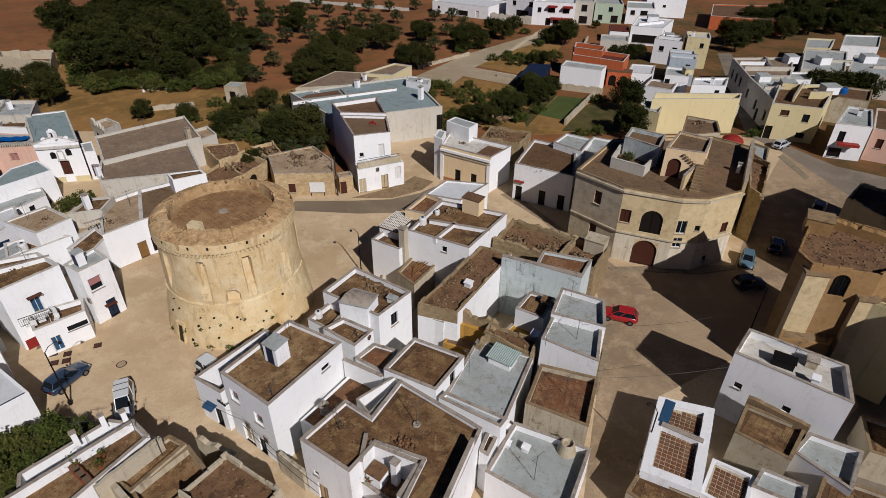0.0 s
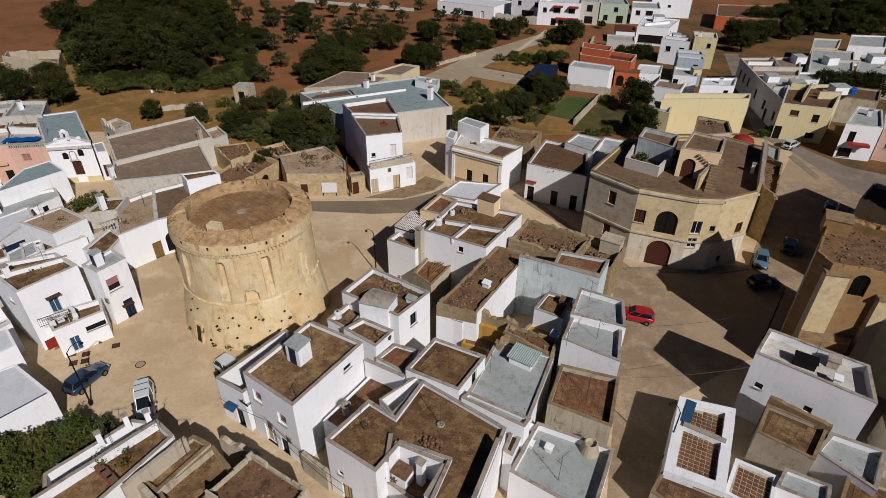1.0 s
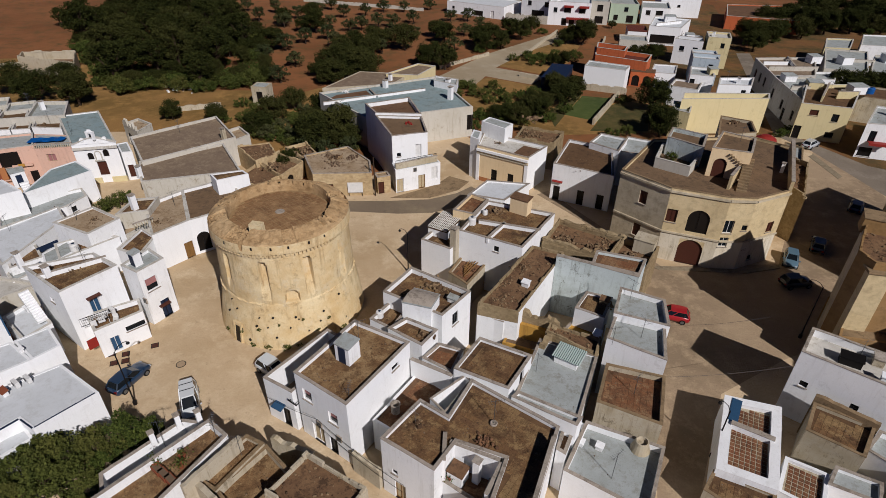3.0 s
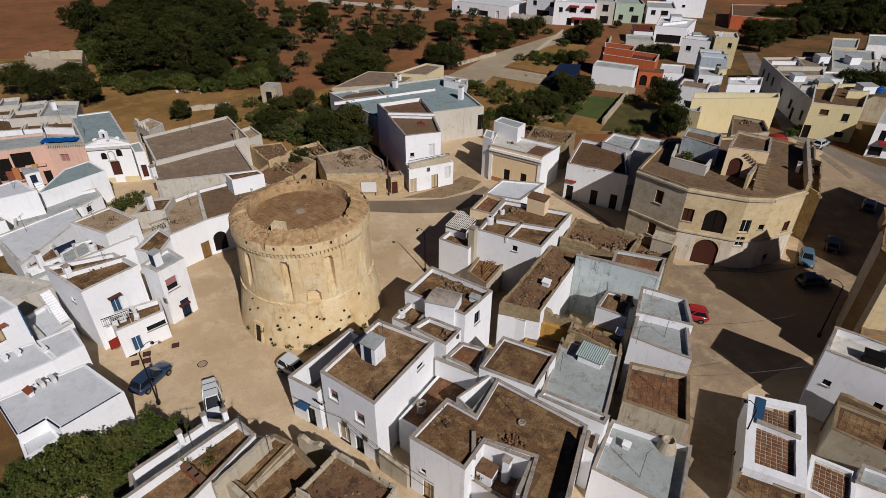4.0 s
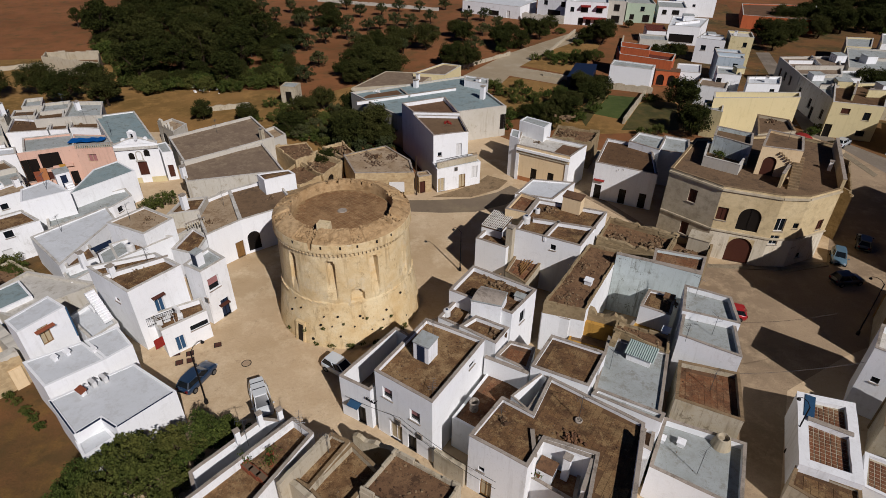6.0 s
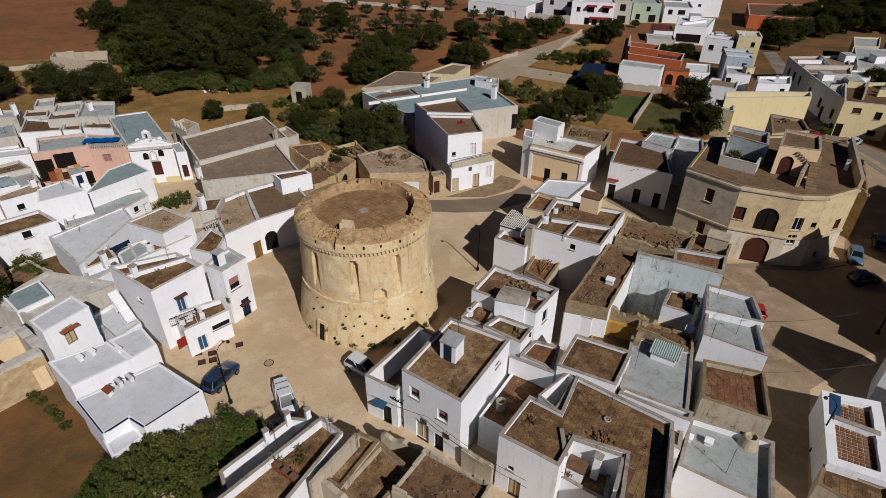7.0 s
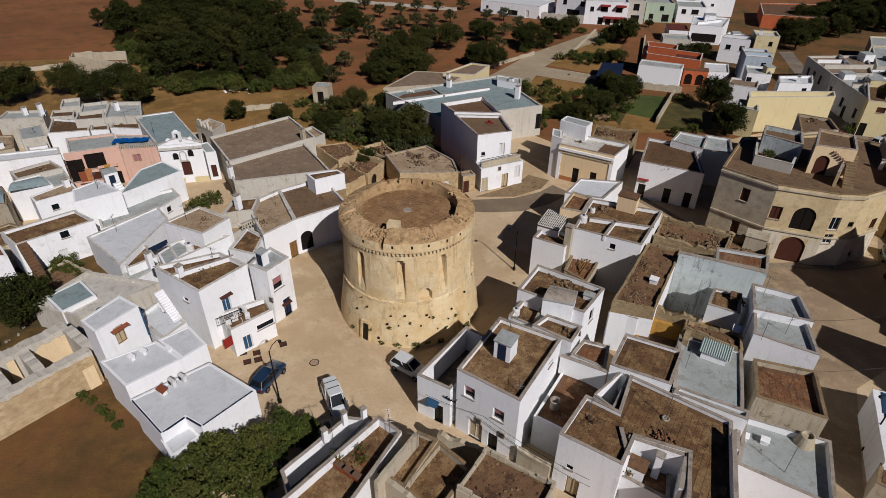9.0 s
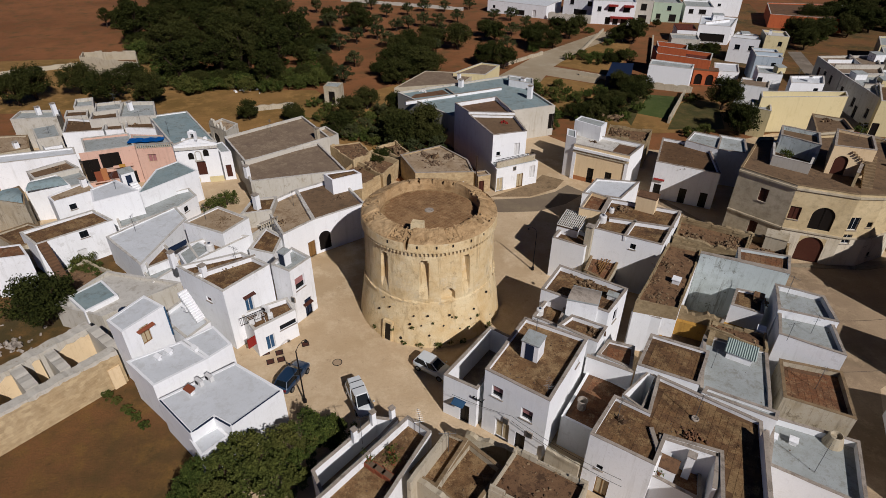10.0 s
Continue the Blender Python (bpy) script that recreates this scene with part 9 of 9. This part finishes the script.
# white lattice over the roof porch
g_ = thing("pergola", "grey-white lattice pergola over a roof porch", "pergola", (0, 0, 5.95))
P4 = [Vector(v) for v in ((-5.78, 55.97), (-3.96, 59.26), (-1.70, 58.12), (-3.71, 54.67))]
for k in range(12):
    a, b = P4[0].lerp(P4[3], k / 11), P4[1].lerp(P4[2], k / 11)
    part("slat", Geo().tube((a.x, a.y, 0.12), (b.x, b.y, 0.12), 0.07, n=4), M["copew"], g_)
for k in range(8):
    a, b = P4[0].lerp(P4[1], k / 7), P4[3].lerp(P4[2], k / 7)
    part("beam", Geo().tube((a.x, a.y, 0.03), (b.x, b.y, 0.03), 0.08, n=4), M["copew"], g_)

# awnings of the far white houses
for px, w_, z_ in (((42.2, 190.1), 7.0, 2.5), ((39.2, 190.9), 3.0, 6.0), ((43.8, 189.6), 3.0, 6.0)):
    g_ = thing("awning", "faded red cloth awning over a balcony", "awning", (*px, z_), -15)
    part("cloth", Geo().box(-w_ / 2, -1.2, 0, w_ / 2, 0.2, 0.08), M["redcloth"], g_)
    part("valance", Geo().box(-w_ / 2, -1.24, -0.4, w_ / 2, -1.2, 0.08), M["redcloth"], g_)

slab("painted_parapet", "blue-painted stretch of white parapet", "parapet", (19.90, 32.03), (18.47, 29.84), 3.2, 3.32, 0.75, "blue", cap=False)
slab("parapet_wall", "white plastered wall between two tiled terraces", "wall", (18.26, 29.62), (20.87, 27.91), 2.8, 3.4, 0.4, "w")

# unseen church nave, added beyond the edge of the view to shade the street
house("tall stone nave of the parish church", 17.0, "s", "gr", 0.5, [(50.5, 40.0), (68.0, 44.0), (66.0, 58.0), (53.5, 52.0)], category="church", name="church_nave")

# shading block added out of view; its shadow falls on the church front
house("tall plastered house that shades the church front", 13.0, "c", "gr", 0.5, [(37.0, 24.0), (48.0, 24.0), (50.0, 36.0), (43.5, 36.0)])

# tufts and small plants on the tower and along the walls
for a_, z_, s_ in ((-20, 0.3, 0.22), (-8, 0.2, 0.26), (5, 0.2, 0.3), (14, 0.4, 0.2), (24, 0.2, 0.26), (-30, 1.4, 0.15), (-14, 2.2, 0.14), (30, 1.6, 0.14), (-48, 0.6, 0.18), (2, 2.9, 0.1), (20, 3.2, 0.1), (40, 2.4, 0.12), (50, 0.3, 0.3)):
    r_ = 7.62 - 0.13 * z_ + 0.2 * math.cos(radians(a_))
    w_ = radians(a_ - 90)
    put("bush", TX + r_ * math.cos(w_), TY + r_ * math.sin(w_), s_, z_ - 0.12)

for group in PLANTS.values():
    for ob in group:
        for o in (*ob.children_recursive, ob):
            bpy.data.objects.remove(o)
